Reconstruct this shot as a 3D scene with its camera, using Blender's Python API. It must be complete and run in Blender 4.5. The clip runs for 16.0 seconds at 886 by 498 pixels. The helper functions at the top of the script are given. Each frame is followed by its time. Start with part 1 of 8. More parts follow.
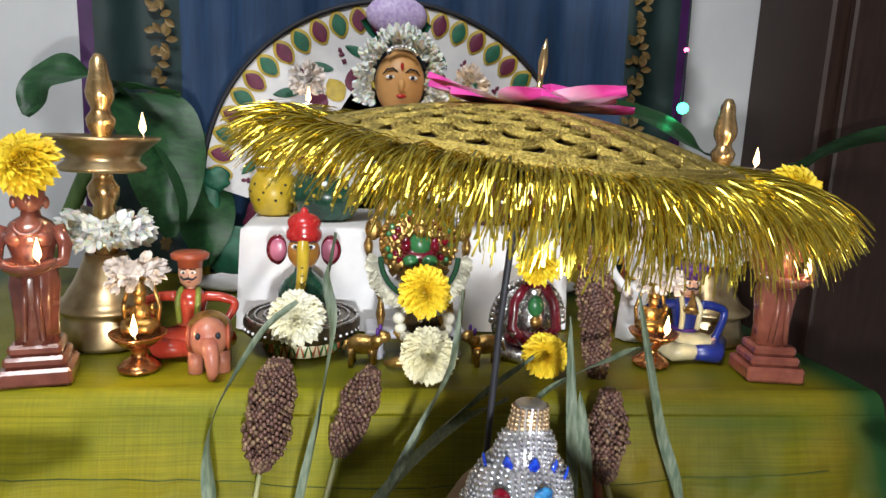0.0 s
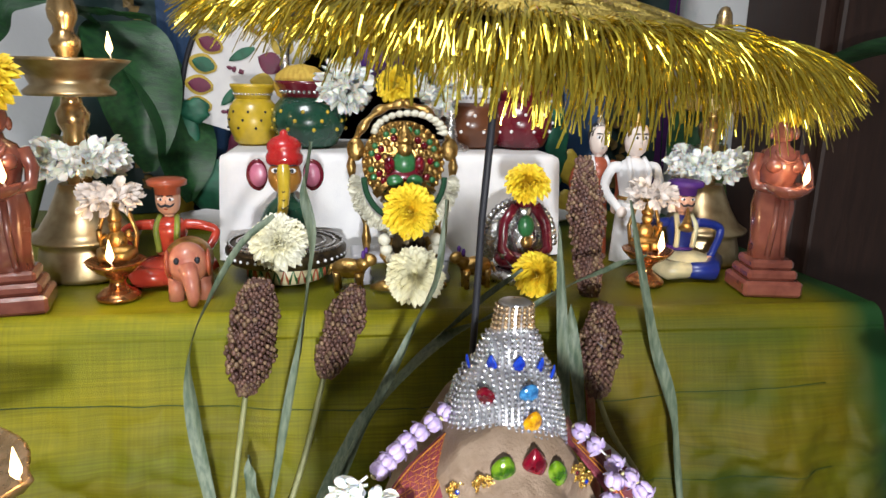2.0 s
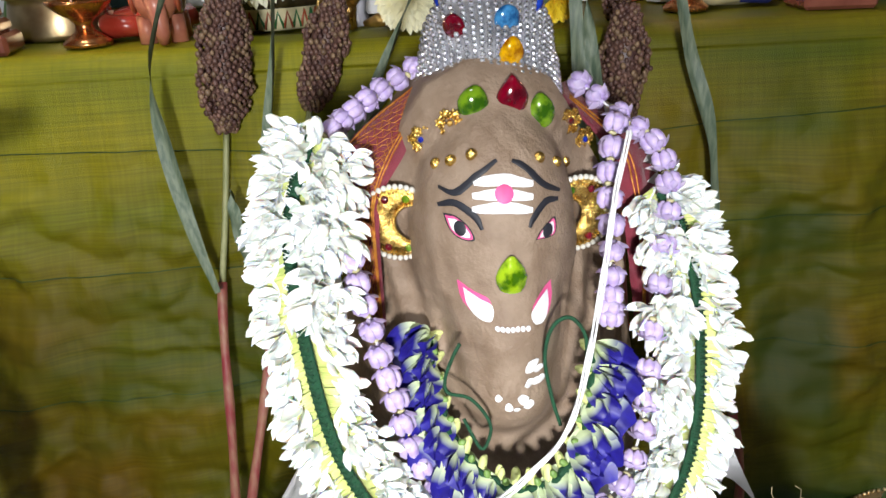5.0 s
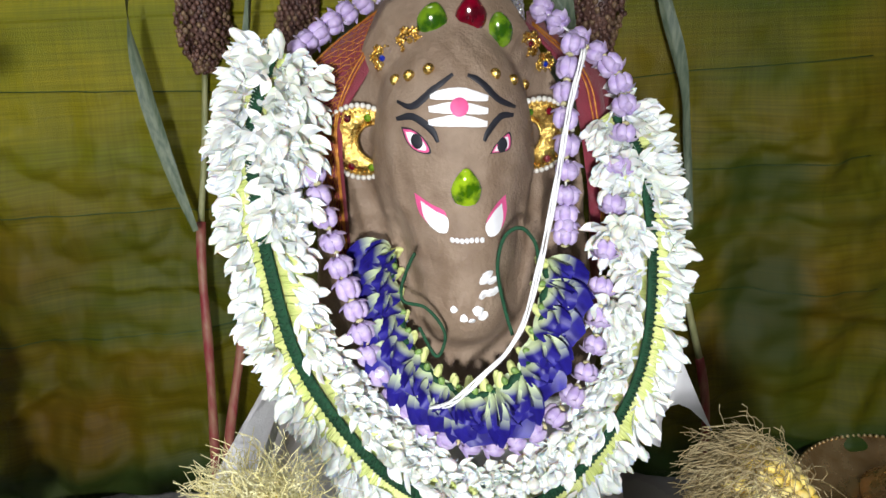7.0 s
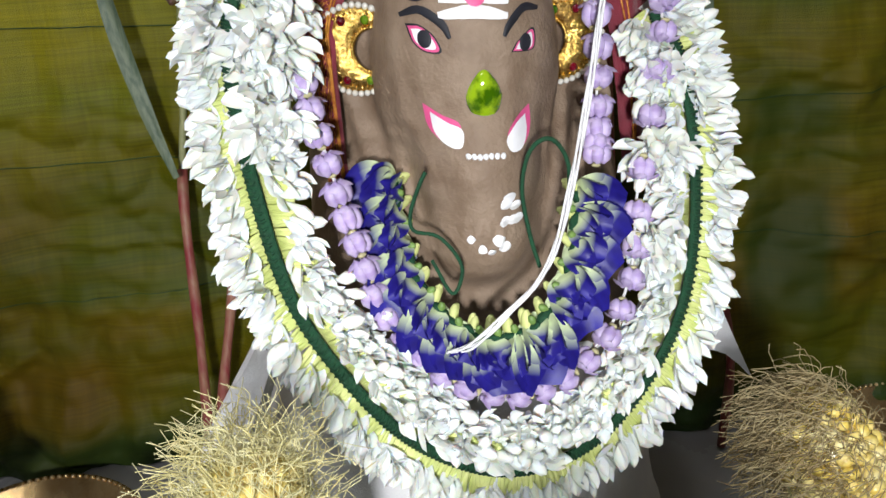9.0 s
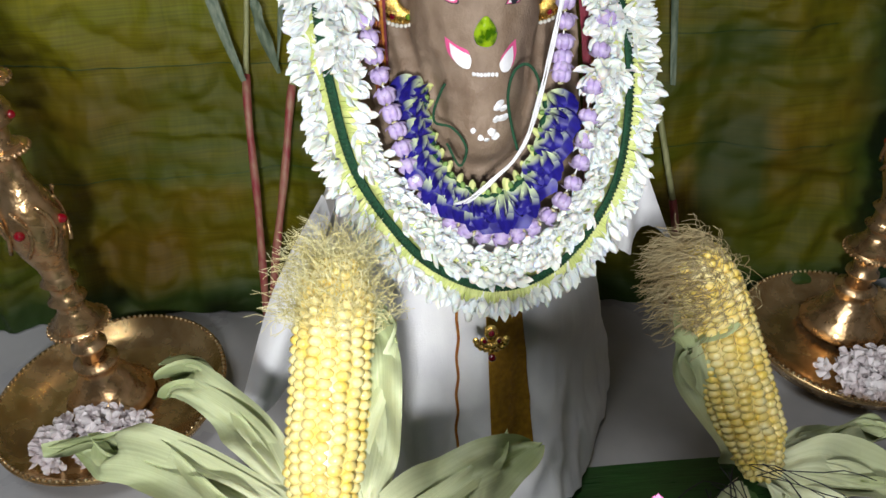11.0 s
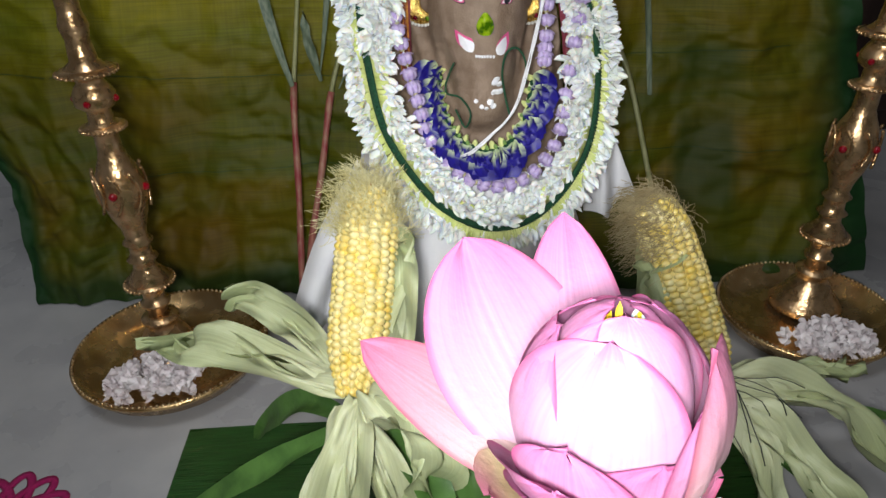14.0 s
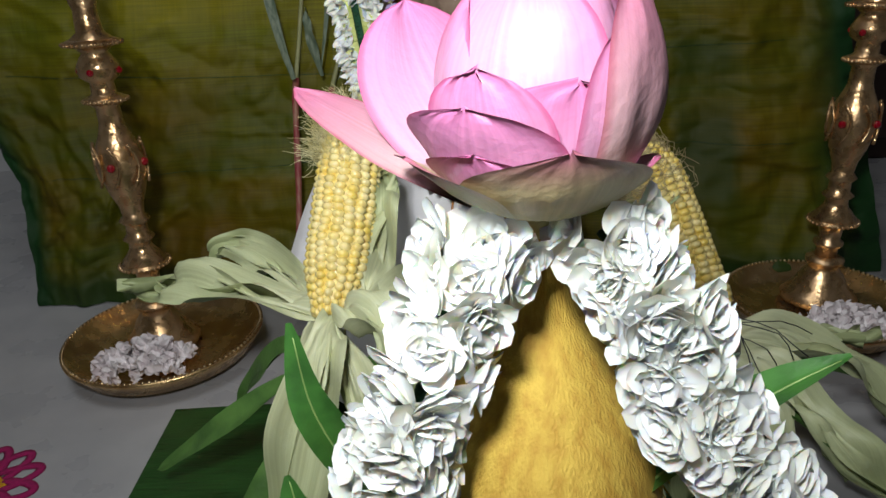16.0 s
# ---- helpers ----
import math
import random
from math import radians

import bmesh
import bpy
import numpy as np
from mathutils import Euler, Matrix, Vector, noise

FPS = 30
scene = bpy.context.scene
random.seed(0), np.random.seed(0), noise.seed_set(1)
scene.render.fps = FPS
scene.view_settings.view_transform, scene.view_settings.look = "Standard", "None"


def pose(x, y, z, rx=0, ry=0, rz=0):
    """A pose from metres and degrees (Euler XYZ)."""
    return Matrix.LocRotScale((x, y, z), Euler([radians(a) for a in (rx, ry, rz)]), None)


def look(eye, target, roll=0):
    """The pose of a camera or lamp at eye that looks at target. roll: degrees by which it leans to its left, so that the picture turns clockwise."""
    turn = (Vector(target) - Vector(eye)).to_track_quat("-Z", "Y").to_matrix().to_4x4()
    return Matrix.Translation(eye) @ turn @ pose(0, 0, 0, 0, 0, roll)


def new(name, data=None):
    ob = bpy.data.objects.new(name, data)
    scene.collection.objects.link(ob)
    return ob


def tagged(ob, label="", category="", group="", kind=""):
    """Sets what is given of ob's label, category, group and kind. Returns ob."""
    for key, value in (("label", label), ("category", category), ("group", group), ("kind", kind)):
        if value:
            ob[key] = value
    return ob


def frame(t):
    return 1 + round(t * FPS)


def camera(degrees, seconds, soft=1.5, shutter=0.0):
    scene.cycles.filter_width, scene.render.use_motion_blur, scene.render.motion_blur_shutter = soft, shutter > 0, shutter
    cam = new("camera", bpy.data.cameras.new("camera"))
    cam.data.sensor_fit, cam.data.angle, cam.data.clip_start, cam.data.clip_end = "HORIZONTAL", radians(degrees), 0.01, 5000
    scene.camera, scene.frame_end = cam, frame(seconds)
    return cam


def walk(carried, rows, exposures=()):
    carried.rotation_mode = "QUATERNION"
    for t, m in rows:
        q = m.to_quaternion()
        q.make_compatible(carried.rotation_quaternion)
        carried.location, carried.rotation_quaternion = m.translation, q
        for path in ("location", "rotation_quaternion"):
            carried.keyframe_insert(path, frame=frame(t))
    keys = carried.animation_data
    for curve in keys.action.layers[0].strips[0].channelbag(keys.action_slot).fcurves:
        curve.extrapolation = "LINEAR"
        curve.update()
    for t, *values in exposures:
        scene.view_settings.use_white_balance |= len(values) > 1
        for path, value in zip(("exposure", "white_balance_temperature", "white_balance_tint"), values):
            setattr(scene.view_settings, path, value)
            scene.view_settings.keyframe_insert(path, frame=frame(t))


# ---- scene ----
cam = camera(66.6, 16.0)
PATH = [
    (0, (0.064, 0.088, 0.915), (0.366, 2.033, 0.559), 2.8),
    (0.5, (0.068, 0.107, 0.916), (0.361, 2.056, 0.573), 2.8),
    (1, (0.078, 0.106, 0.9), (0.375, 2.045, 0.509), 2.4),
    (1.5, (0.082, 0.097, 0.885), (0.404, 2.022, 0.446), 2.2),
    (2, (0.086, 0.104, 0.862), (0.39, 2.021, 0.378), 1.3),
    (2.5, (0.093, 0.095, 0.845), (0.376, 2.003, 0.316), 0.1),
    (3, (0.107, 0.096, 0.82), (0.399, 1.977, 0.209), -0.7),
    (3.5, (0.118, 0.103, 0.785), (0.365, 1.975, 0.126), -1.4),
    (4, (0.135, 0.116, 0.741), (0.347, 1.968, 0.015), -1.8),
    (4.5, (0.144, 0.123, 0.704), (0.259, 1.95, -0.101), -3.1),
    (5, (0.153, 0.133, 0.682), (0.269, 1.943, -0.161), -2.9),
    (5.2, (0.154, 0.136, 0.667), (0.281, 1.941, -0.184), -2.7),
    (7.3, (0.176, 0.101, 0.649), (0.296, 1.869, -0.279), -2.0),
    (7.5, (0.178, 0.104, 0.646), (0.304, 1.856, -0.312), -2.2),
    (8, (0.182, 0.119, 0.635), (0.288, 1.893, -0.281), -3.2),
    (8.5, (0.177, 0.143, 0.615), (0.302, 1.974, -0.179), -3.3),
    (9, (0.163, 0.143, 0.604), (0.296, 1.881, -0.377), -3.2),
    (9.2, (0.158, 0.126, 0.612), (0.231, 1.826, -0.439), -3.7),
    (11.3, (0.144, -0.043, 0.679), (0.278, 1.547, -0.526), -0.3),
    (11.5, (0.149, -0.05, 0.679), (0.329, 1.525, -0.541), 0.3),
    (12, (0.152, -0.079, 0.683), (0.359, 1.464, -0.572), 1.5),
    (12.5, (0.145, -0.118, 0.684), (0.303, 1.442, -0.557), 1.3),
    (13, (0.144, -0.148, 0.683), (0.315, 1.437, -0.524), 0.9),
    (13.5, (0.14, -0.185, 0.677), (0.305, 1.446, -0.469), 0.3),
    (14, (0.139, -0.221, 0.666), (0.201, 1.487, -0.374), -1.6),
    (14.5, (0.143, -0.249, 0.639), (0.247, 1.48, -0.36), -0.8),
    (15, (0.145, -0.273, 0.61), (0.173, 1.492, -0.33), -4.5),
    (15.5, (0.158, -0.272, 0.568), (0.243, 1.528, -0.3), -1.5),
    (16, (0.17, -0.281, 0.526), (0.176, 1.55, -0.278), -2.6),
]
walk(cam, [(t, look(eye, target, roll)) for t, eye, target, roll in PATH],
     exposures=[(0, 0.62), (2.5, 0.5), (5, 0.05), (8, -0.4), (9, -0.45), (11.5, -0.45), (13, -0.65), (14.5, -0.95), (16, -1.15)])

# ---- world and lights ----
world = bpy.data.worlds.new("room_air")
scene.world = world
world.use_nodes = True
bg = world.node_tree.nodes["Background"]
bg.inputs[0].default_value, bg.inputs[1].default_value = (0.75, 0.85, 1.0, 1), 0.02


def lamp(name, kind, at, target, power, size, color):
    data = bpy.data.lights.new(name, kind)
    data.energy, data.color = power, color
    if kind == "AREA":
        data.shape, data.size = "DISK", size
    else:
        data.shadow_soft_size = size
    ob = new(name, data)
    ob.matrix_world = look(at, target)
    return ob


lamp("phone_torch", "AREA", (0.10, -0.30, 0.70), (0.20, 0.45, 0.42), 5.8, 0.08, (0.97, 0.98, 1.0)).data.spread = radians(125)
# unseen overhead lamp, added as fill for the umbrella top, table and cloth front
lamp("ceiling_fill_light", "AREA", (-0.30, -0.05, 2.4), (0.05, 0.95, 0.6), 23.0, 0.8, (0.95, 0.97, 1.0))

for i, p in enumerate(((-0.188, 0.925, 0.66), (0.526, 0.935, 0.66), (-0.20, 1.03, 0.905), (0.69, 1.0, 0.895), (-0.14, 0.55, 0.605), (0.63, 0.60, 0.60), (0.27, 1.10, 0.965), (0.66, 0.87, 0.76), (-0.28, 0.88, 0.76))):
    lamp("flame_light", "POINT", p, (p[0], p[1], 0), 0.12, 0.006, (1.0, 0.66, 0.32))

# ---- materials ----


def mat(name, color, rough=0.6, metal=0.0, color2=None, scale=60.0, bump=0.0, bscale=None, spec=0.5, vary=0.0, trans=0.0,
        sss=0.0, emit=0.0, coat=0.0, stretch=None, sheen=0.0, contrast=(0.35, 0.65), ramp2=None):
    m = bpy.data.materials.new(name)
    m.use_nodes = True
    nt = m.node_tree
    b = nt.nodes["Principled BSDF"]
    c1 = (*color, 1)
    c2 = (*(color2 or tuple(c * 0.7 for c in color)), 1)
    tc = nt.nodes.new("ShaderNodeTexCoord")
    mp = nt.nodes.new("ShaderNodeMapping")
    nt.links.new(tc.outputs["Object"], mp.inputs[0])
    if stretch:
        mp.inputs["Scale"].default_value = stretch
    n1 = nt.nodes.new("ShaderNodeTexNoise")
    n1.inputs["Scale"].default_value, n1.inputs["Detail"].default_value = scale, 5
    nt.links.new(mp.outputs[0], n1.inputs["Vector"])
    rp = nt.nodes.new("ShaderNodeValToRGB")
    rp.color_ramp.elements[0].position, rp.color_ramp.elements[1].position = contrast
    rp.color_ramp.elements[0].color, rp.color_ramp.elements[1].color = c2, c1
    nt.links.new(n1.outputs[0], rp.inputs[0])
    out = rp.outputs[0]
    if vary:
        oi = nt.nodes.new("ShaderNodeObjectInfo")
        ge = nt.nodes.new("ShaderNodeNewGeometry")
        ad = nt.nodes.new("ShaderNodeMath")
        ad.operation = "ADD"
        nt.links.new(oi.outputs["Random"], ad.inputs[0])
        nt.links.new(ge.outputs["Random Per Island"], ad.inputs[1])
        mr = nt.nodes.new("ShaderNodeMapRange")
        mr.inputs[2].default_value = 2.0
        mr.inputs[3].default_value, mr.inputs[4].default_value = 1 - vary, 1 + vary
        nt.links.new(ad.outputs[0], mr.inputs[0])
        hs = nt.nodes.new("ShaderNodeHueSaturation")
        nt.links.new(mr.outputs[0], hs.inputs["Value"])
        nt.links.new(out, hs.inputs["Color"])
        out = hs.outputs[0]
    nt.links.new(out, b.inputs["Base Color"])
    n2 = nt.nodes.new("ShaderNodeTexNoise")
    n2.inputs["Scale"].default_value, n2.inputs["Detail"].default_value = (bscale or scale * 4), 3
    nt.links.new(mp.outputs[0], n2.inputs["Vector"])
    rr = nt.nodes.new("ShaderNodeMapRange")
    rr.inputs[3].default_value, rr.inputs[4].default_value = max(rough - 0.1, 0.02), min(rough + 0.12, 1)
    nt.links.new(n1.outputs[0], rr.inputs[0])
    nt.links.new(rr.outputs[0], b.inputs["Roughness"])
    if bump:
        bp = nt.nodes.new("ShaderNodeBump")
        bp.inputs["Strength"].default_value, bp.inputs["Distance"].default_value = bump, 0.002
        nt.links.new(n2.outputs[0], bp.inputs["Height"])
        nt.links.new(bp.outputs[0], b.inputs["Normal"])
    b.inputs["Metallic"].default_value = metal
    b.inputs["Specular IOR Level"].default_value = spec
    b.inputs["Transmission Weight"].default_value = trans
    b.inputs["Coat Weight"].default_value = coat
    b.inputs["Sheen Weight"].default_value = sheen
    if sss:
        b.inputs["Subsurface Weight"].default_value = sss
        b.inputs["Subsurface Radius"].default_value = (0.004, 0.003, 0.002)
        b.inputs["Subsurface Scale"].default_value = 1.0
    if emit:
        b.inputs["Emission Color"].default_value = c1
        b.inputs["Emission Strength"].default_value = emit
    return m


# ---- mesh building ----
V = Vector


class Shape:
    """Gathers vertices and faces of one mesh, with a material number a face."""

    def __init__(self):
        self.v, self.f, self.m, self.s = [], [], [], []

    def add(self, verts, faces, mi=0, smooth=True, at=None):
        o = len(self.v)
        self.v += [tuple(at @ V(p)) if at else tuple(p) for p in verts]
        self.f += [tuple(i + o for i in f) for f in faces]
        self.m += [mi] * len(faces)
        self.s += [smooth] * len(faces)
        return self

    def grid(self, fn, nu, nv, mi=0, wrap=False, at=None, smooth=True, pick=None):
        """fn(u, v) over 0..1; wrap closes u."""
        cu = nu if wrap else nu + 1
        vs = [fn(i / nu, j / nv) for j in range(nv + 1) for i in range(cu)]
        fs, ms = [], []
        for j in range(nv):
            for i in range(nu):
                a, b = j * cu + i, j * cu + (i + 1) % cu
                fs.append((a, b, b + cu, a + cu))
                ms.append(pick((i + 0.5) / nu, (j + 0.5) / nv) if pick else mi)
        k = len(self.m)
        self.add(vs, fs, mi, smooth, at)
        self.m[k:] = ms
        return self

    def lathe(self, prof, seg=28, mi=0, at=None, caps=True, pick=None, wob=None):
        """prof: (radius, height) from below to above."""
        n = len(prof)

        def fn(u, v):
            r, z = prof[min(round(v * (n - 1)), n - 1)]
            a = u * math.tau
            if wob:
                r *= wob(a, z)
            return (r * math.cos(a), r * math.sin(a), z)
        o = len(self.v)
        self.grid(fn, seg, n - 1, mi, True, at, True, pick)
        if caps:
            for row in (0, n - 1):
                if prof[row][0] > 1e-5:
                    f = tuple(o + row * seg + i for i in range(seg))
                    self.f.append(f if row else f[::-1])
                    self.m.append(mi), self.s.append(False)
        return self

    def tube(self, pts, rad, seg=8, mi=0, flat=1.0, at=None):
        """A round or flattened tube along pts; rad is one number or one a point."""
        pts = [V(p) for p in pts]
        n = len(pts)
        rad = [rad] * n if isinstance(rad, (int, float)) else list(rad)
        vs, fs = [], []
        up = V((0, 0, 1))
        d0 = (pts[1] - pts[0]).normalized()
        side = d0.cross(up if abs(d0.z) < 0.9 else V((1, 0, 0))).normalized()
        for i, p in enumerate(pts):
            d = (pts[min(i + 1, n - 1)] - pts[max(i - 1, 0)]).normalized()
            side = (side - d * side.dot(d)).normalized()
            b = d.cross(side)
            for k in range(seg):
                a = k / seg * math.tau
                vs.append(p + (side * math.cos(a) + b * math.sin(a) * flat) * rad[i])
        for i in range(n - 1):
            for k in range(seg):
                a, c = i * seg + k, i * seg + (k + 1) % seg
                fs.append((a, c, c + seg, a + seg))
        fs.append(tuple(range(seg))[::-1])
        fs.append(tuple((n - 1) * seg + k for k in range(seg)))
        return self.add(vs, fs, mi, True, at)

    def ball(self, c, r, seg=12, rings=8, mi=0, at=None, wob=None):
        r = (r, r, r) if isinstance(r, (int, float)) else r

        def fn(u, v):
            a, b = u * math.tau, (v - 0.5) * math.pi
            p = V((math.cos(a) * math.cos(b), math.sin(a) * math.cos(b), math.sin(b)))
            k = wob(p) if wob else 1
            return (c[0] + p.x * r[0] * k, c[1] + p.y * r[1] * k, c[2] + p.z * r[2] * k)
        return self.grid(fn, seg, rings, mi, True, at)

    def box(self, lo, hi, mi=0, at=None, bev=0.0):
        x0, y0, z0 = lo
        x1, y1, z1 = hi
        b = min(bev, (x1 - x0) / 2.1, (y1 - y0) / 2.1, (z1 - z0) / 2.1)
        if b <= 0:
            vs = [(x, y, z) for z in (z0, z1) for y in (y0, y1) for x in (x0, x1)]
            return self.add(vs, [(0, 2, 3, 1), (4, 5, 7, 6), (0, 1, 5, 4), (2, 6, 7, 3), (0, 4, 6, 2), (1, 3, 7, 5)], mi, False, at)
        rings = [(z0, b), (z0 + b, 0), (z1 - b, 0), (z1, b)]
        vs = []
        for z, i in rings:
            for x, y in ((x0 + b, y0 + i), (x1 - b, y0 + i), (x1 - i, y0 + b), (x1 - i, y1 - b), (x1 - b, y1 - i), (x0 + b, y1 - i), (x0 + i, y1 - b), (x0 + i, y0 + b)):
                vs.append((x, y, z))
        fs = [tuple(range(8))[::-1], tuple(range(24, 32))]
        for j in range(3):
            for i in range(8):
                a, c = j * 8 + i, j * 8 + (i + 1) % 8
                fs.append((a, c, c + 8, a + 8))
        return self.add(vs, fs, mi, False, at)

    def leafblade(self, length, width, curl=0.3, fold=0.15, mi=0, at=None, nl=6, nw=2, tip=1.0, blunt=0.8):
        """A petal or leaf along +y from the origin, curling up by curl (radians) along its length."""
        def fn(u, v):
            w = width * 0.5 * max(0.0, math.sin(math.pi * min(v ** tip * 0.97 + 0.03, 1.0))) ** blunt
            s = (u - 0.5) * 2
            a = curl * v
            y = length * (math.sin(a) / curl if abs(curl) > 1e-3 else v)
            z = length * ((1 - math.cos(a)) / curl if abs(curl) > 1e-3 else 0)
            up = abs(s) ** 2 * fold * w * 2
            return (s * w, y - up * math.sin(a), z + up * math.cos(a))
        self.grid(fn, nw, nl, mi, False, at)
        return self

    def mesh(self, name, mats):
        me = bpy.data.meshes.new(name)
        me.from_pydata(self.v, [], self.f)
        for m in (mats if isinstance(mats, (list, tuple)) else [mats]):
            me.materials.append(m)
        me.polygons.foreach_set("material_index", self.m)
        me.polygons.foreach_set("use_smooth", self.s)
        me.update()
        return me


def part(name, shape, mats, parent=None, label="", m=None):
    """One mesh object, under its thing or on its own."""
    ob = new(name, shape if isinstance(shape, bpy.types.Mesh) else shape.mesh(name, mats))
    ob.parent = parent
    if m:
        ob.matrix_basis = m
    if label:
        ob["label"] = label
    return ob


def thing(name, label, category, m=None, group="", kind=""):
    ob = new(name)
    ob.empty_display_size = 0.02
    if m:
        ob.matrix_basis = m
    return tagged(ob, label, category, group, kind)


def solo(name, shape, mats, label, category, group="", kind="", m=None):
    return tagged(part(name, shape, mats, None, "", m), label, category, group, kind)


def spline(pts, n=40):
    """Catmull-Rom through pts, n+1 points."""
    pts = [V(p) for p in pts]
    q = [pts[0] * 2 - pts[1]] + pts + [pts[-1] * 2 - pts[-2]]
    out = []
    k = len(pts) - 1
    for i in range(n + 1):
        t = i / n * k
        j = min(int(t), k - 1)
        t -= j
        a, b, c, d = q[j:j + 4]
        out.append(0.5 * ((2 * b) + (c - a) * t + (2 * a - 5 * b + 4 * c - d) * t * t + (3 * b - a - 3 * c + d) * t ** 3))
    return out


def facing(p, d, up=(0, 0, 1)):
    """A frame at p with +y along d and +z as near to up as it goes."""
    y = V(d).normalized()
    z = V(up)
    z = z - y * z.dot(y)
    z = z.normalized() if z.length > 1e-4 else y.orthogonal().normalized()
    x = y.cross(z)
    r = Matrix((x, y, z)).transposed().to_4x4()
    return Matrix.Translation(p) @ r


rnd = random.Random(7)
M_WALL = mat("wall_paint", (0.62, 0.63, 0.63), 0.75, color2=(0.52, 0.53, 0.55), scale=4, bump=0.15, bscale=120)
M_FLOOR = mat("floor_tile", (0.42, 0.42, 0.42), 0.28, color2=(0.33, 0.33, 0.34), scale=9, bump=0.03, bscale=30)
M_DOOR = mat("brown_door", (0.032, 0.014, 0.009), 0.5, color2=(0.02, 0.009, 0.006), scale=14, stretch=(6, 6, 0.6), bump=0.1)
M_WHITECLOTH = mat("white_cotton", (0.8, 0.8, 0.8), 0.85, color2=(0.72, 0.72, 0.74), scale=25, bump=0.35, bscale=700, sheen=0.3)
M_BRASS = mat("brass", (0.78, 0.55, 0.27), 0.25, 0.92, color2=(0.55, 0.34, 0.14), scale=40, bump=0.12, bscale=90)
M_BRASSOLD = mat("aged_brass", (0.6, 0.47, 0.27), 0.32, 0.9, color2=(0.38, 0.26, 0.13), scale=30, bump=0.1, bscale=80)
M_TERRA = mat("terracotta_glaze", (0.23, 0.075, 0.05), 0.22, color2=(0.13, 0.038, 0.027), scale=30, bump=0.25, bscale=110, coat=0.6)
M_CLAY = mat("clay", (0.255, 0.185, 0.13), 0.66, color2=(0.185, 0.125, 0.082), scale=60, bump=0.45, bscale=420, vary=0.0)
M_GREENTHREAD = mat("green_thread", (0.004, 0.06, 0.022), 0.8, scale=300, bump=0.6, bscale=900)
M_WHITEPETAL = mat("white_petal", (0.87, 0.88, 0.85), 0.5, color2=(0.82, 0.84, 0.76), scale=50, sss=0.6, vary=0.05)
M_PALEGREEN = mat("bud_stalk_green", (0.62, 0.66, 0.26), 0.5, color2=(0.48, 0.55, 0.16), scale=80, vary=0.15)
M_YELLOW = mat("yellow_chrysanthemum", (0.90, 0.72, 0.04), 0.55, color2=(0.82, 0.56, 0.02), scale=60, vary=0.15)
M_LEAFGREY = mat("dry_leaf", (0.17, 0.21, 0.14), 0.5, color2=(0.07, 0.11, 0.07), scale=40, stretch=(6, 6, 1), bump=0.3, bscale=160)
M_FLAME = mat("flame", (1.0, 0.66, 0.30), 0.5, emit=6.0)

# ---- structure ----
s = Shape()
s.box((-2.2, -2.6, -0.1), (2.4, 1.75, 0.0))
tagged(part("floor", s, M_FLOOR), kind="structure")
for nm, lo, hi in (("wall_north", (-2.2, 1.62, 0), (2.4, 1.75, 2.6)), ("wall_south", (-2.2, -2.6, 0), (2.4, -2.5, 2.6)),
                   ("wall_west", (-2.3, -2.6, 0), (-2.2, 1.75, 2.6)), ("wall_east", (2.4, -2.6, 0), (2.5, 1.75, 2.6)), ("ceiling", (-2.3, -2.6, 2.6), (2.5, 1.75, 2.7))):
    s = Shape()
    s.box(lo, hi)
    tagged(part(nm, s, M_WALL), kind="structure")

# ---- tablecloth over the table ----
TOP = 0.585


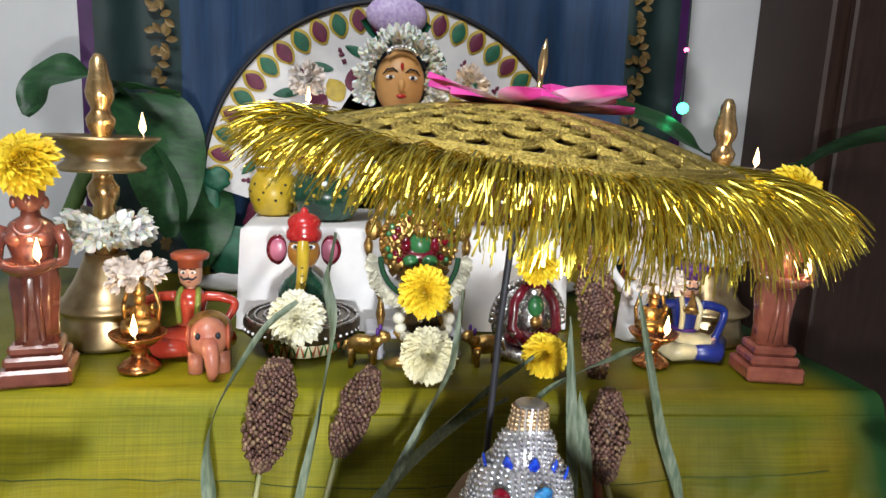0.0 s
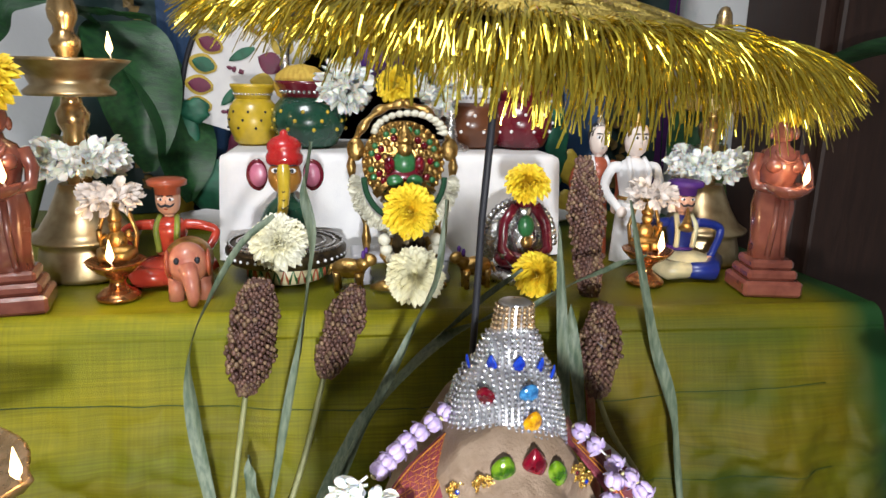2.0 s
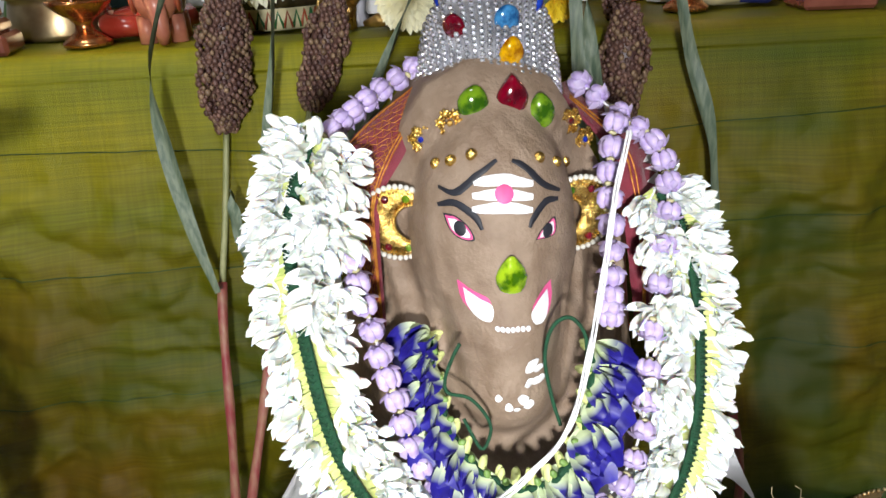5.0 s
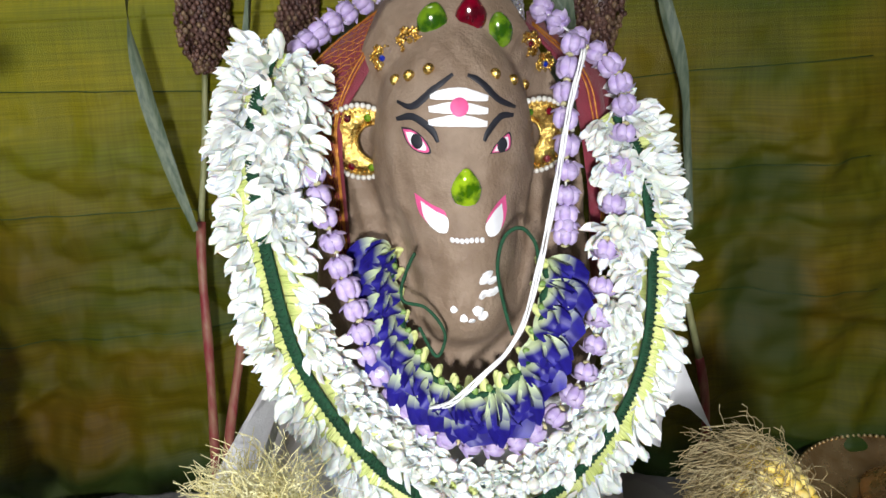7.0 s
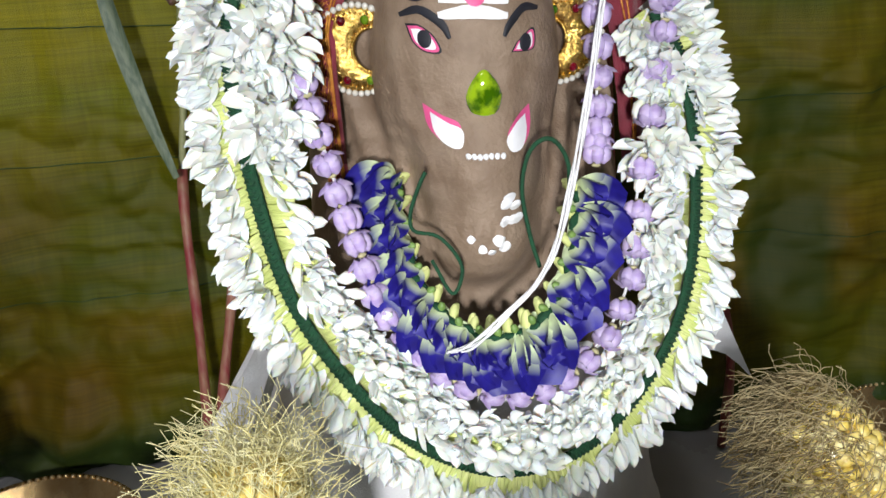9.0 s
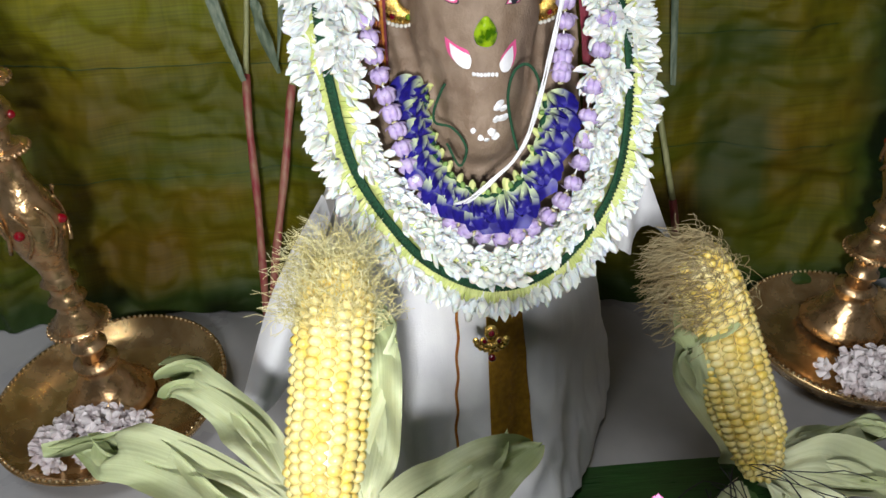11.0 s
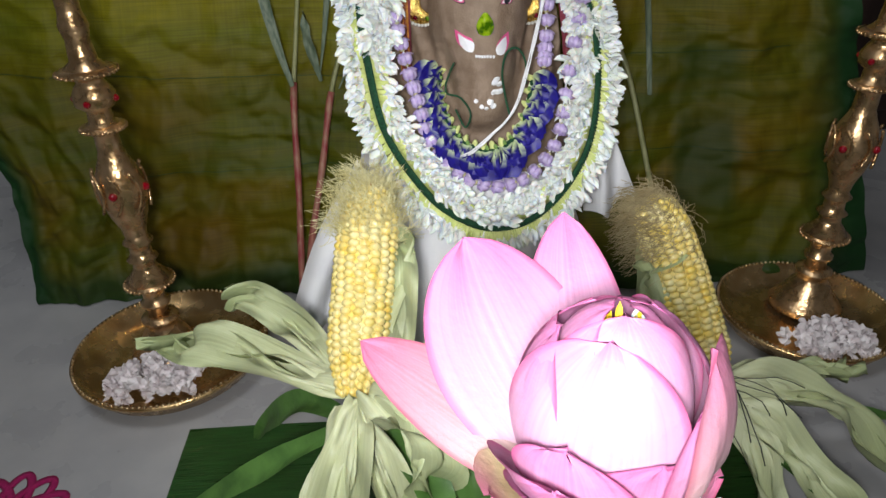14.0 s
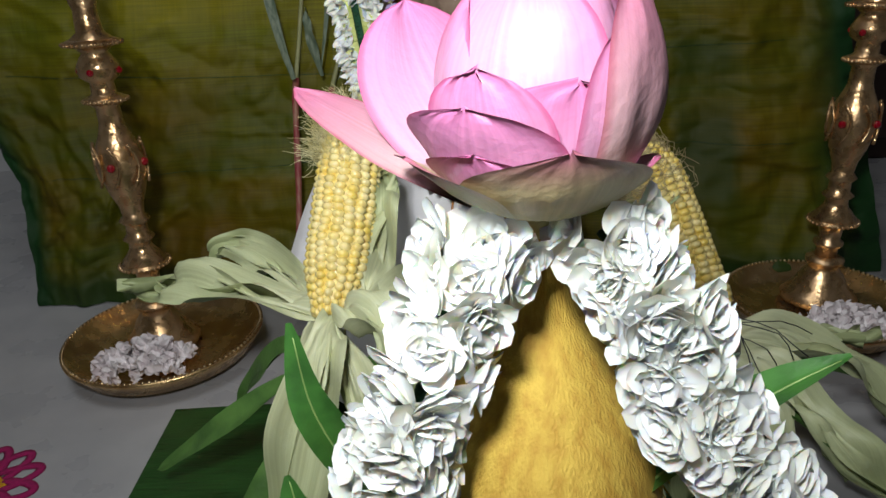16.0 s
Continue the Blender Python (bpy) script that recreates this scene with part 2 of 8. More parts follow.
def cloth_material():
    """Shot silk: green warp and gold weft that come and go, checks at the end, slubs both ways."""
    m = mat("green_gold_silk", (0.17, 0.17, 0.004), 0.40, color2=(0.09, 0.095, 0.003), scale=10, bump=0.5, bscale=900, spec=0.28)
    nt = m.node_tree
    b = nt.nodes["Principled BSDF"]
    tc = nt.nodes.new("ShaderNodeTexCoord")
    sx = nt.nodes.new("ShaderNodeSeparateXYZ")
    nt.links.new(tc.outputs["UV"], sx.inputs[0])

    def streak(scale, stretch, detail=4):
        n = nt.nodes.new("ShaderNodeTexNoise")
        n.inputs["Scale"].default_value, n.inputs["Detail"].default_value = scale, detail
        mp = nt.nodes.new("ShaderNodeMapping")
        mp.inputs["Scale"].default_value = stretch
        nt.links.new(tc.outputs["UV"], mp.inputs[0])
        nt.links.new(mp.outputs[0], n.inputs["Vector"])
        return n.outputs[0]

    def ramp(src, stops):
        rp = nt.nodes.new("ShaderNodeValToRGB")
        e = rp.color_ramp.elements
        e[0].position, e[0].color = stops[0][0], (*stops[0][1], 1)
        e[1].position, e[1].color = stops[-1][0], (*stops[-1][1], 1)
        for pos, c in stops[1:-1]:
            x = e.new(pos)
            x.color = (*c, 1)
        nt.links.new(src, rp.inputs[0])
        return rp.outputs[0]

    def mix(fac, a, c, kind="MIX"):
        mx = nt.nodes.new("ShaderNodeMixRGB")
        mx.blend_type = kind
        for sock, val in zip(mx.inputs, (fac, a, c)):
            if isinstance(val, bpy.types.NodeSocket):
                nt.links.new(val, sock)
            else:
                sock.default_value = val
        return mx.outputs[0]

    # large drifts of gold in the olive green
    col = ramp(streak(2.3, (2.4, 1.5, 1), 5), [(0.34, (0.030, 0.052, 0.002)), (0.47, (0.088, 0.098, 0.002)), (0.56, (0.125, 0.098, 0.003)), (0.68, (0.150, 0.074, 0.003))])
    # wide blurred weft bands
    col = mix(0.45, col, ramp(streak(5, (0.25, 3.2, 1), 3), [(0.36, (0.040, 0.062, 0.002)), (0.64, (0.150, 0.100, 0.003))]))
    # a wide chartreuse band where the cloth turns over the edge, partly painted light
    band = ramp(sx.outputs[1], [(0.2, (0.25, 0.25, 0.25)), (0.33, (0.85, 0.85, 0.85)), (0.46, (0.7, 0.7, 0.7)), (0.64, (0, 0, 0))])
    # the painted brightness dies away towards the duller right side
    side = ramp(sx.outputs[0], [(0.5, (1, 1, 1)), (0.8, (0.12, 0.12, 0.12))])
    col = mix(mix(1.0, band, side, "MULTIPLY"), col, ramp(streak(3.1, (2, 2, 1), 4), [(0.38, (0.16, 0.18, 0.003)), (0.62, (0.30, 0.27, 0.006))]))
    # slubs along the weft and thin warp lines
    col = mix(0.42, col, ramp(streak(26, (0.4, 15, 1), 5), [(0.3, (0.22, 0.22, 0.22)), (0.7, (0.8, 0.8, 0.8))]), "OVERLAY")
    col = mix(0.22, col, ramp(streak(30, (14, 0.35, 1), 3), [(0.3, (0.25, 0.25, 0.25)), (0.7, (0.75, 0.75, 0.75))]), "OVERLAY")
    # dark green checks towards one end and plain dark green at both
    along = ramp(sx.outputs[0], [(0.82, (0, 0, 0)), (0.835, (1, 1, 1)), (0.875, (1, 1, 1)), (0.89, (0, 0, 0))])
    check = ramp(sx.outputs[1], [(0.56, (0, 0, 0)), (0.60, (0.55, 0.55, 0.55)), (0.68, (0.2, 0.2, 0.2)), (0.72, (0.7, 0.7, 0.7)), (0.84, (0.7, 0.7, 0.7)), (0.87, (0.3, 0.3, 0.3))])
    col = mix(mix(1.0, along, check, "MULTIPLY"), col, (0.012, 0.045, 0.008, 1))
    ends = ramp(sx.outputs[0], [(0.015, (1, 1, 1)), (0.05, (0, 0, 0)), (0.945, (0, 0, 0)), (0.985, (1, 1, 1))])
    col = mix(ends, col, (0.010, 0.05, 0.011, 1))
    hem = ramp(sx.outputs[1], [(0.93, (0, 0, 0)), (0.965, (0.8, 0.8, 0.8))])
    col = mix(hem, col, (0.010, 0.046, 0.010, 1))
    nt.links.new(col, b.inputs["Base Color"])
    return m


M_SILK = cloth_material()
X0, X1 = -0.62, 0.80


CREASES = []
crand = random.Random(21)
for k in range(34):
    cx_, cd_, ang_ = crand.uniform(X0, X1), crand.uniform(0.08, 0.95), crand.choice((0.5, -0.6, 1.2, -1.1, 1.5, 0.2)) + crand.uniform(-0.25, 0.25)
    CREASES.append((cx_, cd_, math.cos(ang_), math.sin(ang_), crand.uniform(0.04, 0.11), crand.uniform(0.008, 0.020), crand.uniform(0.005, 0.012)))


def creased(x, d):
    """Straight sharp ridges where the cloth was folded; x across, d down the drop."""
    h = 0.0
    for cx_, cd_, ca, sa, half, wide, tall in CREASES:
        px, pz = x - cx_, (d - cd_) * 0.56
        al, ac = px * ca + pz * sa, -px * sa + pz * ca
        if abs(al) < half and abs(ac) < wide:
            h += tall * (1 - abs(ac) / wide) * (1 - (al / half) ** 2) * (1 if ac > 0 else 1 - abs(ac) / wide * 0.3)
    return h


def cloth(u, v):
    """v 0..0.3 is the top, from the back to the front edge; the rest hangs to the floor."""
    x = X0 + (X1 - X0) * u
    edge = 0.895 + 0.02 * math.sin(3.1 * u + 1)
    n = noise.noise
    if v < 0.32:
        k = v / 0.32
        y = 1.6 + (edge - 1.6) * k
        z = TOP + 0.004 * n(V((x * 9, y * 9, 3))) - 0.002
        return V((x, y, z))
    k = (v - 0.32) / 0.68
    a = min(k / 0.1, 1) * math.pi / 2
    r = 0.028
    y = edge - r * math.sin(a)
    z = TOP - r * (1 - math.cos(a))
    if k > 0.1:
        d = (k - 0.1) / 0.9
        z = (TOP - r) * (1 - d) + 0.003
        fold = 0.022 * n(V((x * 5.5, d * 1.3, 0))) + 0.012 * n(V((x * 15 + d * 3, d * 3.5, 5))) + 0.006 * n(V((x * 30, d * 9 + x * 8, 9)))
        rg = abs(n(V((x * 4 + d * 2.2, d * 2.6 - x * 3, 11))))
        fold += 0.030 * (0.35 - rg) + 0.013 * abs(n(V((x * 9 - d * 4, d * 6, 21)))) + 0.007 * abs(n(V((x * 19 + d * 9, d * 15 - x * 6, 31)))) + 0.0022 * n(V((x * 60, d * 26, 41)))
        fold += creased(x, d)
        y = edge - r - 0.13 * d - fold * min(d * 3, 1)
        x += 0.10 * max(0, 1 - u * 4) ** 1.5 * min(1, max(0, d - 0.3) * 3) + 0.11 * max(0, u * 6 - 5) * d
    return V((x, y, z))


s = Shape()
s.grid(cloth, 330, 260)
tab = thing("table", "table covered to the floor with an olive green silk cloth", "table")
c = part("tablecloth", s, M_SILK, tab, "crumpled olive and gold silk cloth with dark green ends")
sd_ = Shape()
sd_.grid(lambda u, v: V((X1 + 0.002 + 0.13 * v + 0.012 * math.sin(u * 14) * v, 0.91 + 0.69 * u, TOP - 0.003 - (TOP - 0.006) * v)), 40, 20)
part("side_drop", sd_, mat("dark_green_silk_end", (0.012, 0.055, 0.012), 0.45, scale=12, bump=0.4, bscale=800), tab, "dark green end of the cloth")
uv = c.data.uv_layers.new(name="UVMap")
co = [0.0] * (3 * len(c.data.vertices))
c.data.vertices.foreach_get("co", co)
flat = []
for lp in c.data.loops:
    i = lp.vertex_index
    flat += [(i % 331) / 330, (i // 331) / 260]
uv.data.foreach_set("uv", flat)
s = Shape()
s.box((X0 + 0.02, 0.95, TOP - 0.04), (X1 - 0.02, 1.6, TOP - 0.012), bev=0.004)
part("tabletop", s, M_DOOR, tab)
for x in (X0 + 0.08, X1 - 0.08):
    for y in (1.0, 1.52):
        s = Shape()
        s.box((x - 0.02, y - 0.02, 0), (x + 0.02, y + 0.02, TOP - 0.04), bev=0.003)
        part("leg", s, M_DOOR, tab)

# dark weft lines woven into the front of the cloth
M_DARKLINE = mat("dark_green_thread", (0.02, 0.06, 0.01), 0.7)
for v0 in (0.47, 0.60, 0.76):
    s = Shape()
    s.tube([cloth(i / 120, v0 + 0.012 * math.sin(i * 0.05 + v0 * 9)) + V((0, -0.0006, 0)) for i in range(8, 113)], 0.0006, 4)
    part("woven_line", s, M_DARKLINE, tab)

# ---- the clay idol on its low stool ----
CX = 0.212
BLOBS = [((0.211, 0.600, 0.570), (0.066, 0.086, 0.056)), ((0.211, 0.537, 0.505), (0.054, 0.066, 0.085)), ((0.212, 0.518, 0.457), (0.038, 0.063, 0.06)),
         ((0.211, 0.506, 0.422), (0.036, 0.052, 0.034)), ((0.212, 0.56, 0.40), (0.10, 0.078, 0.085)), ((0.150, 0.58, 0.485), (0.050, 0.034, 0.095)), ((0.284, 0.58, 0.485), (0.050, 0.034, 0.095)),
         ((0.212, 0.60, 0.33), (0.125, 0.13, 0.20)), ((0.212, 0.60, 0.18), (0.15, 0.14, 0.2))]


def face_y(x, z):
    """The y of the idol's front at x, z: a soft union of rounded forms."""
    acc, k = 0.0, 0.0075
    for (cx, cy, cz), (rx, ry, rz) in BLOBS:
        q = 1 - ((x - cx) / rx) ** 2 - ((z - cz) / rz) ** 2
        y = cy - ry * math.sqrt(q) if q > 0 else cy + min(-q, 3) * 0.03
        acc += math.exp((0.66 - y) / k)
    y = 0.66 - k * math.log(acc)
    # carved folds on the ears and the swags above the brow
    for ex, sg in ((0.15, 1), (0.284, -1)):
        g = math.exp(-((x - ex) / 0.034) ** 2 - ((z - 0.455) / 0.055) ** 2)
        y += g * 0.0085 * (abs(math.sin((x - ex) * 190 * sg + (z - 0.46) * 45 + 1.6 * noise.noise(V((x * 40, z * 25, 7))))) - 0.6) + g * 0.0012 * math.sin(z * 1300)
    g = math.exp(-((x - 0.214) / 0.05) ** 2 - ((z - 0.578) / 0.014) ** 2)
    y -= g * 0.0018 * math.sin(x * 420) * math.sin(z * 380)
    # swags of cloth carved at the temples and creases across the trunk
    for ex, sg in ((0.178, 1), (0.258, -1)):
        g = math.exp(-((x - ex) / 0.02) ** 2 - ((z - 0.582) / 0.02) ** 2)
        y -= g * 0.0022 * math.sin((x - ex) * sg * 330 + (z - 0.58) * 420)
    g = math.exp(-((x - 0.216) / 0.035) ** 2 - ((z - 0.448) / 0.018) ** 2)
    y += g * 0.0011 * math.sin(z * 820 + 9 * abs(x - 0.216) * 8) + 0.0009 * noise.noise(V((x * 210, z * 210, 4))) * noise.noise(V((x * 30, z * 30, 9)))
    for ex, sg in ((0.163, 1), (0.262, -1)):
        q = (x - ex) + sg * (0.50 - z) * -0.22
        y -= 0.0030 * math.exp(-(q / 0.0045) ** 2) * (0.55 + 0.45 * math.sin(z * 900)) * max(0.0, 1 - ((z - 0.475) / 0.04) ** 2)
    d = math.hypot(x - 0.209, (z - 0.436))
    y += 0.002 * math.exp(-(d / 0.013) ** 2) * math.cos(d * 900) + 0.0006 * noise.noise(V((x * 90, z * 90, 1)))
    return y


def half_width(z):
    pts = [(0.10, 0.135), (0.2, 0.145), (0.3, 0.125), (0.38, 0.112), (0.44, 0.106), (0.5, 0.096), (0.54, 0.080), (0.575, 0.060), (0.60, 0.042), (0.615, 0.012)]
    for (a, wa), (b, wb) in zip(pts, pts[1:]):
        if z <= b:
            t = (z - a) / (b - a)
            return wa + (wb - wa) * t
    return 0.01


def idol_fn(u, v):
    z = 0.10 + 0.514 * v
    w = half_width(z)
    if u <= 0.75:
        sgn = -1 + 2 * u / 0.75
        x = CX + w * sgn
        e = max(0, (abs(sgn) - 0.93) / 0.07)
        return (x, face_y(x, z) * (1 - e) + 0.62 * e, z)
    a = (u - 0.75) / 0.25 * math.pi
    return (CX + w * math.cos(a), 0.62 + 0.05 * math.sin(a), z)


M_BLACK = mat("black_paint", (0.012, 0.013, 0.02), 0.6, scale=90)
M_WHITEPAINT = mat("white_paint", (0.85, 0.85, 0.86), 0.55, scale=80, color2=(0.75, 0.75, 0.78))
M_PINK = mat("pink_paint", (0.75, 0.1, 0.28), 0.5)
M_STONEGEM = mat("rhinestone", (0.86, 0.87, 0.9), 0.12, 0.85, color2=(0.55, 0.57, 0.62), scale=500, vary=0.35)
M_SILVER = mat("silver_foil", (0.6, 0.6, 0.63), 0.3, 0.8, scale=60)
M_GOLD = mat("gold_plate", (0.86, 0.60, 0.18), 0.24, 1.0, color2=(0.55, 0.33, 0.07), scale=300, bump=0.5, bscale=600)
# bright and dark green mottling stands in for the glints inside both glasses
M_GEMGREEN = mat("green_glass", (0.035, 0.10, 0.0), 0.04, color2=(0.26, 0.40, 0.01), scale=110, coat=1.0, contrast=(0.42, 0.58))
M_GEMDEEP = mat("deep_green_glass", (0.02, 0.07, 0.002), 0.04, color2=(0.12, 0.22, 0.008), scale=110, coat=1.0, contrast=(0.42, 0.58))
M_GEMRED = mat("red_glass", (0.05, 0.0, 0.004), 0.04, color2=(0.16, 0.0, 0.01), scale=120, coat=1.0)
M_GEMBLUE = mat("blue_glass", (0.003, 0.01, 0.22), 0.04, color2=(0.01, 0.05, 0.4), scale=200, coat=1.0)
M_GEMORANGE = mat("amber_glass", (0.22, 0.07, 0.0), 0.04, color2=(0.6, 0.32, 0.0), scale=200, coat=1.0)
M_GEMAQUA = mat("aqua_glass", (0.005, 0.05, 0.16), 0.04, color2=(0.04, 0.2, 0.42), scale=200, coat=1.0)

s = Shape()
s.box((0.10, 0.49, 0.06), (0.31, 0.70, 0.10), bev=0.006)
stool = thing("low_stool", "low wooden stool under the clay idol", "stool")
part("seat", s, M_DOOR, stool)
for x in (0.125, 0.285):
    for y in (0.515, 0.675):
        s = Shape()
        s.box((x - 0.018, y - 0.018, 0), (x + 0.018, y + 0.018, 0.06), bev=0.003)
        part("leg", s, M_DOOR, stool)

s = Shape()
s.grid(idol_fn, 130, 150, 0, True)


def mark(shape, pts, width, mi, lift=0.0008, n=18, taper=True):
    """A painted stroke that follows the surface of the face."""
    line = spline([(x, 0, z) for x, z in pts], n)

    def fn(u, v):
        i = v * n
        j = min(int(i), n - 1)
        p = line[j].lerp(line[j + 1], i - j)
        d = (line[j + 1] - line[j]).normalized()
        w = width * ((0.35 + 0.65 * math.sin(math.pi * (0.06 + 0.88 * v))) if taper else 1)
        w *= 1 + 0.12 * noise.noise(V((p.x * 300, p.z * 300, 0)))
        x, z = p.x - d.z * w * (u - 0.5), p.z + d.x * w * (u - 0.5)
        return (x, face_y(x, z) - lift - (0.0006 if 0.05 < u < 0.95 else 0), z)
    shape.grid(fn, 4, n, mi)


def dab(shape, x, z, rx, rz, mi, lift=0.001, tilt=0.0, tear=0.0, dome=0.0006):
    """A dab of paint, or with dome a stone, on the face."""
    ca, sa = math.cos(tilt), math.sin(tilt)

    def fn(u, v):
        a = u * math.tau
        k = v * (1 - tear * max(0, math.sin(a)) * 0.0)
        px, pz = rx * k * math.cos(a), rz * k * math.sin(a)
        if tear and pz > 0:
            px *= max(1 - tear * (pz / rz) ** 1.2, 0)
        qx, qz = x + px * ca - pz * sa, z + px * sa + pz * ca
        return (qx, face_y(qx, qz) - lift - dome * math.sqrt(max(0, 1 - v * v)), qz)
    shape.grid(fn, 16, 5, mi, True)


# painted features, part of the one statue
mark(s, [(0.1754, 0.5507), (0.1845, 0.5501), (0.1965, 0.5596), (0.2085, 0.5672)], 0.0036, 1)
mark(s, [(0.2167, 0.5666), (0.2246, 0.5621), (0.2345, 0.5520), (0.2460, 0.5448)], 0.0036, 1)
mark(s, [(0.1744, 0.5414), (0.1840, 0.5446), (0.1939, 0.5388), (0.1974, 0.5323)], 0.0042, 1)
mark(s, [(0.2442, 0.5411), (0.2354, 0.5427), (0.2273, 0.5365), (0.2242, 0.5315)], 0.0042, 1)
mark(s, [(0.1945, 0.5563), (0.2106, 0.5576), (0.2281, 0.5536)], 0.0062, 2, 0.0008)
mark(s, [(0.1933, 0.5494), (0.2100, 0.5505), (0.2275, 0.5471)], 0.0062, 2, 0.0008)
mark(s, [(0.1927, 0.5424), (0.2095, 0.5438), (0.2265, 0.5405)], 0.0062, 2, 0.0008)
dab(s, 0.2106, 0.5511, 0.0054, 0.005, 3, 0.0022)


def patch(outline, mi, lift, shrink=1.0):
    """A filled painted shape with the given outline on the face."""
    n = 40
    cx, cz = sum(p[0] for p in outline) / len(outline), sum(p[1] for p in outline) / len(outline)
    ln = spline([(x, 0, z) for x, z in outline + outline[:1]], n)

    def fn(u, v):
        p = ln[min(round(u * n), n)]
        x, z = cx + (p.x - cx) * v * shrink, cz + (p.z - cz) * v * shrink
        return (x, face_y(x, z) - lift, z)
    s.grid(fn, n, 4, mi, True)



for mi, lift, k in ((1, 0.0006, 1.22), (3, 0.0010, 1.06), (2, 0.0014, 0.84)):
    patch([(0.1783, 0.5368), (0.1835, 0.5369), (0.1890, 0.5332), (0.1917, 0.5270), (0.1857, 0.5266), (0.1807, 0.5302)], mi, lift, k)
dab(s, 0.1854, 0.5319, 0.0034, 0.0042, 1, 0.0019)
for mi, lift, k in ((1, 0.0006, 1.22), (3, 0.0010, 1.06), (2, 0.0014, 0.84)):
    patch([(0.2288, 0.5244), (0.2323, 0.5284), (0.2398, 0.5318), (0.2395, 0.5238)], mi, lift, k)
dab(s, 0.2354, 0.5273, 0.0034, 0.0042, 1, 0.0019)
patch([(0.1836, 0.4987), (0.1915, 0.4948), (0.1986, 0.4917), (0.1976, 0.4837), (0.1903, 0.4840), (0.1853, 0.4889)], 3, 0.0006, 1.16)
patch([(0.1856, 0.4965), (0.1935, 0.4926), (0.2007, 0.4895), (0.1996, 0.4815), (0.1924, 0.4818), (0.1873, 0.4867)], 2, 0.0016)
patch([(0.2366, 0.4950), (0.2300, 0.4918), (0.2247, 0.4860), (0.2272, 0.4798), (0.2335, 0.4796), (0.2371, 0.4858)], 3, 0.0006, 1.16)
patch([(0.2345, 0.4928), (0.2279, 0.4896), (0.2227, 0.4838), (0.2251, 0.4776), (0.2314, 0.4774), (0.2350, 0.4836)], 2, 0.0016)
for x, z in [(0.2027, 0.4774), (0.2055, 0.4774), (0.2083, 0.4772), (0.2112, 0.4773), (0.2141, 0.4773), (0.2172, 0.4769), (0.2204, 0.4765)]:
    dab(s, x, z, 0.00145, 0.0016, 2, 0.001, 0, 0, 0.0016)
for x, z in [(0.2235, 0.4537), (0.2214, 0.4505), (0.2269, 0.4480), (0.2247, 0.4405), (0.2208, 0.4408), (0.2281, 0.4402), (0.2199, 0.4268), (0.2169, 0.4314)]:
    dab(s, x, z, 0.0036, 0.003, 2, 0.001)
for x, z in [(0.2021, 0.4324), (0.2077, 0.4268), (0.2127, 0.4250)]:
    dab(s, x, z, 0.0024, 0.0022, 2, 0.001)
solo("clay_idol", s, [M_CLAY, M_BLACK, M_WHITEPAINT, M_PINK], "unfired clay elephant-headed idol with painted eyes and forehead stripes", "statue")


def gem_shape(rx, rz, tear, mi=0, depth=0.5):
    """A faceted or domed stone, its face towards -y."""
    g = Shape()

    def fn(u, v):
        a = u * math.tau
        c, d = math.cos(v * math.pi / 2), math.sin(v * math.pi / 2)
        px, pz = rx * c * math.cos(a), rz * c * math.sin(a)
        if tear and pz > 0:
            px *= max(1 - tear * (pz / rz) ** 1.3, 0.02)
        return (px, -rx * depth * d, pz)
    g.grid(fn, 20, 6, mi, True)
    return g


def gem(label, x, z, rx, rz, tear, m, tilt=0.0, y=None, parent=None, yaw=0.0):
    g = gem_shape(rx, rz, tear)
    y = face_y(x, z) - 0.0004 if y is None else y
    if parent:
        return part("gem", g, m, parent, label, pose(x, y, z, 0, tilt, yaw))
    return solo("stick_on_gem", g, m, label, "gem", "gems stuck on the idol's face", m=pose(x, y, z, 0, tilt, yaw))


gem("large green teardrop glass stone on the idol's trunk", 0.2126, 0.5050, 0.0092, 0.0130, 0.42, M_GEMGREEN)
gem("green oval glass stone on the clay forehead", 0.1999, 0.5924, 0.0096, 0.0108, 0.25, M_GEMDEEP, 12)
gem("green oval glass stone on the clay forehead", 0.2410, 0.5851, 0.0078, 0.0108, 0.25, M_GEMDEEP, -10)
gem("dark red teardrop glass stone on the clay forehead", 0.2231, 0.5949, 0.0098, 0.0125, 0.6, M_GEMRED)
for x, z in [(0.1757, 0.5610), (0.1837, 0.5652), (0.1951, 0.5695), (0.2339, 0.5644), (0.2462, 0.5582), (0.2590, 0.5480)]:
    g = Shape()
    g.ball((0, 0, 0), (0.0036, 0.0026, 0.0036), 12, 8)
    solo("brass_stud", g, M_GOLD, "small round brass stud on the clay forehead", "stud", "studs on the forehead", m=pose(x, face_y(x, z), z))
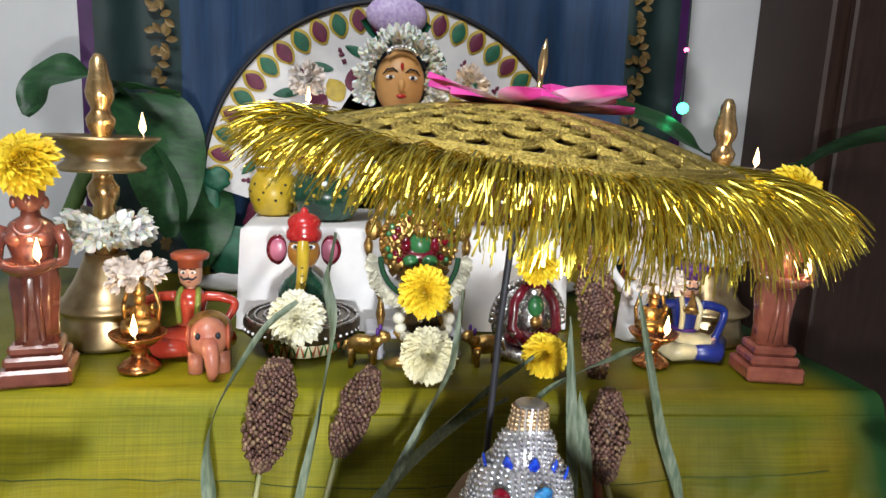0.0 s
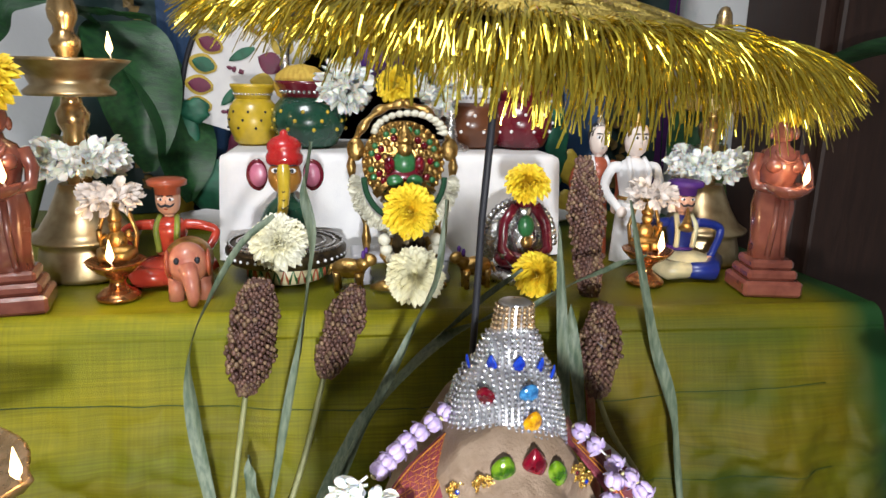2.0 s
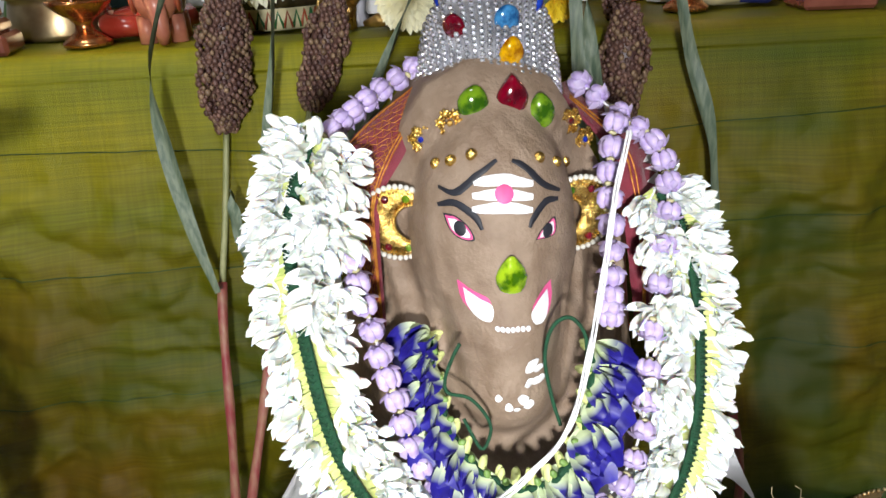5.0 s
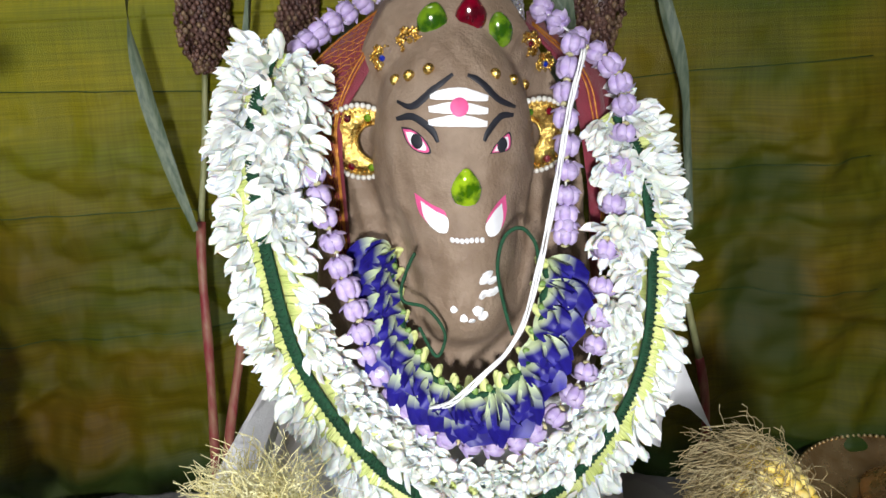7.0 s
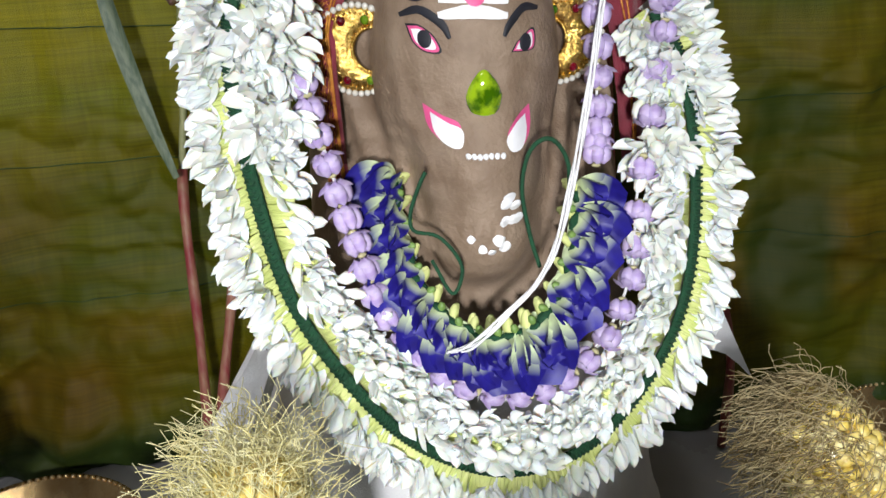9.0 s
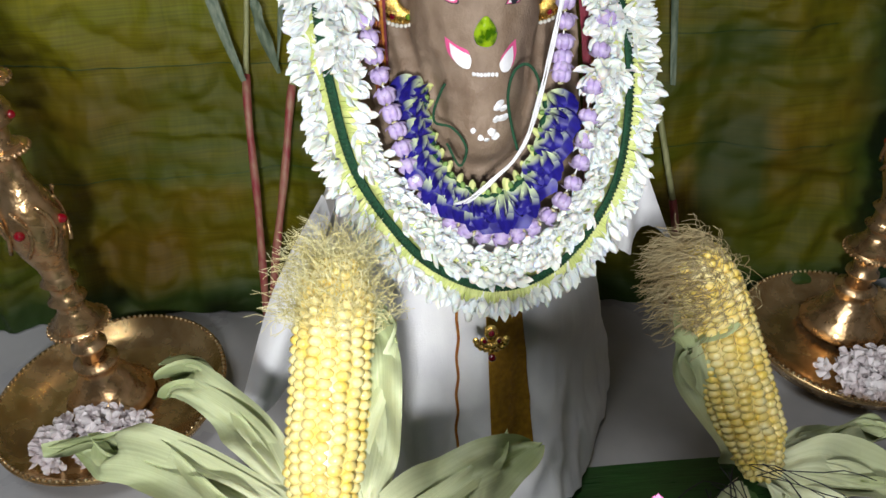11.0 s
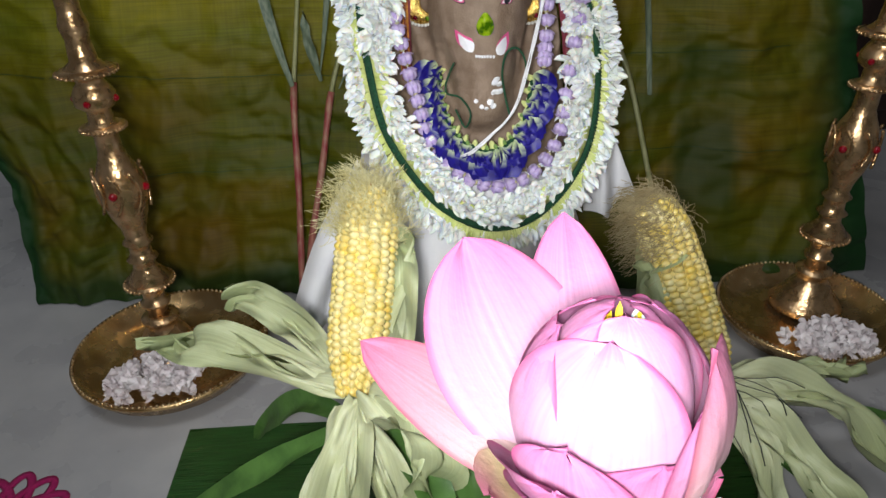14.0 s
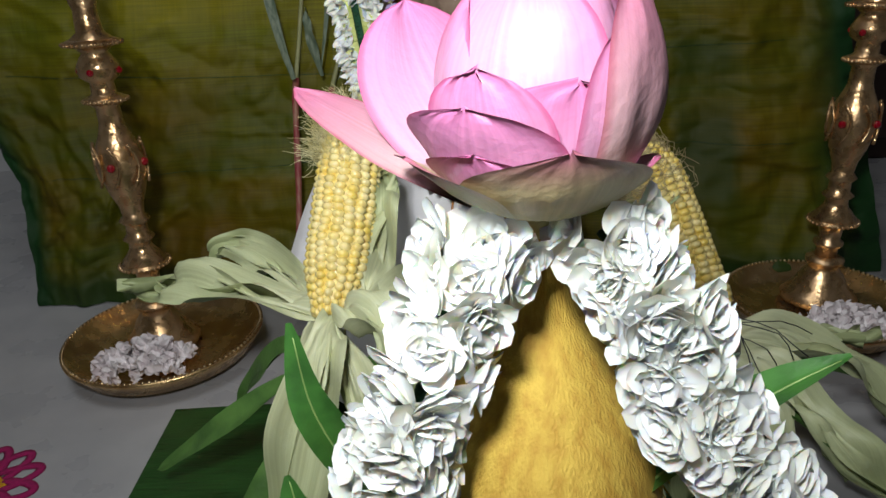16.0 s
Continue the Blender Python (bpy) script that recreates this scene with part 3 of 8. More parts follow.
for x, z, mm in ((0.1686, 0.5703, M_GEMBLUE), (0.1857, 0.5822, M_GOLD), (0.2634, 0.5727, M_GEMRED), (0.2761, 0.5571, M_GEMBLUE)):
    f = thing("flower_stud", "gilt flower-shaped stud with a small stone", "ornament", pose(x, face_y(x, z) - 0.0008, z, 0, 0, (x - CX) * 500), "flower studs")
    g = Shape()
    for i in range(6):
        a = i / 6 * math.tau
        for j in range(7):
            b = j / 7 * math.tau
            g.ball((math.cos(a) * 0.0056 + math.cos(b) * 0.0025, 0, math.sin(a) * 0.0056 + math.sin(b) * 0.0025), 0.0011, 6, 4)
        g.ball((math.cos(a) * 0.0056, 0.0004, math.sin(a) * 0.0056), (0.0026, 0.0007, 0.0018), 8, 4)
    part("petals", g, M_GOLD, f)
    g = Shape()
    g.ball((0, -0.0008, 0), (0.002, 0.0014, 0.002), 8, 6)
    part("stone", g, mm, f)


# ---- crown of rhinestones ----
crown = thing("crown", "tall tapering silver rhinestone crown with coloured stones", "crown")
CY = 0.597
PROF = [(0.051, 0.0), (0.050, 0.1), (0.047, 0.24), (0.0465, 0.27), (0.044, 0.3), (0.041, 0.45), (0.034, 0.56), (0.028, 0.62), (0.0255, 0.64), (0.0235, 0.74), (0.019, 0.8), (0.016, 0.82), (0.0135, 1.0)]


def crown_r(t):
    for (ra, a), (rb, b) in zip(PROF, PROF[1:]):
        if t <= b:
            return ra + (rb - ra) * (t - a) / (b - a)
    return PROF[-1][0]


def crown_p(a, t, out=0.0):
    """a: the angle, 0 to the front; t: 0 at the rim, 1 at the tip."""
    front = max(0, math.cos(a))
    z0 = 0.572 + 0.034 * front ** 1.5
    z = z0 + (0.694 - z0) * t
    r = crown_r((z - 0.572) / 0.122) + out
    cx = CX + 0.004 + 0.007 * (z - 0.572) / 0.122
    deep = 1 + 0.30 * max(0, 1 - (z - 0.60) / 0.06)
    return V((cx + r * math.sin(a), CY - r * deep * math.cos(a), z))


g = Shape()
g.grid(lambda u, v: crown_p(u * math.tau, v, -0.0008), 60, 40, 0, True)
g.ball((CX + 0.011, CY, 0.693), (0.0135, 0.0135, 0.003), 20, 6)
shell = part("shell", g, M_SILVER, crown, "silver foil shell")
g, tip_g = Shape(), Shape()
rows = 27
for j in range(rows):
    t = (j + 0.4) / rows
    z = crown_p(0, t).z
    r = crown_r((z - 0.572) / 0.122)
    n = max(12, int(math.tau * r / 0.0046))
    for i in range(n):
        a = (i + rnd.uniform(-0.08, 0.08)) / n * math.tau
        if math.cos(a) > -0.35:
            p = crown_p(a, t, 0.0004)
            (tip_g if j >= 22 else g).ball(p, 0.0021, 6, 4)
tagged(part("rhinestone_cover", g, M_STONEGEM, crown, "rows of sparkling rhinestones"), kind="stuff")
tagged(part("tip_stone_cover", tip_g, mat("champagne_stone", (0.86, 0.68, 0.46), 0.15, 0.85, color2=(0.6, 0.42, 0.25), scale=500, vary=0.35), crown, "champagne-coloured stones on the tip"), kind="stuff")


def crown_gem(x, z, rx, rz, tear, m, lab):
    t = min(max((z - 0.606) / 0.088, 0.0), 0.95)
    q = crown_p(0, t)
    a = math.asin(max(-1, min(1, (x - q.x) / max(crown_r((z - 0.572) / 0.122), 0.01))))
    p = V((q.x + (crown_r((z - 0.572) / 0.122) + 0.0008) * math.sin(a), CY - (crown_r((z - 0.572) / 0.122) * (1 + 0.30 * max(0, 1 - (z - 0.60) / 0.06)) + 0.0014) * math.cos(a), z))
    part("stone", gem_shape(rx, rz, tear), m, shell, lab, pose(p.x, p.y, p.z, 12, 0, math.degrees(a)))


crown_gem(0.2265, 0.6165, 0.0080, 0.0100, 0.3, M_GEMORANGE, "amber glass stone")
crown_gem(0.1945, 0.631, 0.0082, 0.0082, 0, M_GEMRED, "round red glass stone")
crown_gem(0.2255, 0.635, 0.0082, 0.0082, 0, M_GEMAQUA, "round aqua glass stone")
for x, z in ((0.188, 0.643), (0.202, 0.650), (0.221, 0.652), (0.2385, 0.648), (0.249, 0.640)):
    crown_gem(x, z, 0.0052, 0.0085, 0.6, M_GEMBLUE, "blue pear-shaped glass stone")

# ---- crescent earrings ----
M_PEARL = mat("pearl", (0.66, 0.64, 0.58), 0.15, coat=0.5, scale=300)


def earring(m, hand):
    e = thing("earring", "gilt crescent earring edged with pearls and set with small stones", "earring", m, "pair of earrings")
    g = Shape()

    def fn(u, v):
        a = math.radians(42) + u * math.radians(276)
        r1, rin, off = 0.0208, 0.0108, 0.0090
        r0 = min(off * math.cos(a) + math.sqrt(max(rin ** 2 - (off * math.sin(a)) ** 2, 0.0)), r1 * 0.96)
        r = r0 + (r1 - r0) * v
        th = 0.0022 * math.sin(math.pi * v) + 0.0004
        return (hand * r * math.cos(a), -th - 0.0005 * math.sin(u * 120) * math.sin(v * 14), r * math.sin(a))
    g.grid(fn, 60, 6, 0)
    cres = part("crescent", g, M_GOLD, e)
    pearl = Shape().ball((0, 0, 0), 0.0017, 8, 6).mesh("pearl", [M_PEARL])
    for i in range(34):
        a = math.radians(40) + i / 33 * math.radians(280)
        part("pearl", pearl, None, cres, "", pose(hand * 0.0218 * math.cos(a), -0.001, 0.0218 * math.sin(a)))
    for i, mm in enumerate((M_GEMDEEP, M_GEMRED, M_GEMRED, M_GEMDEEP, M_GEMRED, M_GEMDEEP)):
        a = math.radians(70 + i * 44)
        g = Shape()
        g.ball((hand * 0.0158 * math.cos(a), -0.0026, 0.0158 * math.sin(a)), (0.0023, 0.0015, 0.0023), 8, 6)
        part("stone", g, mm, cres)
    g = Shape()
    for i in range(34):
        b = math.radians(58) + i / 33 * math.radians(244)
        g.ball((hand * (0.0090 + 0.0112 * math.cos(b)), -0.0018, 0.0112 * math.sin(b)), 0.0011, 6, 4)
    for i in range(26):
        a = math.radians(70) + i / 25 * math.radians(220)
        g.ball((hand * 0.0186 * math.cos(a), -0.002, 0.0186 * math.sin(a)), 0.001, 6, 4)
    part("beading", g, M_GOLD, e)


earring(pose(0.151, face_y(0.155, 0.518) - 0.007, 0.518, 0, 0, -10) @ Matrix.Scale(1.12, 4), 1)
earring(pose(0.266, face_y(0.266, 0.517) - 0.010, 0.517, 0, 0, 8) @ Matrix.Scale(1.12, 4), -1)

# ---- shawl, white cloth and garlands on the idol ----
M_MAROON = mat("maroon_silk", (0.20, 0.010, 0.028), 0.5, color2=(0.13, 0.006, 0.018), scale=40, bump=0.5, bscale=1200, sheen=0.2)
M_ZARI = mat("gold_zari_thread", (0.5, 0.22, 0.03), 0.4, 0.4, color2=(0.36, 0.10, 0.015), scale=300)


def ribbon(name, outer, inner, parent, label, m, n=40):
    o, i = spline(outer, n), spline(inner, n)
    g = Shape()

    def fn(u, v):
        k = round(v * n)
        p = o[k].lerp(i[k], u)
        return p + V((0, -0.004 * math.sin(math.pi * u) + 0.003 * noise.noise(V((u * 4, v * 9, 2))), 0))
    g.grid(fn, 8, n)
    g.grid(lambda u, v: fn(u, v) + V((0, 0.0015, 0)), 8, n)
    part(name, g, m, parent, label)
    return fn


def shawl(outer, inner, mirrored):
    sh = thing("shawl", "maroon silk shawl with gold woven border over the idol's shoulder", "shawl", None, "shawl ends")
    fn = ribbon("cloth", outer, inner, sh, "maroon silk", M_MAROON)
    g = Shape()
    lo, hi = (0.04, 0.72)
    for k in range(38):
        for d in (1, -1):
            pts = []
            for j in range(9):
                u = lo + (hi - lo) * j / 8
                v = k / 38 + d * (j / 8 - 0.5) * 0.11
                if 0.01 < v < 0.99:
                    pts.append(fn(u, v) + V((0, -0.0007, 0)))
            if len(pts) > 2:
                g.tube(pts, 0.0003, 4)
    for u in (0.03, 0.74, 0.8):
        g.tube([fn(u, v / 40) + V((0, -0.0007, 0)) for v in range(1, 40)], 0.0008, 4)
    if not mirrored:
        part("gold_border", g, M_ZARI, sh, "diamond pattern in gold thread")
    else:
        g = Shape()
        for u in (0.4, 0.55):
            g.tube([fn(u, v / 40) + V((0, -0.0007, 0)) for v in range(1, 40)], 0.0008, 4)
        part("gold_border", g, M_ZARI, sh, "gold woven lines")
        g = Shape()
        for k in range(26):
            a, b, c = fn(0.0, k / 26), fn(0.0, (k + 1) / 26), fn(-0.45, (k + 0.5) / 26)
            w = fn(-0.9, (k + 0.5) / 26)
            g.add([a, b, c, a + V((0, 0.001, 0)), b + V((0, 0.001, 0)), c + V((0, 0.001, 0))], [(0, 1, 2), (3, 5, 4)], 0, False)
        part("toothed_edge", g, M_MAROON, sh, "zigzag woven edge")
        g = Shape()
        g.grid(lambda u, v: fn(-u * 0.55, 0.1 + v * 0.8) + V((0, 0.002, 0)), 3, 30)
        part("lining", g, M_WHITECLOTH, sh, "white edging")


shawl([(0.184, 0.592, 0.603), (0.120, 0.550, 0.562), (0.116, 0.536, 0.523), (0.123, 0.530, 0.494), (0.126, 0.524, 0.436)],
      [(0.177, 0.572, 0.592), (0.160, 0.542, 0.562), (0.143, 0.533, 0.538), (0.1385, 0.528, 0.513), (0.1375, 0.522, 0.44)], False)
shawl([(0.272, 0.6, 0.585), (0.309, 0.56, 0.555), (0.320, 0.545, 0.514), (0.323, 0.54, 0.48), (0.322, 0.532, 0.425)],
      [(0.266, 0.575, 0.580), (0.290, 0.548, 0.550), (0.299, 0.540, 0.516), (0.306, 0.536, 0.472), (0.312, 0.530, 0.425)], True)

# white cloth wrapped round the lower body
wrap = thing("waistcloth", "white cotton cloth with a gold border wrapped round the idol", "cloth")


def skirt(u, v):
    a = (u - 0.5) * math.tau
    z = 0.345 - 0.325 * v
    rx = 0.115 + 0.085 * v ** 0.8
    ry = 0.115 + 0.125 * v ** 0.75
    f = 1 + (0.035 * math.sin(a * 11 + 2 * math.sin(a * 3)) + 0.05 * noise.noise(V((a * 2.2, v * 1.5, 4))) + 0.055 * (0.3 - abs(noise.noise(V((a * 5 + v * 1.5, v * 2.2, 8))))) + 0.03 * (0.3 - abs(noise.noise(V((a * 11 - v * 3, v * 5, 18)))))) * min(1, 0.25 + v)
    return V((0.195 + rx * math.sin(a) * f - 0.01 * v, 0.585 - ry * math.cos(a) * f, z + 0.01 * math.sin(a * 5) * v))


g = Shape()
g.grid(skirt, 260, 80, 0, True)
part("cloth", g, M_WHITECLOTH, wrap)
g = Shape()
g.grid(lambda u, v: skirt(0.520 + u * 0.042, 0.17 + v * 0.55) + V((0, -0.0025, 0)), 12, 50)
part("gold_band", g, mat("gold_band", (0.55, 0.3, 0.03), 0.4, 0.5, color2=(0.38, 0.19, 0.02), scale=200, bump=0.4, bscale=900), wrap, "woven gold band")
g = Shape()
g.tube([skirt(0.492 + 0.001 * math.sin(k), 0.17 + k / 30 * 0.55) + V((0, -0.002, 0)) for k in range(31)], 0.0014, 5)
part("gold_edge", g, M_ZARI, wrap, "thin gold edge")
# loose folds of the cloth standing out at both sides
for nm, p0, p1, p2 in (("fold", (0.075, 0.50, 0.34), (0.035, 0.47, 0.26), (-0.005, 0.46, 0.13)), ("fold", (0.345, 0.55, 0.40), (0.365, 0.53, 0.33), (0.38, 0.52, 0.26))):
    g = Shape()
    ln = spline([p0, p1, p2], 24)
    g.grid(lambda u, v: ln[round(v * 24)] + V(((u - 0.5) * (0.02 + 0.05 * v), 0.02 * math.sin(u * 7 + v * 3) * (0.3 + v), 0.01 * math.sin(u * 9))), 14, 24)
    part("fold", g, M_WHITECLOTH, wrap)

br = thing("brooch", "gilt brooch with red stones pinned to the white cloth", "brooch", pose(0.209, 0.374, 0.280, -20))
g = Shape()
for i in range(9):
    a = math.pi * (0.03 + i / 8 * 0.94)
    g.ball((math.cos(a) * 0.013, 0, -math.sin(a) * 0.010), (0.003, 0.002, 0.003), 8, 6)
    g.ball((math.cos(a) * 0.007, -0.001, -math.sin(a) * 0.006), (0.003, 0.002, 0.003), 8, 6)
g.ball((0, -0.001, 0.006), (0.006, 0.003, 0.007), 12, 8)
part("setting", g, M_GOLD, br)
for x, z, r in ((0, 0.006, 0.003), (-0.006, -0.001, 0.002), (0.006, -0.001, 0.002), (0, -0.016, 0.0035)):
    g = Shape()
    g.ball((x, -0.003, z), (r, r * 0.8, r), 10, 8)
    part("stone", g, M_GEMRED, br)


# ---- white flower garland with a green thread core ----
def floret(g, m, size, mi, n=5, spread=0.9):
    for i in range(n):
        a = i / n * math.tau + rnd.uniform(-0.3, 0.3)
        q = m @ Matrix.Rotation(a, 4, "Y") @ Matrix.Rotation(spread * rnd.uniform(0.45, 1.0), 4, "X")
        g.leafblade(size * rnd.uniform(0.85, 1.15), size * 0.66, rnd.uniform(-0.7, 0.5), 0.4, mi, q, 6, 3, 1.3)


def bud(g, m, length, r, mi):
    g.lathe([(0.0004, 0), (r * 0.5, length * 0.25), (r, length * 0.6), (r * 0.7, length * 0.88), (0.0003, length)], 7, mi, m @ pose(0, 0, 0, -90), False)


CORE = [(0.103, 0.535, 0.578), (0.092, 0.51, 0.55), (0.087, 0.5, 0.52), (0.092, 0.475, 0.474), (0.106, 0.452, 0.407), (0.139, 0.43, 0.355), (0.171, 0.42, 0.324), (0.212, 0.416, 0.306),
        (0.256, 0.421, 0.31), (0.295, 0.437, 0.336), (0.325, 0.46, 0.38), (0.336, 0.488, 0.44), (0.331, 0.513, 0.50), (0.318, 0.53, 0.528)]
N = 230
core = spline(CORE, N)
gar = thing("flower_garland", "thick white tuberose garland strung on dark green thread", "garland")
g = Shape()
g.tube([p + V((0, -0.006, 0)) for p in core], 0.0042, 8, flat=0.5)
for i in range(0, N, 1):
    p = core[i] + V((0, -0.006, 0))
    d = (core[min(i + 1, N)] - core[max(i - 1, 0)]).normalized()
    sd = d.cross(V((0, 1, 0))).normalized()
    g.tube([p - sd * 0.0036 + V((0, -0.0008, 0)), p + V((0, -0.0032, 0)) + d * 0.001, p + sd * 0.0036 + V((0, -0.0008, 0))], 0.0009, 4)
part("thread_core", g, M_GREENTHREAD, gar, "dark green wound thread")
white, stalk = Shape(), Shape()


def tuberose(g, m, size):
    """An open flower with six long pointed petals, or a slim bud."""
    if rnd.random() < 0.3:
        bud(g, m, size * rnd.uniform(0.95, 1.3), size * rnd.uniform(0.2, 0.27), 0)
        return
    for i in range(6):
        q = m @ Matrix.Rotation(i / 6 * math.tau + rnd.uniform(-0.25, 0.25), 4, "Y") @ Matrix.Rotation(rnd.uniform(0.35, 1.05), 4, "X")
        g.leafblade(size * rnd.uniform(0.85, 1.15), size * rnd.uniform(0.42, 0.54), rnd.uniform(-0.9, 0.5), 0.5, 0, q, 6, 3, 1.15, 0.62)
    g.lathe([(0.0011, -size * 0.5), (0.0013, -size * 0.1), (0.0022, size * 0.08)], 6, 0, m @ pose(0, 0, 0, -90), False)


for i in range(N + 1):
    p = core[i]
    f = i / N
    d = (core[min(i + 1, N)] - core[max(i - 1, 0)]).normalized()
    sd = d.cross(V((0, -1, 0))).normalized()
    low = math.sin(math.pi * f)
    for sg in (1, -1):
        w = (0.0095 + 0.0075 * low) * (1 + 0.12 * math.sin(i * 0.7))
        a = p + V((0, -0.003, 0)) + sd * sg * 0.003
        out = (sd * sg + d * rnd.uniform(-0.18, 0.18) + V((0, -0.22, -0.12))).normalized()
        for k in range(3):
            e = a + d * 0.0012 * k + out * w * rnd.uniform(0.85, 1.1) + V((0, rnd.uniform(-0.002, 0.002), 0))
            stalk.tube([a + d * 0.0012 * k, e], [0.0010, 0.0016], 5)
        if i % 2 == (sg > 0):
            continue
        # a second row further in fills the space towards the lilac string
        if sg < 0:
            for k in range(1 if f > 0.3 and f < 0.75 else 0):
                b = p - sd * (w * 1.15 + rnd.uniform(0.0, 0.006)) + V((0, 0.004, 0))
                dirv = (-sd * rnd.uniform(0.2, 0.9) + d * rnd.uniform(-0.6, 0.6) + V((0, rnd.uniform(-0.7, -0.2), -0.5))).normalized()
                tuberose(white, facing(b, dirv, (rnd.uniform(-1, 1), -1, rnd.uniform(-1, 1))), rnd.uniform(0.0135, 0.0175))
        # outer and inner rows of flowers, hanging a little
        for k in range(2):
            dirv = (sd * sg * rnd.uniform(0.5, 1.1) + d * rnd.uniform(-0.5, 0.5) + V((0, rnd.uniform(-0.75, -0.15), rnd.uniform(-0.75, 0.05)))).normalized()
            b = p + out * w * rnd.uniform(0.7, 1.0) + V((0, -0.003 * k, 0)) + d * rnd.uniform(-0.003, 0.003)
            tuberose(white, facing(b, dirv, (rnd.uniform(-1, 1), -1, rnd.uniform(-1, 1))), rnd.uniform(0.0145, 0.0185))
# fuller knots of open flowers at the shoulders and inside the curve
for c, r, n in (((0.108, 0.522, 0.556), 0.020, 26), ((0.104, 0.500, 0.528), 0.015, 20), ((0.106, 0.482, 0.494), 0.012, 14), ((0.324, 0.512, 0.492), 0.013, 20), ((0.318, 0.494, 0.455), 0.012, 16), ((0.31, 0.47, 0.41), 0.011, 14)):
    for k in range(n):
        o = V((rnd.gauss(0, 1), -abs(rnd.gauss(0, 1)) * 0.6, rnd.gauss(0, 1.2)))
        o = o * (r * 0.55 * min(1.0, 1.7 / max(o.length, 0.01)))
        dv = (o + V((0, -0.006, -0.008))).normalized()
        tuberose(white, facing(V(c) + o, dv, (rnd.uniform(-1, 1), rnd.uniform(-1, 1), 1)), rnd.uniform(0.015, 0.0195))
tagged(part("flower_mass", white, M_WHITEPETAL, gar, "white tuberose buds and open petals"), kind="stuff")
tagged(part("stalk_fringe", stalk, M_PALEGREEN, gar, "pale green flower tubes"), kind="stuff")

# ---- lilac crown-flower strings ----
M_LILAC = mat("lilac_flower", (0.38, 0.28, 0.54), 0.5, color2=(0.55, 0.46, 0.66), scale=160, vary=0.12, sss=0.1)
M_CREAM = mat("cream_stub", (0.6, 0.55, 0.3), 0.6, scale=100)


def lilac_mesh():
    g = Shape()
    for i in range(5):
        a = i / 5 * math.tau
        m = Matrix.Rotation(a, 4, "Z")
        g.lathe([(0.0003, -0.0078), (0.0026, -0.005), (0.0034, 0.0), (0.003, 0.0045), (0.0006, 0.0078)], 7, 0, m @ pose(0.0034, 0, 0, 0, 0, 0), False)
        g.leafblade(0.009, 0.006, 1.4, 0.3, 0, m @ pose(0, 0.002, -0.0075, 0, 0, 0), 4, 2)
    g.ball((0, 0, 0.0085), (0.0022, 0.0022, 0.0018), 8, 5, 1)
    return g.mesh("lilac_flower", [M_LILAC, M_CREAM])


LILAC = lilac_mesh()


def lilac_string(name, pts, count, label):
    st = thing(name, label, "garland", None, "lilac flower strings")
    ln = spline(pts, count * 4)
    g = Shape()
    g.tube(ln, 0.0009, 5)
    part("thread", g, M_WHITECLOTH, st)
    for i in range(count + 1):
        k = min(i * 4, count * 4 - 1)
        d = (ln[k + 1] - ln[k]).normalized()
        up = d
        m = Matrix.Translation(ln[k] + V((0, -0.003, 0))) @ up.to_track_quat("Z", "Y").to_matrix().to_4x4() @ pose(0, 0, 0, rnd.uniform(-14, 14), rnd.uniform(-14, 14), rnd.uniform(0, 72)) @ Matrix.Diagonal((1.22, 1.22, rnd.uniform(0.74, 0.9), 1))
        part("flower", LILAC, None, st, "", m)


lilac_string("flower_string", [(0.169, 0.597, 0.602), (0.136, 0.582, 0.586), (0.112, 0.565, 0.571)], 6, "string of waxy lilac crown flowers on the shoulder")
lilac_string("flower_string", [(0.122, 0.498, 0.510), (0.128, 0.485, 0.485), (0.135, 0.473, 0.455), (0.143, 0.462, 0.428), (0.150, 0.451, 0.400), (0.168, 0.441, 0.376), (0.190, 0.431, 0.358), (0.221, 0.43, 0.347), (0.25, 0.433, 0.352), (0.277, 0.444, 0.371), (0.294, 0.46, 0.401), (0.301, 0.48, 0.437), (0.313, 0.502, 0.490), (0.321, 0.520, 0.530), (0.316, 0.535, 0.556), (0.298, 0.552, 0.572), (0.274, 0.58, 0.592)], 34, "long string of waxy lilac crown flowers")
lilac_string("flower_string", [(0.287, 0.530, 0.574), (0.280, 0.515, 0.544), (0.281, 0.505, 0.509), (0.279, 0.495, 0.477), (0.277, 0.487, 0.461)], 9, "short hanging string of lilac crown flowers")

# ---- blue pea flower garland ----


def blue_material():
    m = mat("blue_pea_petal", (0.016, 0.011, 0.23), 0.5, color2=(0.009, 0.005, 0.13), scale=120, vary=0.15)
    nt = m.node_tree
    b = nt.nodes["Principled BSDF"]
    src = b.inputs["Base Color"].links[0].from_socket
    at = nt.nodes.new("ShaderNodeAttribute")
    at.attribute_name = "along"
    rp = nt.nodes.new("ShaderNodeValToRGB")
    rp.color_ramp.elements[0].position, rp.color_ramp.elements[0].color = 0.30, (1, 1, 1, 1)
    rp.color_ramp.elements[1].position, rp.color_ramp.elements[1].color = 0.66, (0, 0, 0, 1)
    nt.links.new(at.outputs["Fac"], rp.inputs[0])
    mx = nt.nodes.new("ShaderNodeMixRGB")
    nt.links.new(rp.outputs[0], mx.inputs[0])
    nt.links.new(src, mx.inputs[1])
    mx.inputs[2].default_value = (0.60, 0.70, 0.42, 1)
    nt.links.new(mx.outputs[0], b.inputs["Base Color"])
    return m


M_BLUEPEA = blue_material()


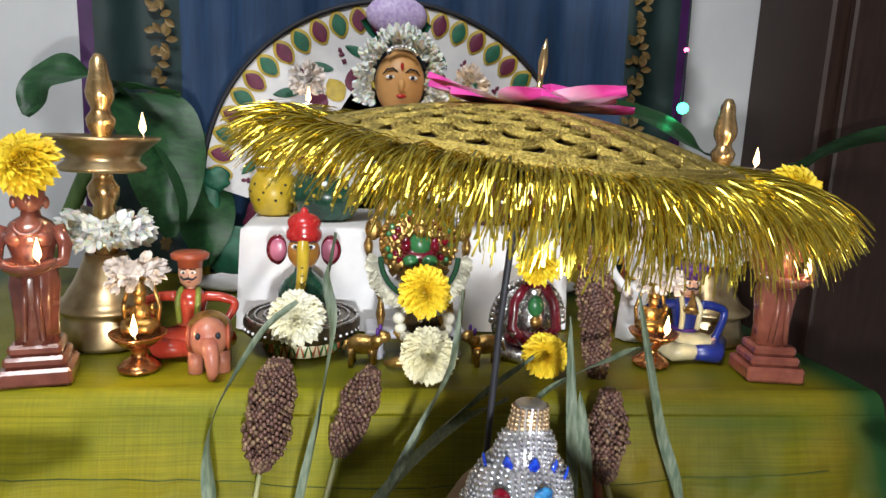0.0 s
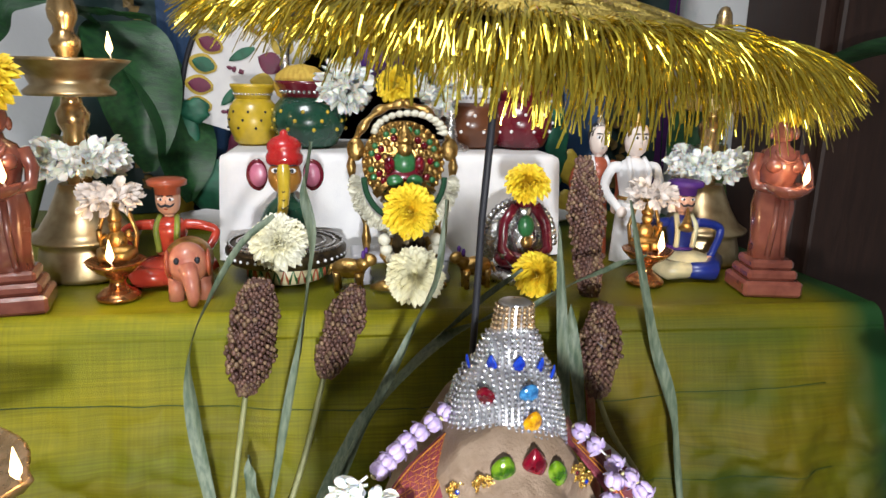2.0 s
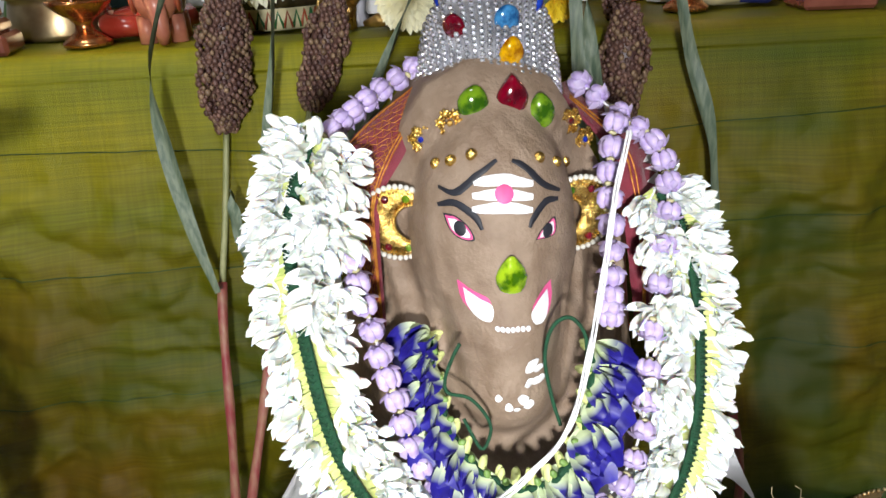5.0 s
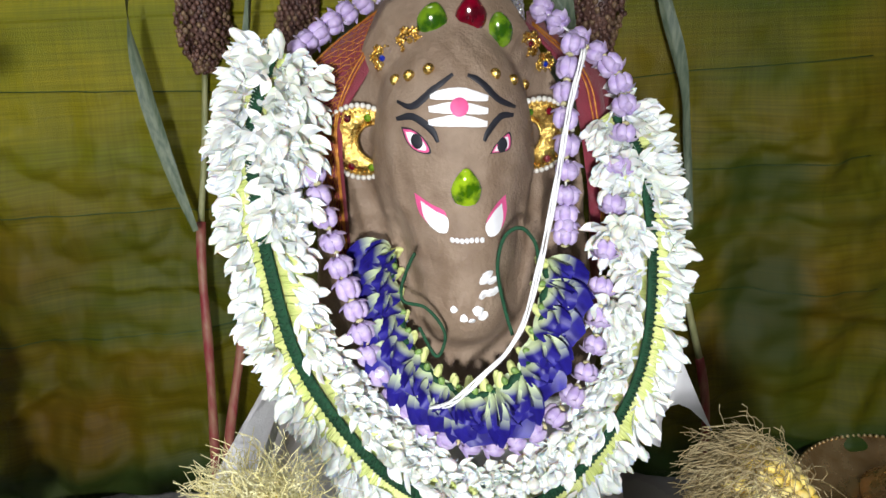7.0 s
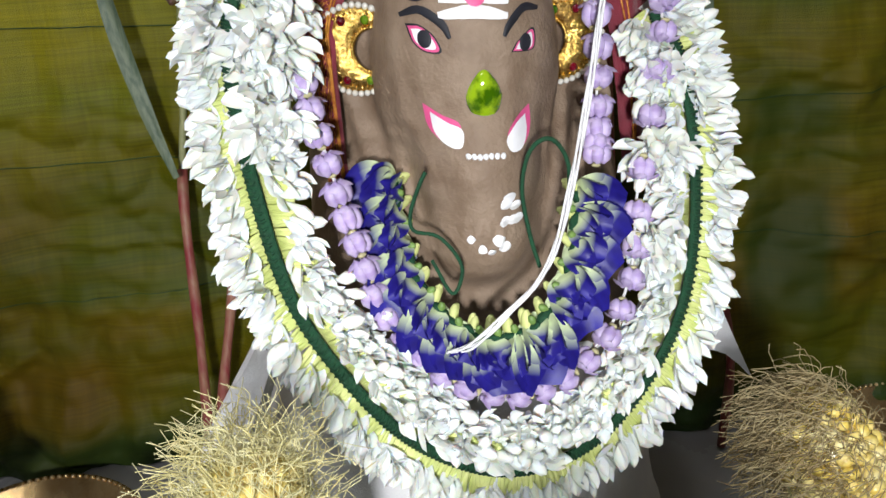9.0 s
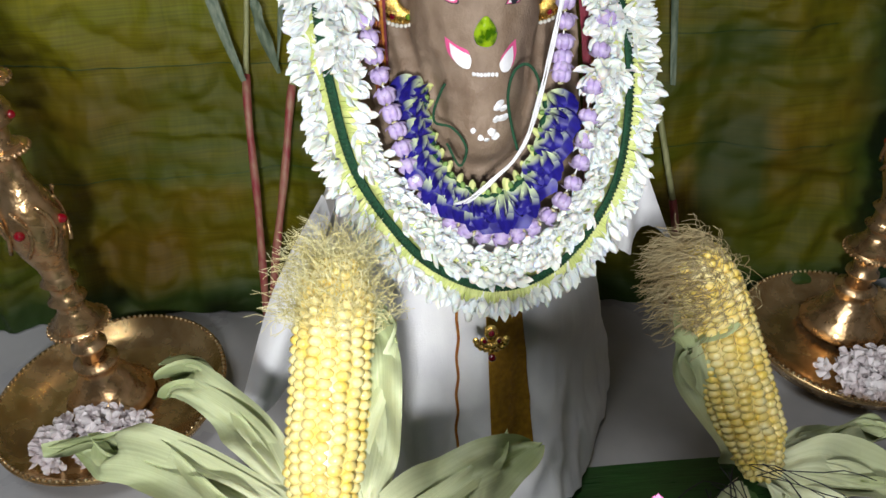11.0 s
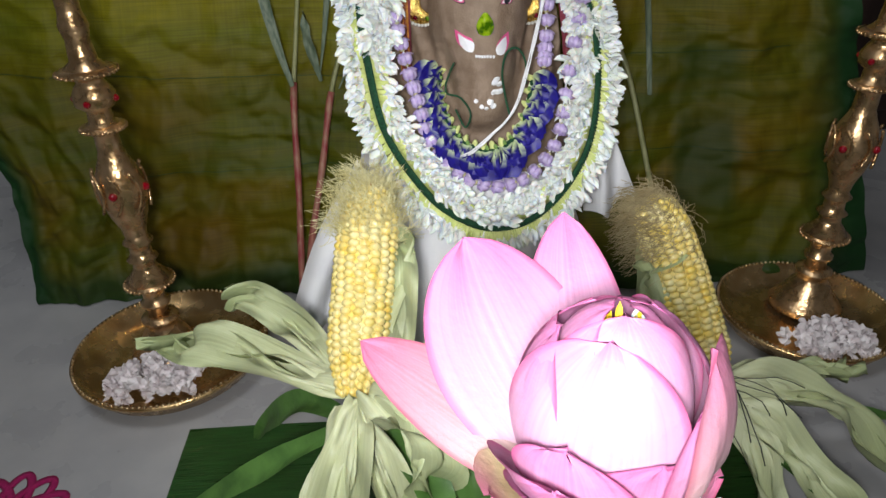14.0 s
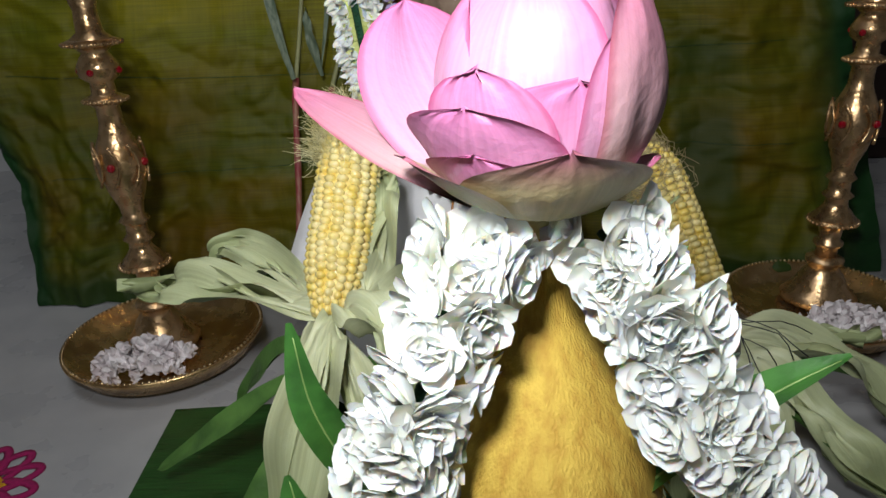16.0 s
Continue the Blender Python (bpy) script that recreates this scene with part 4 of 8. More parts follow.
def pea_mesh():
    g = Shape()
    al = []
    for j, (rx, w, L, tz) in enumerate(((0, 0.025, 0.0215, 0.0), (16, 0.014, 0.016, 24), (20, 0.014, 0.015, -24), (-10, 0.022, 0.0185, 10), (26, 0.010, 0.012, 0))):
        k = len(g.v)
        nl, nw = 7, 6

        def fn(u, v):
            ww = w * 0.5 * math.sin(math.pi * min(0.1 + v * 0.72, 1)) ** 0.7
            sx = (u - 0.5) * 2
            return (sx * ww, L * v, 0.0038 * math.sin(v * 2.6) + 0.0012 * math.sin(sx * 6 + j * 2) * v * v + 0.0032 * sx * sx * v - 0.0012 * math.cos(sx * 3) * v)
        g.grid(fn, nw, nl, 0, False, pose(0, 0, 0.0005 * j, rx, 0, tz))
        al += [(i // (nw + 1)) / nl for i in range((nl + 1) * (nw + 1))]
    k = len(g.v)
    g.lathe([(0.0008, -0.007), (0.002, -0.005), (0.0024, 0.0), (0.003, 0.003)], 8, 1, pose(0, 0, 0, -90), False)
    al += [0.0] * (len(g.v) - k)
    me = g.mesh("pea_flower", [M_BLUEPEA, M_PALEGREEN])
    a = me.attributes.new("along", "FLOAT", "POINT")
    a.data.foreach_set("value", al)
    return me


PEA = pea_mesh()
bg_ = thing("pea_flower_garland", "garland of deep blue pea flowers tied with green thread", "garland")
bl = spline([(0.165, 0.497, 0.452), (0.166, 0.478, 0.425), (0.176, 0.455, 0.402), (0.197, 0.437, 0.389), (0.219, 0.431, 0.388), (0.240, 0.437, 0.398), (0.256, 0.456, 0.420), (0.265, 0.480, 0.446)], 80)
ctr = V((0.213, 0.46, 0.46))
for i in range(0, 81, 5):
    for k in range(2):
        p = bl[i]
        d = (p - ctr)
        d.y = 0
        d = (d.normalized() + V((rnd.uniform(-0.2, 0.2), -0.25 - 0.3 * k, rnd.uniform(-0.2, 0.2)))).normalized()
        m = facing(p + V((0, -0.004 * k, 0)), d, (rnd.uniform(-0.35, 0.35), -1, rnd.uniform(-0.3, 0.3))) @ Matrix.Rotation(rnd.uniform(-0.4, 0.4), 4, "Y") @ Matrix.Scale(rnd.uniform(1.15, 1.45), 4)
        part("pea_flower", PEA, None, bg_, "", m)
g = Shape()
g.tube([p + V((0, -0.007, 0)) + V((0.0015 * math.sin(i), 0, 0.001 * math.cos(i * 1.7))) for i, p in enumerate(bl)], 0.0032, 6)
g.tube(spline([(0.180, 0.452, 0.474), (0.176, 0.452, 0.466), (0.171, 0.452, 0.452), (0.172, 0.45, 0.443), (0.184, 0.447, 0.440), (0.193, 0.442, 0.430), (0.195, 0.44, 0.420), (0.189, 0.437, 0.411), (0.180, 0.444, 0.428)], 40), 0.0011, 6)
g.tube(spline([(0.253, 0.45, 0.450), (0.251, 0.449, 0.474), (0.242, 0.449, 0.487), (0.232, 0.449, 0.482), (0.228, 0.449, 0.462), (0.232, 0.447, 0.436), (0.236, 0.44, 0.42)], 40), 0.0012, 6)
part("green_thread", g, M_GREENTHREAD, bg_, "loops of dark green thread")
g = Shape()
for i in range(2, 80, 5):
    p = bl[i]
    d = (ctr - p).normalized()
    bud(g, facing(p + V((0, -0.006, 0)), d + V((rnd.uniform(-0.5, 0.5), -0.4, rnd.uniform(-0.5, 0.5)))), 0.008, 0.0024, 0)
part("calyx_fringe", g, mat("calyx_green", (0.2, 0.32, 0.08), 0.5, color2=(0.12, 0.22, 0.05), scale=80), bg_, "small green calyxes")

# white cotton sacred thread across the chest
st_ = thing("sacred_thread", "twisted white cotton threads across the idol's chest", "thread")
ln = spline([(0.288, 0.505, 0.574), (0.276, 0.488, 0.541), (0.266, 0.468, 0.507), (0.252, 0.444, 0.465), (0.237, 0.426, 0.430), (0.214, 0.416, 0.409), (0.196, 0.414, 0.394), (0.184, 0.42, 0.386)], 60)
for k in range(4):
    g = Shape()
    g.tube([p + V((0.0013 * math.cos(k * 1.6 + i * 0.22), -0.001 + 0.0013 * math.sin(k * 1.6 + i * 0.22), 0.0006 * k)) for i, p in enumerate(ln)], 0.0007, 5)
    part("strand", g, M_WHITECLOTH, st_)

# ---- tinsel umbrella over the idol ----
M_TINSEL = mat("gold_tinsel", (0.92, 0.76, 0.12), 0.16, 0.9, color2=(0.62, 0.46, 0.04), scale=50, vary=0.35)
M_UMBTOP = mat("umbrella_velvet", (0.05, 0.012, 0.012), 0.8, color2=(0.03, 0.02, 0.01), scale=90)
M_CORD = mat("gold_beaded_cord", (0.72, 0.56, 0.16), 0.35, 0.85, color2=(0.42, 0.30, 0.06), scale=500, bump=0.8, bscale=700, vary=0.2)
umb = thing("ceremonial_umbrella", "small ceremonial umbrella edged with gold tinsel fringe", "umbrella", pose(0.203, 0.605, 0.900, 3.0, 4.0, 0))
RU = 0.160


def umb_p(r, a, lift=0.0):
    h = 0.03 * (1 - (r / RU) ** 2) ** 1.0
    return V((r * math.cos(a), r * math.sin(a), h + lift))


g = Shape()
g.grid(lambda u, v: umb_p(RU * v + 0.0005, u * math.tau), 64, 12, 0, True)
g.grid(lambda u, v: umb_p(RU * (1 - v) + 0.0005, u * math.tau, -0.006), 64, 12, 0, True)
canopy = part("canopy", g, M_UMBTOP, umb, "dark velvet canopy")
g = Shape()
for row, r in enumerate((0.155, 0.137, 0.119, 0.101, 0.083, 0.065, 0.047, 0.03)):
    n = max(10, int(math.tau * r / 0.034))
    for i in range(n):
        a0 = (i + 0.5 * (row % 2)) / n * math.tau
        for rr in (0.010, 0.0135, 0.017, 0.0205):
            pts = []
            for k in range(9):
                b = -math.pi / 2 + math.pi * k / 8
                q = r - 0.016 + rr * math.cos(b)
                pts.append(umb_p(min(q, RU), a0 + rr * math.sin(b) / r, 0.0025))
            g.tube(pts, 0.0018, 5)
for r in (RU, RU - 0.006, RU - 0.011):
    g.tube([umb_p(r, k / 90 * math.tau, 0.002) for k in range(91)], 0.0032, 6)
part("cord_cover", g, M_CORD, umb, "overlapping scallops of gold beaded cord")
g = Shape()
for i in range(4800):
    a = rnd.uniform(0, math.tau)
    left = max(0, -math.cos(a))
    right = max(0, math.cos(a))
    L = rnd.uniform(0.046, 0.072) + 0.028 * right
    out = 0.6 + 0.5 * left + 0.7 * right + rnd.uniform(-0.2, 0.2)
    el = rnd.uniform(0.1, 0.55) + 0.25 * left
    p = umb_p(RU - 0.002, a, rnd.uniform(-0.006, 0.002))
    rad, tan = V((math.cos(a), math.sin(a), 0)), V((-math.sin(a), math.cos(a), 0))
    sw = rnd.uniform(-0.28, 0.28)
    pts = []
    n = 6
    w = rnd.uniform(0.0004, 0.0008)
    vs = []
    tw = rnd.uniform(0, 6.28)
    for k in range(n + 1):
        t = k / n
        pitch = el - (1.25 + 0.5 * (1 - left) - 0.55 * right) * t
        if k:
            d = rad * math.cos(pitch) * out + V((0, 0, 1)) * math.sin(pitch) + tan * sw * t
            p = p + d.normalized() * L / n
        q = tan * math.cos(tw + t * 3.2) + V((0, 0, 1)) * math.sin(tw + t * 3.2) * 0.7
        vs += [p - q * w, p + q * w]
    g.add(vs, [(2 * k, 2 * k + 1, 2 * k + 3, 2 * k + 2) for k in range(n)], 0, False)
tagged(part("fringe", g, M_TINSEL, umb, "shiny gold tinsel fringe"), kind="stuff")
g = Shape()
inv = umb.matrix_basis.inverted()
g.tube([inv @ V(p) for p in ((0.200, 0.67, 0.09), (0.201, 0.668, 0.5), (0.203, 0.64, 0.75), (0.207, 0.607, 0.922))], 0.0032, 8)
part("rod", g, M_BLACK, umb, "thin black rod")
g = Shape()
g.lathe([(0.006, 0.026), (0.0062, 0.05), (0.0055, 0.052), (0.0025, 0.053), (0.0025, 0.062), (0.0042, 0.072), (0.003, 0.082), (0.0006, 0.092)], 14)
part("finial", g, M_BRASS, umb, "brass tube finial", pose(0.02, 0.05, -0.002))
lp = thing("artificial_lotus", "flat artificial lotus with pink-tipped white petals on the umbrella", "flower", umb.matrix_basis @ pose(0.010, 0.045, 0.024))
# ---- pot with coconut, jasmine strands and a lotus ----
M_COCO = mat("dried_coconut_husk", (0.62, 0.43, 0.07), 0.75, color2=(0.46, 0.27, 0.035), scale=30, stretch=(6, 6, 0.5), bump=0.6, bscale=150, contrast=(0.3, 0.62))
pot = thing("kalasha_pot", "round brass pot holding a coconut and leaves", "pot", pose(0.213, -0.012, 0))
g = Shape()
g.lathe([(0.045, 0.0), (0.05, 0.006), (0.04, 0.014), (0.06, 0.04), (0.078, 0.09), (0.08, 0.12), (0.07, 0.16), (0.052, 0.19), (0.048, 0.205), (0.066, 0.222), (0.066, 0.226), (0.046, 0.224)], 36)
part("body", g, M_BRASS, pot)
g = Shape()
g.lathe([(0.03, 0.205), (0.048, 0.225), (0.062, 0.255), (0.065, 0.28), (0.059, 0.31), (0.046, 0.335), (0.029, 0.357), (0.0175, 0.378), (0.0115, 0.40), (0.0075, 0.42), (0.004, 0.432), (0.0008, 0.436)], 40, 0, pose(0.213, -0.012, 0), True, None,
        lambda a, z: 1 + 0.05 * math.sin(3 * a) * min(1, (0.44 - z) * 8) + 0.025 * noise.noise(V((math.cos(a) * 6, math.sin(a) * 6, z * 12))))
coco = thing("coconut", "peeled ochre coconut with a pointed fibrous tip", "coconut")
part("shell", g, M_COCO, coco)
g = Shape()
for k in range(120):
    a, z = rnd.uniform(0, math.tau), rnd.uniform(0.28, 0.37)
    r = 0.0645 if z < 0.29 else 0.0645 - (z - 0.29) * 0.56
    p = [V((0.213 + (r + 0.0008) * math.cos(a + rnd.uniform(-0.1, 0.1) * j), -0.012 + (r + 0.0008) * math.sin(a), z + j * 0.012)) for j in range(2)]
    r2 = max(0.014, r - 0.0075)
    p[1] = V((0.213 + r2 * math.cos(a), -0.012 + r2 * math.sin(a), z + 0.013))
    g.tube(p, 0.0004, 3)
tagged(part("fibre_coat", g, M_COCO, coco, "loose ochre fibres"), kind="stuff")


def jasmine_strand(pts, count, label, r0=0.017, seed=3):
    st = thing("jasmine_strand", label, "garland", None, "jasmine strands on the coconut")
    ln = spline(pts, count)
    w = Shape()
    for i in range(count + 1):
        for k in range(3):
            a = (k - 1) * 1.05 + rnd.uniform(-0.4, 0.4) - math.pi / 2
            o = V((math.cos(a), math.sin(a), rnd.uniform(-0.5, 0.35)))
            p = ln[i] + o * r0 * rnd.uniform(0.55, 0.95)
            m = facing(p, o, (rnd.uniform(-1, 1), rnd.uniform(-1, 1), 1))
            sz = rnd.uniform(0.0165, 0.0205)
            for lay, (nn, sp) in enumerate(((6, 1.4), (6, 0.95), (4, 0.45))):
                for j in range(nn):
                    q = m @ Matrix.Rotation((j + rnd.uniform(-0.2, 0.2)) / nn * math.tau + lay, 4, "Y") @ Matrix.Rotation(sp * rnd.uniform(0.75, 1.1), 4, "X")
                    w.leafblade(sz * (1.0 - 0.2 * lay) * rnd.uniform(0.85, 1.1), sz * 0.80, rnd.uniform(-0.5, 0.15), -0.12, 0, q, 9, 4, 1.5, 0.5)
    tagged(part("flower_mass", w, M_WHITEPETAL, st, "layered white jasmine flowers"), kind="stuff")
    g = Shape()
    g.tube(ln, 0.0025, 6)
    part("thread", g, M_GREENTHREAD, st)


jasmine_strand([(0.187, -0.040, 0.424), (0.172, -0.048, 0.400), (0.161, -0.058, 0.372), (0.150, -0.064, 0.345), (0.140, -0.066, 0.318), (0.128, -0.066, 0.285), (0.12, -0.06, 0.25)], 17, "thick strand of white jasmine hanging down the coconut", 0.018)
jasmine_strand([(0.232, -0.042, 0.426), (0.248, -0.050, 0.405), (0.259, -0.056, 0.384), (0.271, -0.060, 0.356), (0.286, -0.062, 0.332), (0.304, -0.064, 0.306), (0.316, -0.06, 0.27)], 17, "thick strand of white jasmine hanging down the coconut", 0.018)


def graded(name, base, mid, tip, rough=0.5, p=(0.0, 0.45, 1.0), scale=90, edge=None):
    """A petal colour that runs from its base to its tip, with fine veins."""
    m = mat(name, mid, rough, color2=tuple(c * 0.9 for c in mid), scale=scale, sss=0.15, bump=0.25, bscale=200)
    nt = m.node_tree
    b = nt.nodes["Principled BSDF"]
    at = nt.nodes.new("ShaderNodeAttribute")
    at.attribute_name = "along"
    rp = nt.nodes.new("ShaderNodeValToRGB")
    e = rp.color_ramp.elements
    e[0].position, e[0].color = p[0], (*base, 1)
    e[1].position, e[1].color = p[2], (*tip, 1)
    x = e.new(p[1])
    x.color = (*mid, 1)
    nt.links.new(at.outputs["Fac"], rp.inputs[0])
    vn = nt.nodes.new("ShaderNodeAttribute")
    vn.attribute_name = "across"
    wv = nt.nodes.new("ShaderNodeTexNoise")
    wv.noise_dimensions = "1D"
    wv.inputs["Scale"].default_value = 26
    nt.links.new(vn.outputs["Fac"], wv.inputs["W"])
    mx = nt.nodes.new("ShaderNodeMixRGB")
    mx.blend_type, mx.inputs[0].default_value = "OVERLAY", 0.2
    nt.links.new(rp.outputs[0], mx.inputs[1])
    nt.links.new(wv.outputs[0], mx.inputs[2])
    out = mx.outputs[0]
    if edge:
        re_ = nt.nodes.new("ShaderNodeValToRGB")
        q = re_.color_ramp.elements
        q[0].position, q[0].color = 0.0, (*edge, 1)
        q[1].position, q[1].color = 1.0, (*edge, 1)
        for pos in (0.07, 0.93):
            x = q.new(pos)
            x.color = (1, 1, 1, 1)
        nt.links.new(vn.outputs["Fac"], re_.inputs[0])
        me_ = nt.nodes.new("ShaderNodeMixRGB")
        me_.blend_type, me_.inputs[0].default_value = "MULTIPLY", 1.0
        nt.links.new(out, me_.inputs[1])
        nt.links.new(re_.outputs[0], me_.inputs[2])
        out = me_.outputs[0]
    nt.links.new(out, b.inputs["Base Color"])
    return m


def graded_grid(fn, nu, nv, m, name):
    g = Shape()
    g.grid(fn, nu, nv)
    n = len(g.v)
    me = g.mesh(name, [m])
    a = me.attributes.new("along", "FLOAT", "POINT")
    a.data.foreach_set("value", [(i // (nu + 1)) / nv for i in range(n)])
    c = me.attributes.new("across", "FLOAT", "POINT")
    c.data.foreach_set("value", [(i % (nu + 1)) / nu for i in range(n)])
    return me


M_PINKTIP = graded("cloth_lotus_petal", (0.80, 0.78, 0.78), (0.80, 0.66, 0.72), (0.72, 0.05, 0.34), 0.6, (0.0, 0.52, 0.86))


def flat_petal(L, W):
    def fn(u, v):
        sx = (u - 0.5) * 2
        w = W * 0.5 * max(0.0, math.sin(math.pi * min(v ** 1.2 * 0.96 + 0.04, 1.0))) ** 0.6
        return V((sx * w, L * v, 0.006 * v * v + 0.16 * abs(sx) ** 2 * w + 0.003 * math.sin(sx * 5 + v * 4) * v))
    return graded_grid(fn, 8, 12, M_PINKTIP, "petal")


for i in range(9):
    part("petal", flat_petal(0.088 + 0.012 * (i % 2), 0.056), None, lp, "", pose(0, 0, 0.001 * i, 3 + 4 * (i % 3), 0, i * 40 + 11))

M_LOTUS = graded("lotus_pink", (0.54, 0.38, 0.44), (0.50, 0.28, 0.40), (0.46, 0.14, 0.30), edge=(0.85, 0.4, 0.55))
M_LOTUSPALE = graded("lotus_pale", (0.40, 0.34, 0.24), (0.50, 0.33, 0.34), (0.42, 0.12, 0.22), edge=(0.85, 0.45, 0.55))
M_SEPAL = graded("lotus_sepal", (0.42, 0.38, 0.18), (0.44, 0.36, 0.20), (0.36, 0.11, 0.17), p=(0.25, 0.7, 1.0))
lotus = thing("lotus_flower", "fresh half-open pink lotus standing on the coconut", "flower", pose(0.208, -0.035, 0.432))


def petal(phi, theta, L, W, bulge, cup, m, r0=0.012, tipout=0.0, label="", wrinkle=0.0022):
    """A petal that stands away from the bud, theta from upright."""
    ph, th = math.radians(phi), math.radians(theta)
    rad, tan = V((math.cos(ph), math.sin(ph), 0)), V((-math.sin(ph), math.cos(ph), 0))

    def fn(u, v):
        sx = (u - 0.5) * 2
        w = W * 0.5 * (math.sin(math.pi * (0.10 + 0.90 * v ** 1.05)) ** 0.62 if v < 0.999 else 0.03)
        rho = r0 + L * v * math.sin(th) + bulge * math.sin(math.pi * min(v * 1.02, 1)) + tipout * v ** 3
        h = L * v * math.cos(th)
        R = max(rho * 0.9 + 0.012, 0.012)
        ang = sx * w / R * cup
        inward = R * (1 - math.cos(ang))
        lat = R * math.sin(ang) * (1 / cup) if cup > 1 else sx * w * (1 - cup) + R * math.sin(ang)
        return rad * (rho - inward + wrinkle * (noise.noise(V((sx * 2, v * 3, phi))) + 0.35 * noise.noise(V((sx * 7, v * 4, phi))))) + tan * lat + V((0, 0, h + 0.25 * inward * math.sin(th)))
    part("petal", graded_grid(fn, 14, 18, m, "petal"), None, lotus, label)


def shell_petal(phi, R, H, span, close, m, flare=0.0, tip=0.5, label="", z0=0.0, lean=0.0):
    """A petal lying on the egg of the bud: R across, H high, span its half angle, close how far over the top it reaches."""
    ph, sp, cl = math.radians(phi), math.radians(span), math.radians(close)

    def fn(u, v):
        sx = (u - 0.5) * 2
        k = min(0.16 + 0.84 * v, 1.0)
        w = sp * max(0.0, math.sin(math.pi * (0.5 * v / 0.42 if v < 0.42 else 0.5 + 0.5 * ((v - 0.42) / 0.58) ** 1.9))) ** tip
        w = max(w, 0.10 * sp if v < 0.3 else 0.025 * sp)
        th = cl * k + 0.06 * noise.noise(V((sx * 1.5, 3, phi))) * v
        a = ph + sx * w + lean * v
        r = R * math.sin(th) + flare * v ** 2.2 + 0.0016 * noise.noise(V((sx * 2.2, v * 3, phi * 0.1))) + 0.0009 * noise.noise(V((sx * 8, v * 3, phi))) + 0.0018 * abs(sx) ** 3 * v
        return V((r * math.cos(a), r * math.sin(a), z0 + H * 0.5 * (1 - math.cos(th))))
    part("petal", graded_grid(fn, 18, 22, m, "petal"), None, lotus, label)


petal(152, 67, 0.110, 0.054, -0.004, 0.5, M_LOTUSPALE, 0.010, 0.0, "pale petal bent outwards")
petal(120, 49, 0.114, 0.084, 0.010, 0.5, M_LOTUS, 0.012)
petal(88, 56, 0.124, 0.050, 0.0, 0.5, M_LOTUS, 0.012)
for ph_, R_, sp_, cl_ in ((-95, 0.029, 88, 176), (25, 0.0285, 88, 174), (145, 0.0285, 88, 175)):
    shell_petal(ph_, R_, 0.093, sp_, cl_, M_LOTUS, 0.0, 0.35)
shell_petal(-128, 0.037, 0.091, 66, 160, M_LOTUS, 0.0, 0.40, "", 0.0, 0.1)
shell_petal(62, 0.035, 0.092, 60, 168, M_LOTUS)
shell_petal(18, 0.037, 0.094, 54, 162, M_LOTUS)
shell_petal(165, 0.036, 0.089, 58, 150, M_LOTUS, 0.002)
shell_petal(105, 0.036, 0.091, 58, 150, M_LOTUS)
shell_petal(-80, 0.0395, 0.088, 40, 106, M_LOTUS, 0.0, 0.26)
shell_petal(-118, 0.0402, 0.088, 36, 112, M_LOTUS, 0.003, 0.5, "", 0.0, -0.15)
shell_petal(-52, 0.0405, 0.090, 34, 128, M_LOTUS, 0.002, 0.5, "", 0.0, 0.12)
shell_petal(-30, 0.0425, 0.098, 42, 140, M_LOTUSPALE, 0.003, 0.42, "pale greenish outer petal")
shell_petal(-150, 0.0420, 0.088, 50, 98, M_LOTUS, 0.008, 0.6, "", 0.0, 0.42)
shell_petal(-130, 0.0425, 0.084, 50, 80, M_LOTUS, 0.004, 0.7, "", 0.0, 0.1)
shell_petal(-88, 0.0465, 0.082, 48, 86, M_SEPAL, 0.006, 0.95, "short greenish outer sepal with a pinched tip")
shell_petal(-152, 0.044, 0.080, 40, 78, M_SEPAL, 0.012, 0.9, "short greenish outer sepal")
shell_petal(-25, 0.0435, 0.080, 40, 68, M_LOTUSPALE, 0.002, 0.8)
shell_petal(60, 0.041, 0.080, 40, 66, M_SEPAL, 0.003, 0.9)
shell_petal(115, 0.041, 0.080, 40, 66, M_SEPAL, 0.003, 0.9)
g = Shape()
g.lathe([(0.004, -0.01), (0.007, -0.004), (0.016, 0.006), (0.02, 0.02)], 16)
part("receptacle", g, M_SEPAL, lotus)
g = Shape()
for k in range(24):
    a = rnd.uniform(0, math.tau)
    g.leafblade(0.011, 0.003, 0.4, 0.2, k % 2, pose(0.006 * math.cos(a), 0.006 * math.sin(a), 0.079) @ pose(0, 0, 0, 70 + rnd.uniform(-25, 25), 0, math.degrees(a) - 90), 4, 2)
part("stamen_tuft", g, [M_WHITEPETAL, M_YELLOW], lotus, "white and yellow stamens in the bud")

# mango leaves round the pot's mouth


def leaf_fn(pts, width, n=20, twist=0.0, fold=0.25, wave=0.0):
    ln = spline(pts, n)

    def fn(u, v):
        k = min(int(round(v * n)), n)
        d = (ln[min(k + 1, n)] - ln[max(k - 1, 0)]).normalized()
        sd = d.cross(V((0, -0.3, 1)))
        sd = sd.normalized() if sd.length > 0.05 else V((1, 0, 0))
        nn = sd.cross(d)
        sd = sd * math.cos(twist * v) + nn * math.sin(twist * v)
        nn = sd.cross(d)
        w = width * (math.sin(math.pi * (0.06 + 0.92 * v)) ** 0.75)
        sx = (u - 0.5) * 2
        return ln[k] + sd * sx * w * 0.5 + nn * (abs(sx) * fold * w * 0.5 + wave * math.sin(v * 13 + sx * 2) + wave * 1.6 * noise.noise(V((sx * 1.5 + pts[0][0] * 50, v * 5, pts[-1][0] * 90))))
    return fn


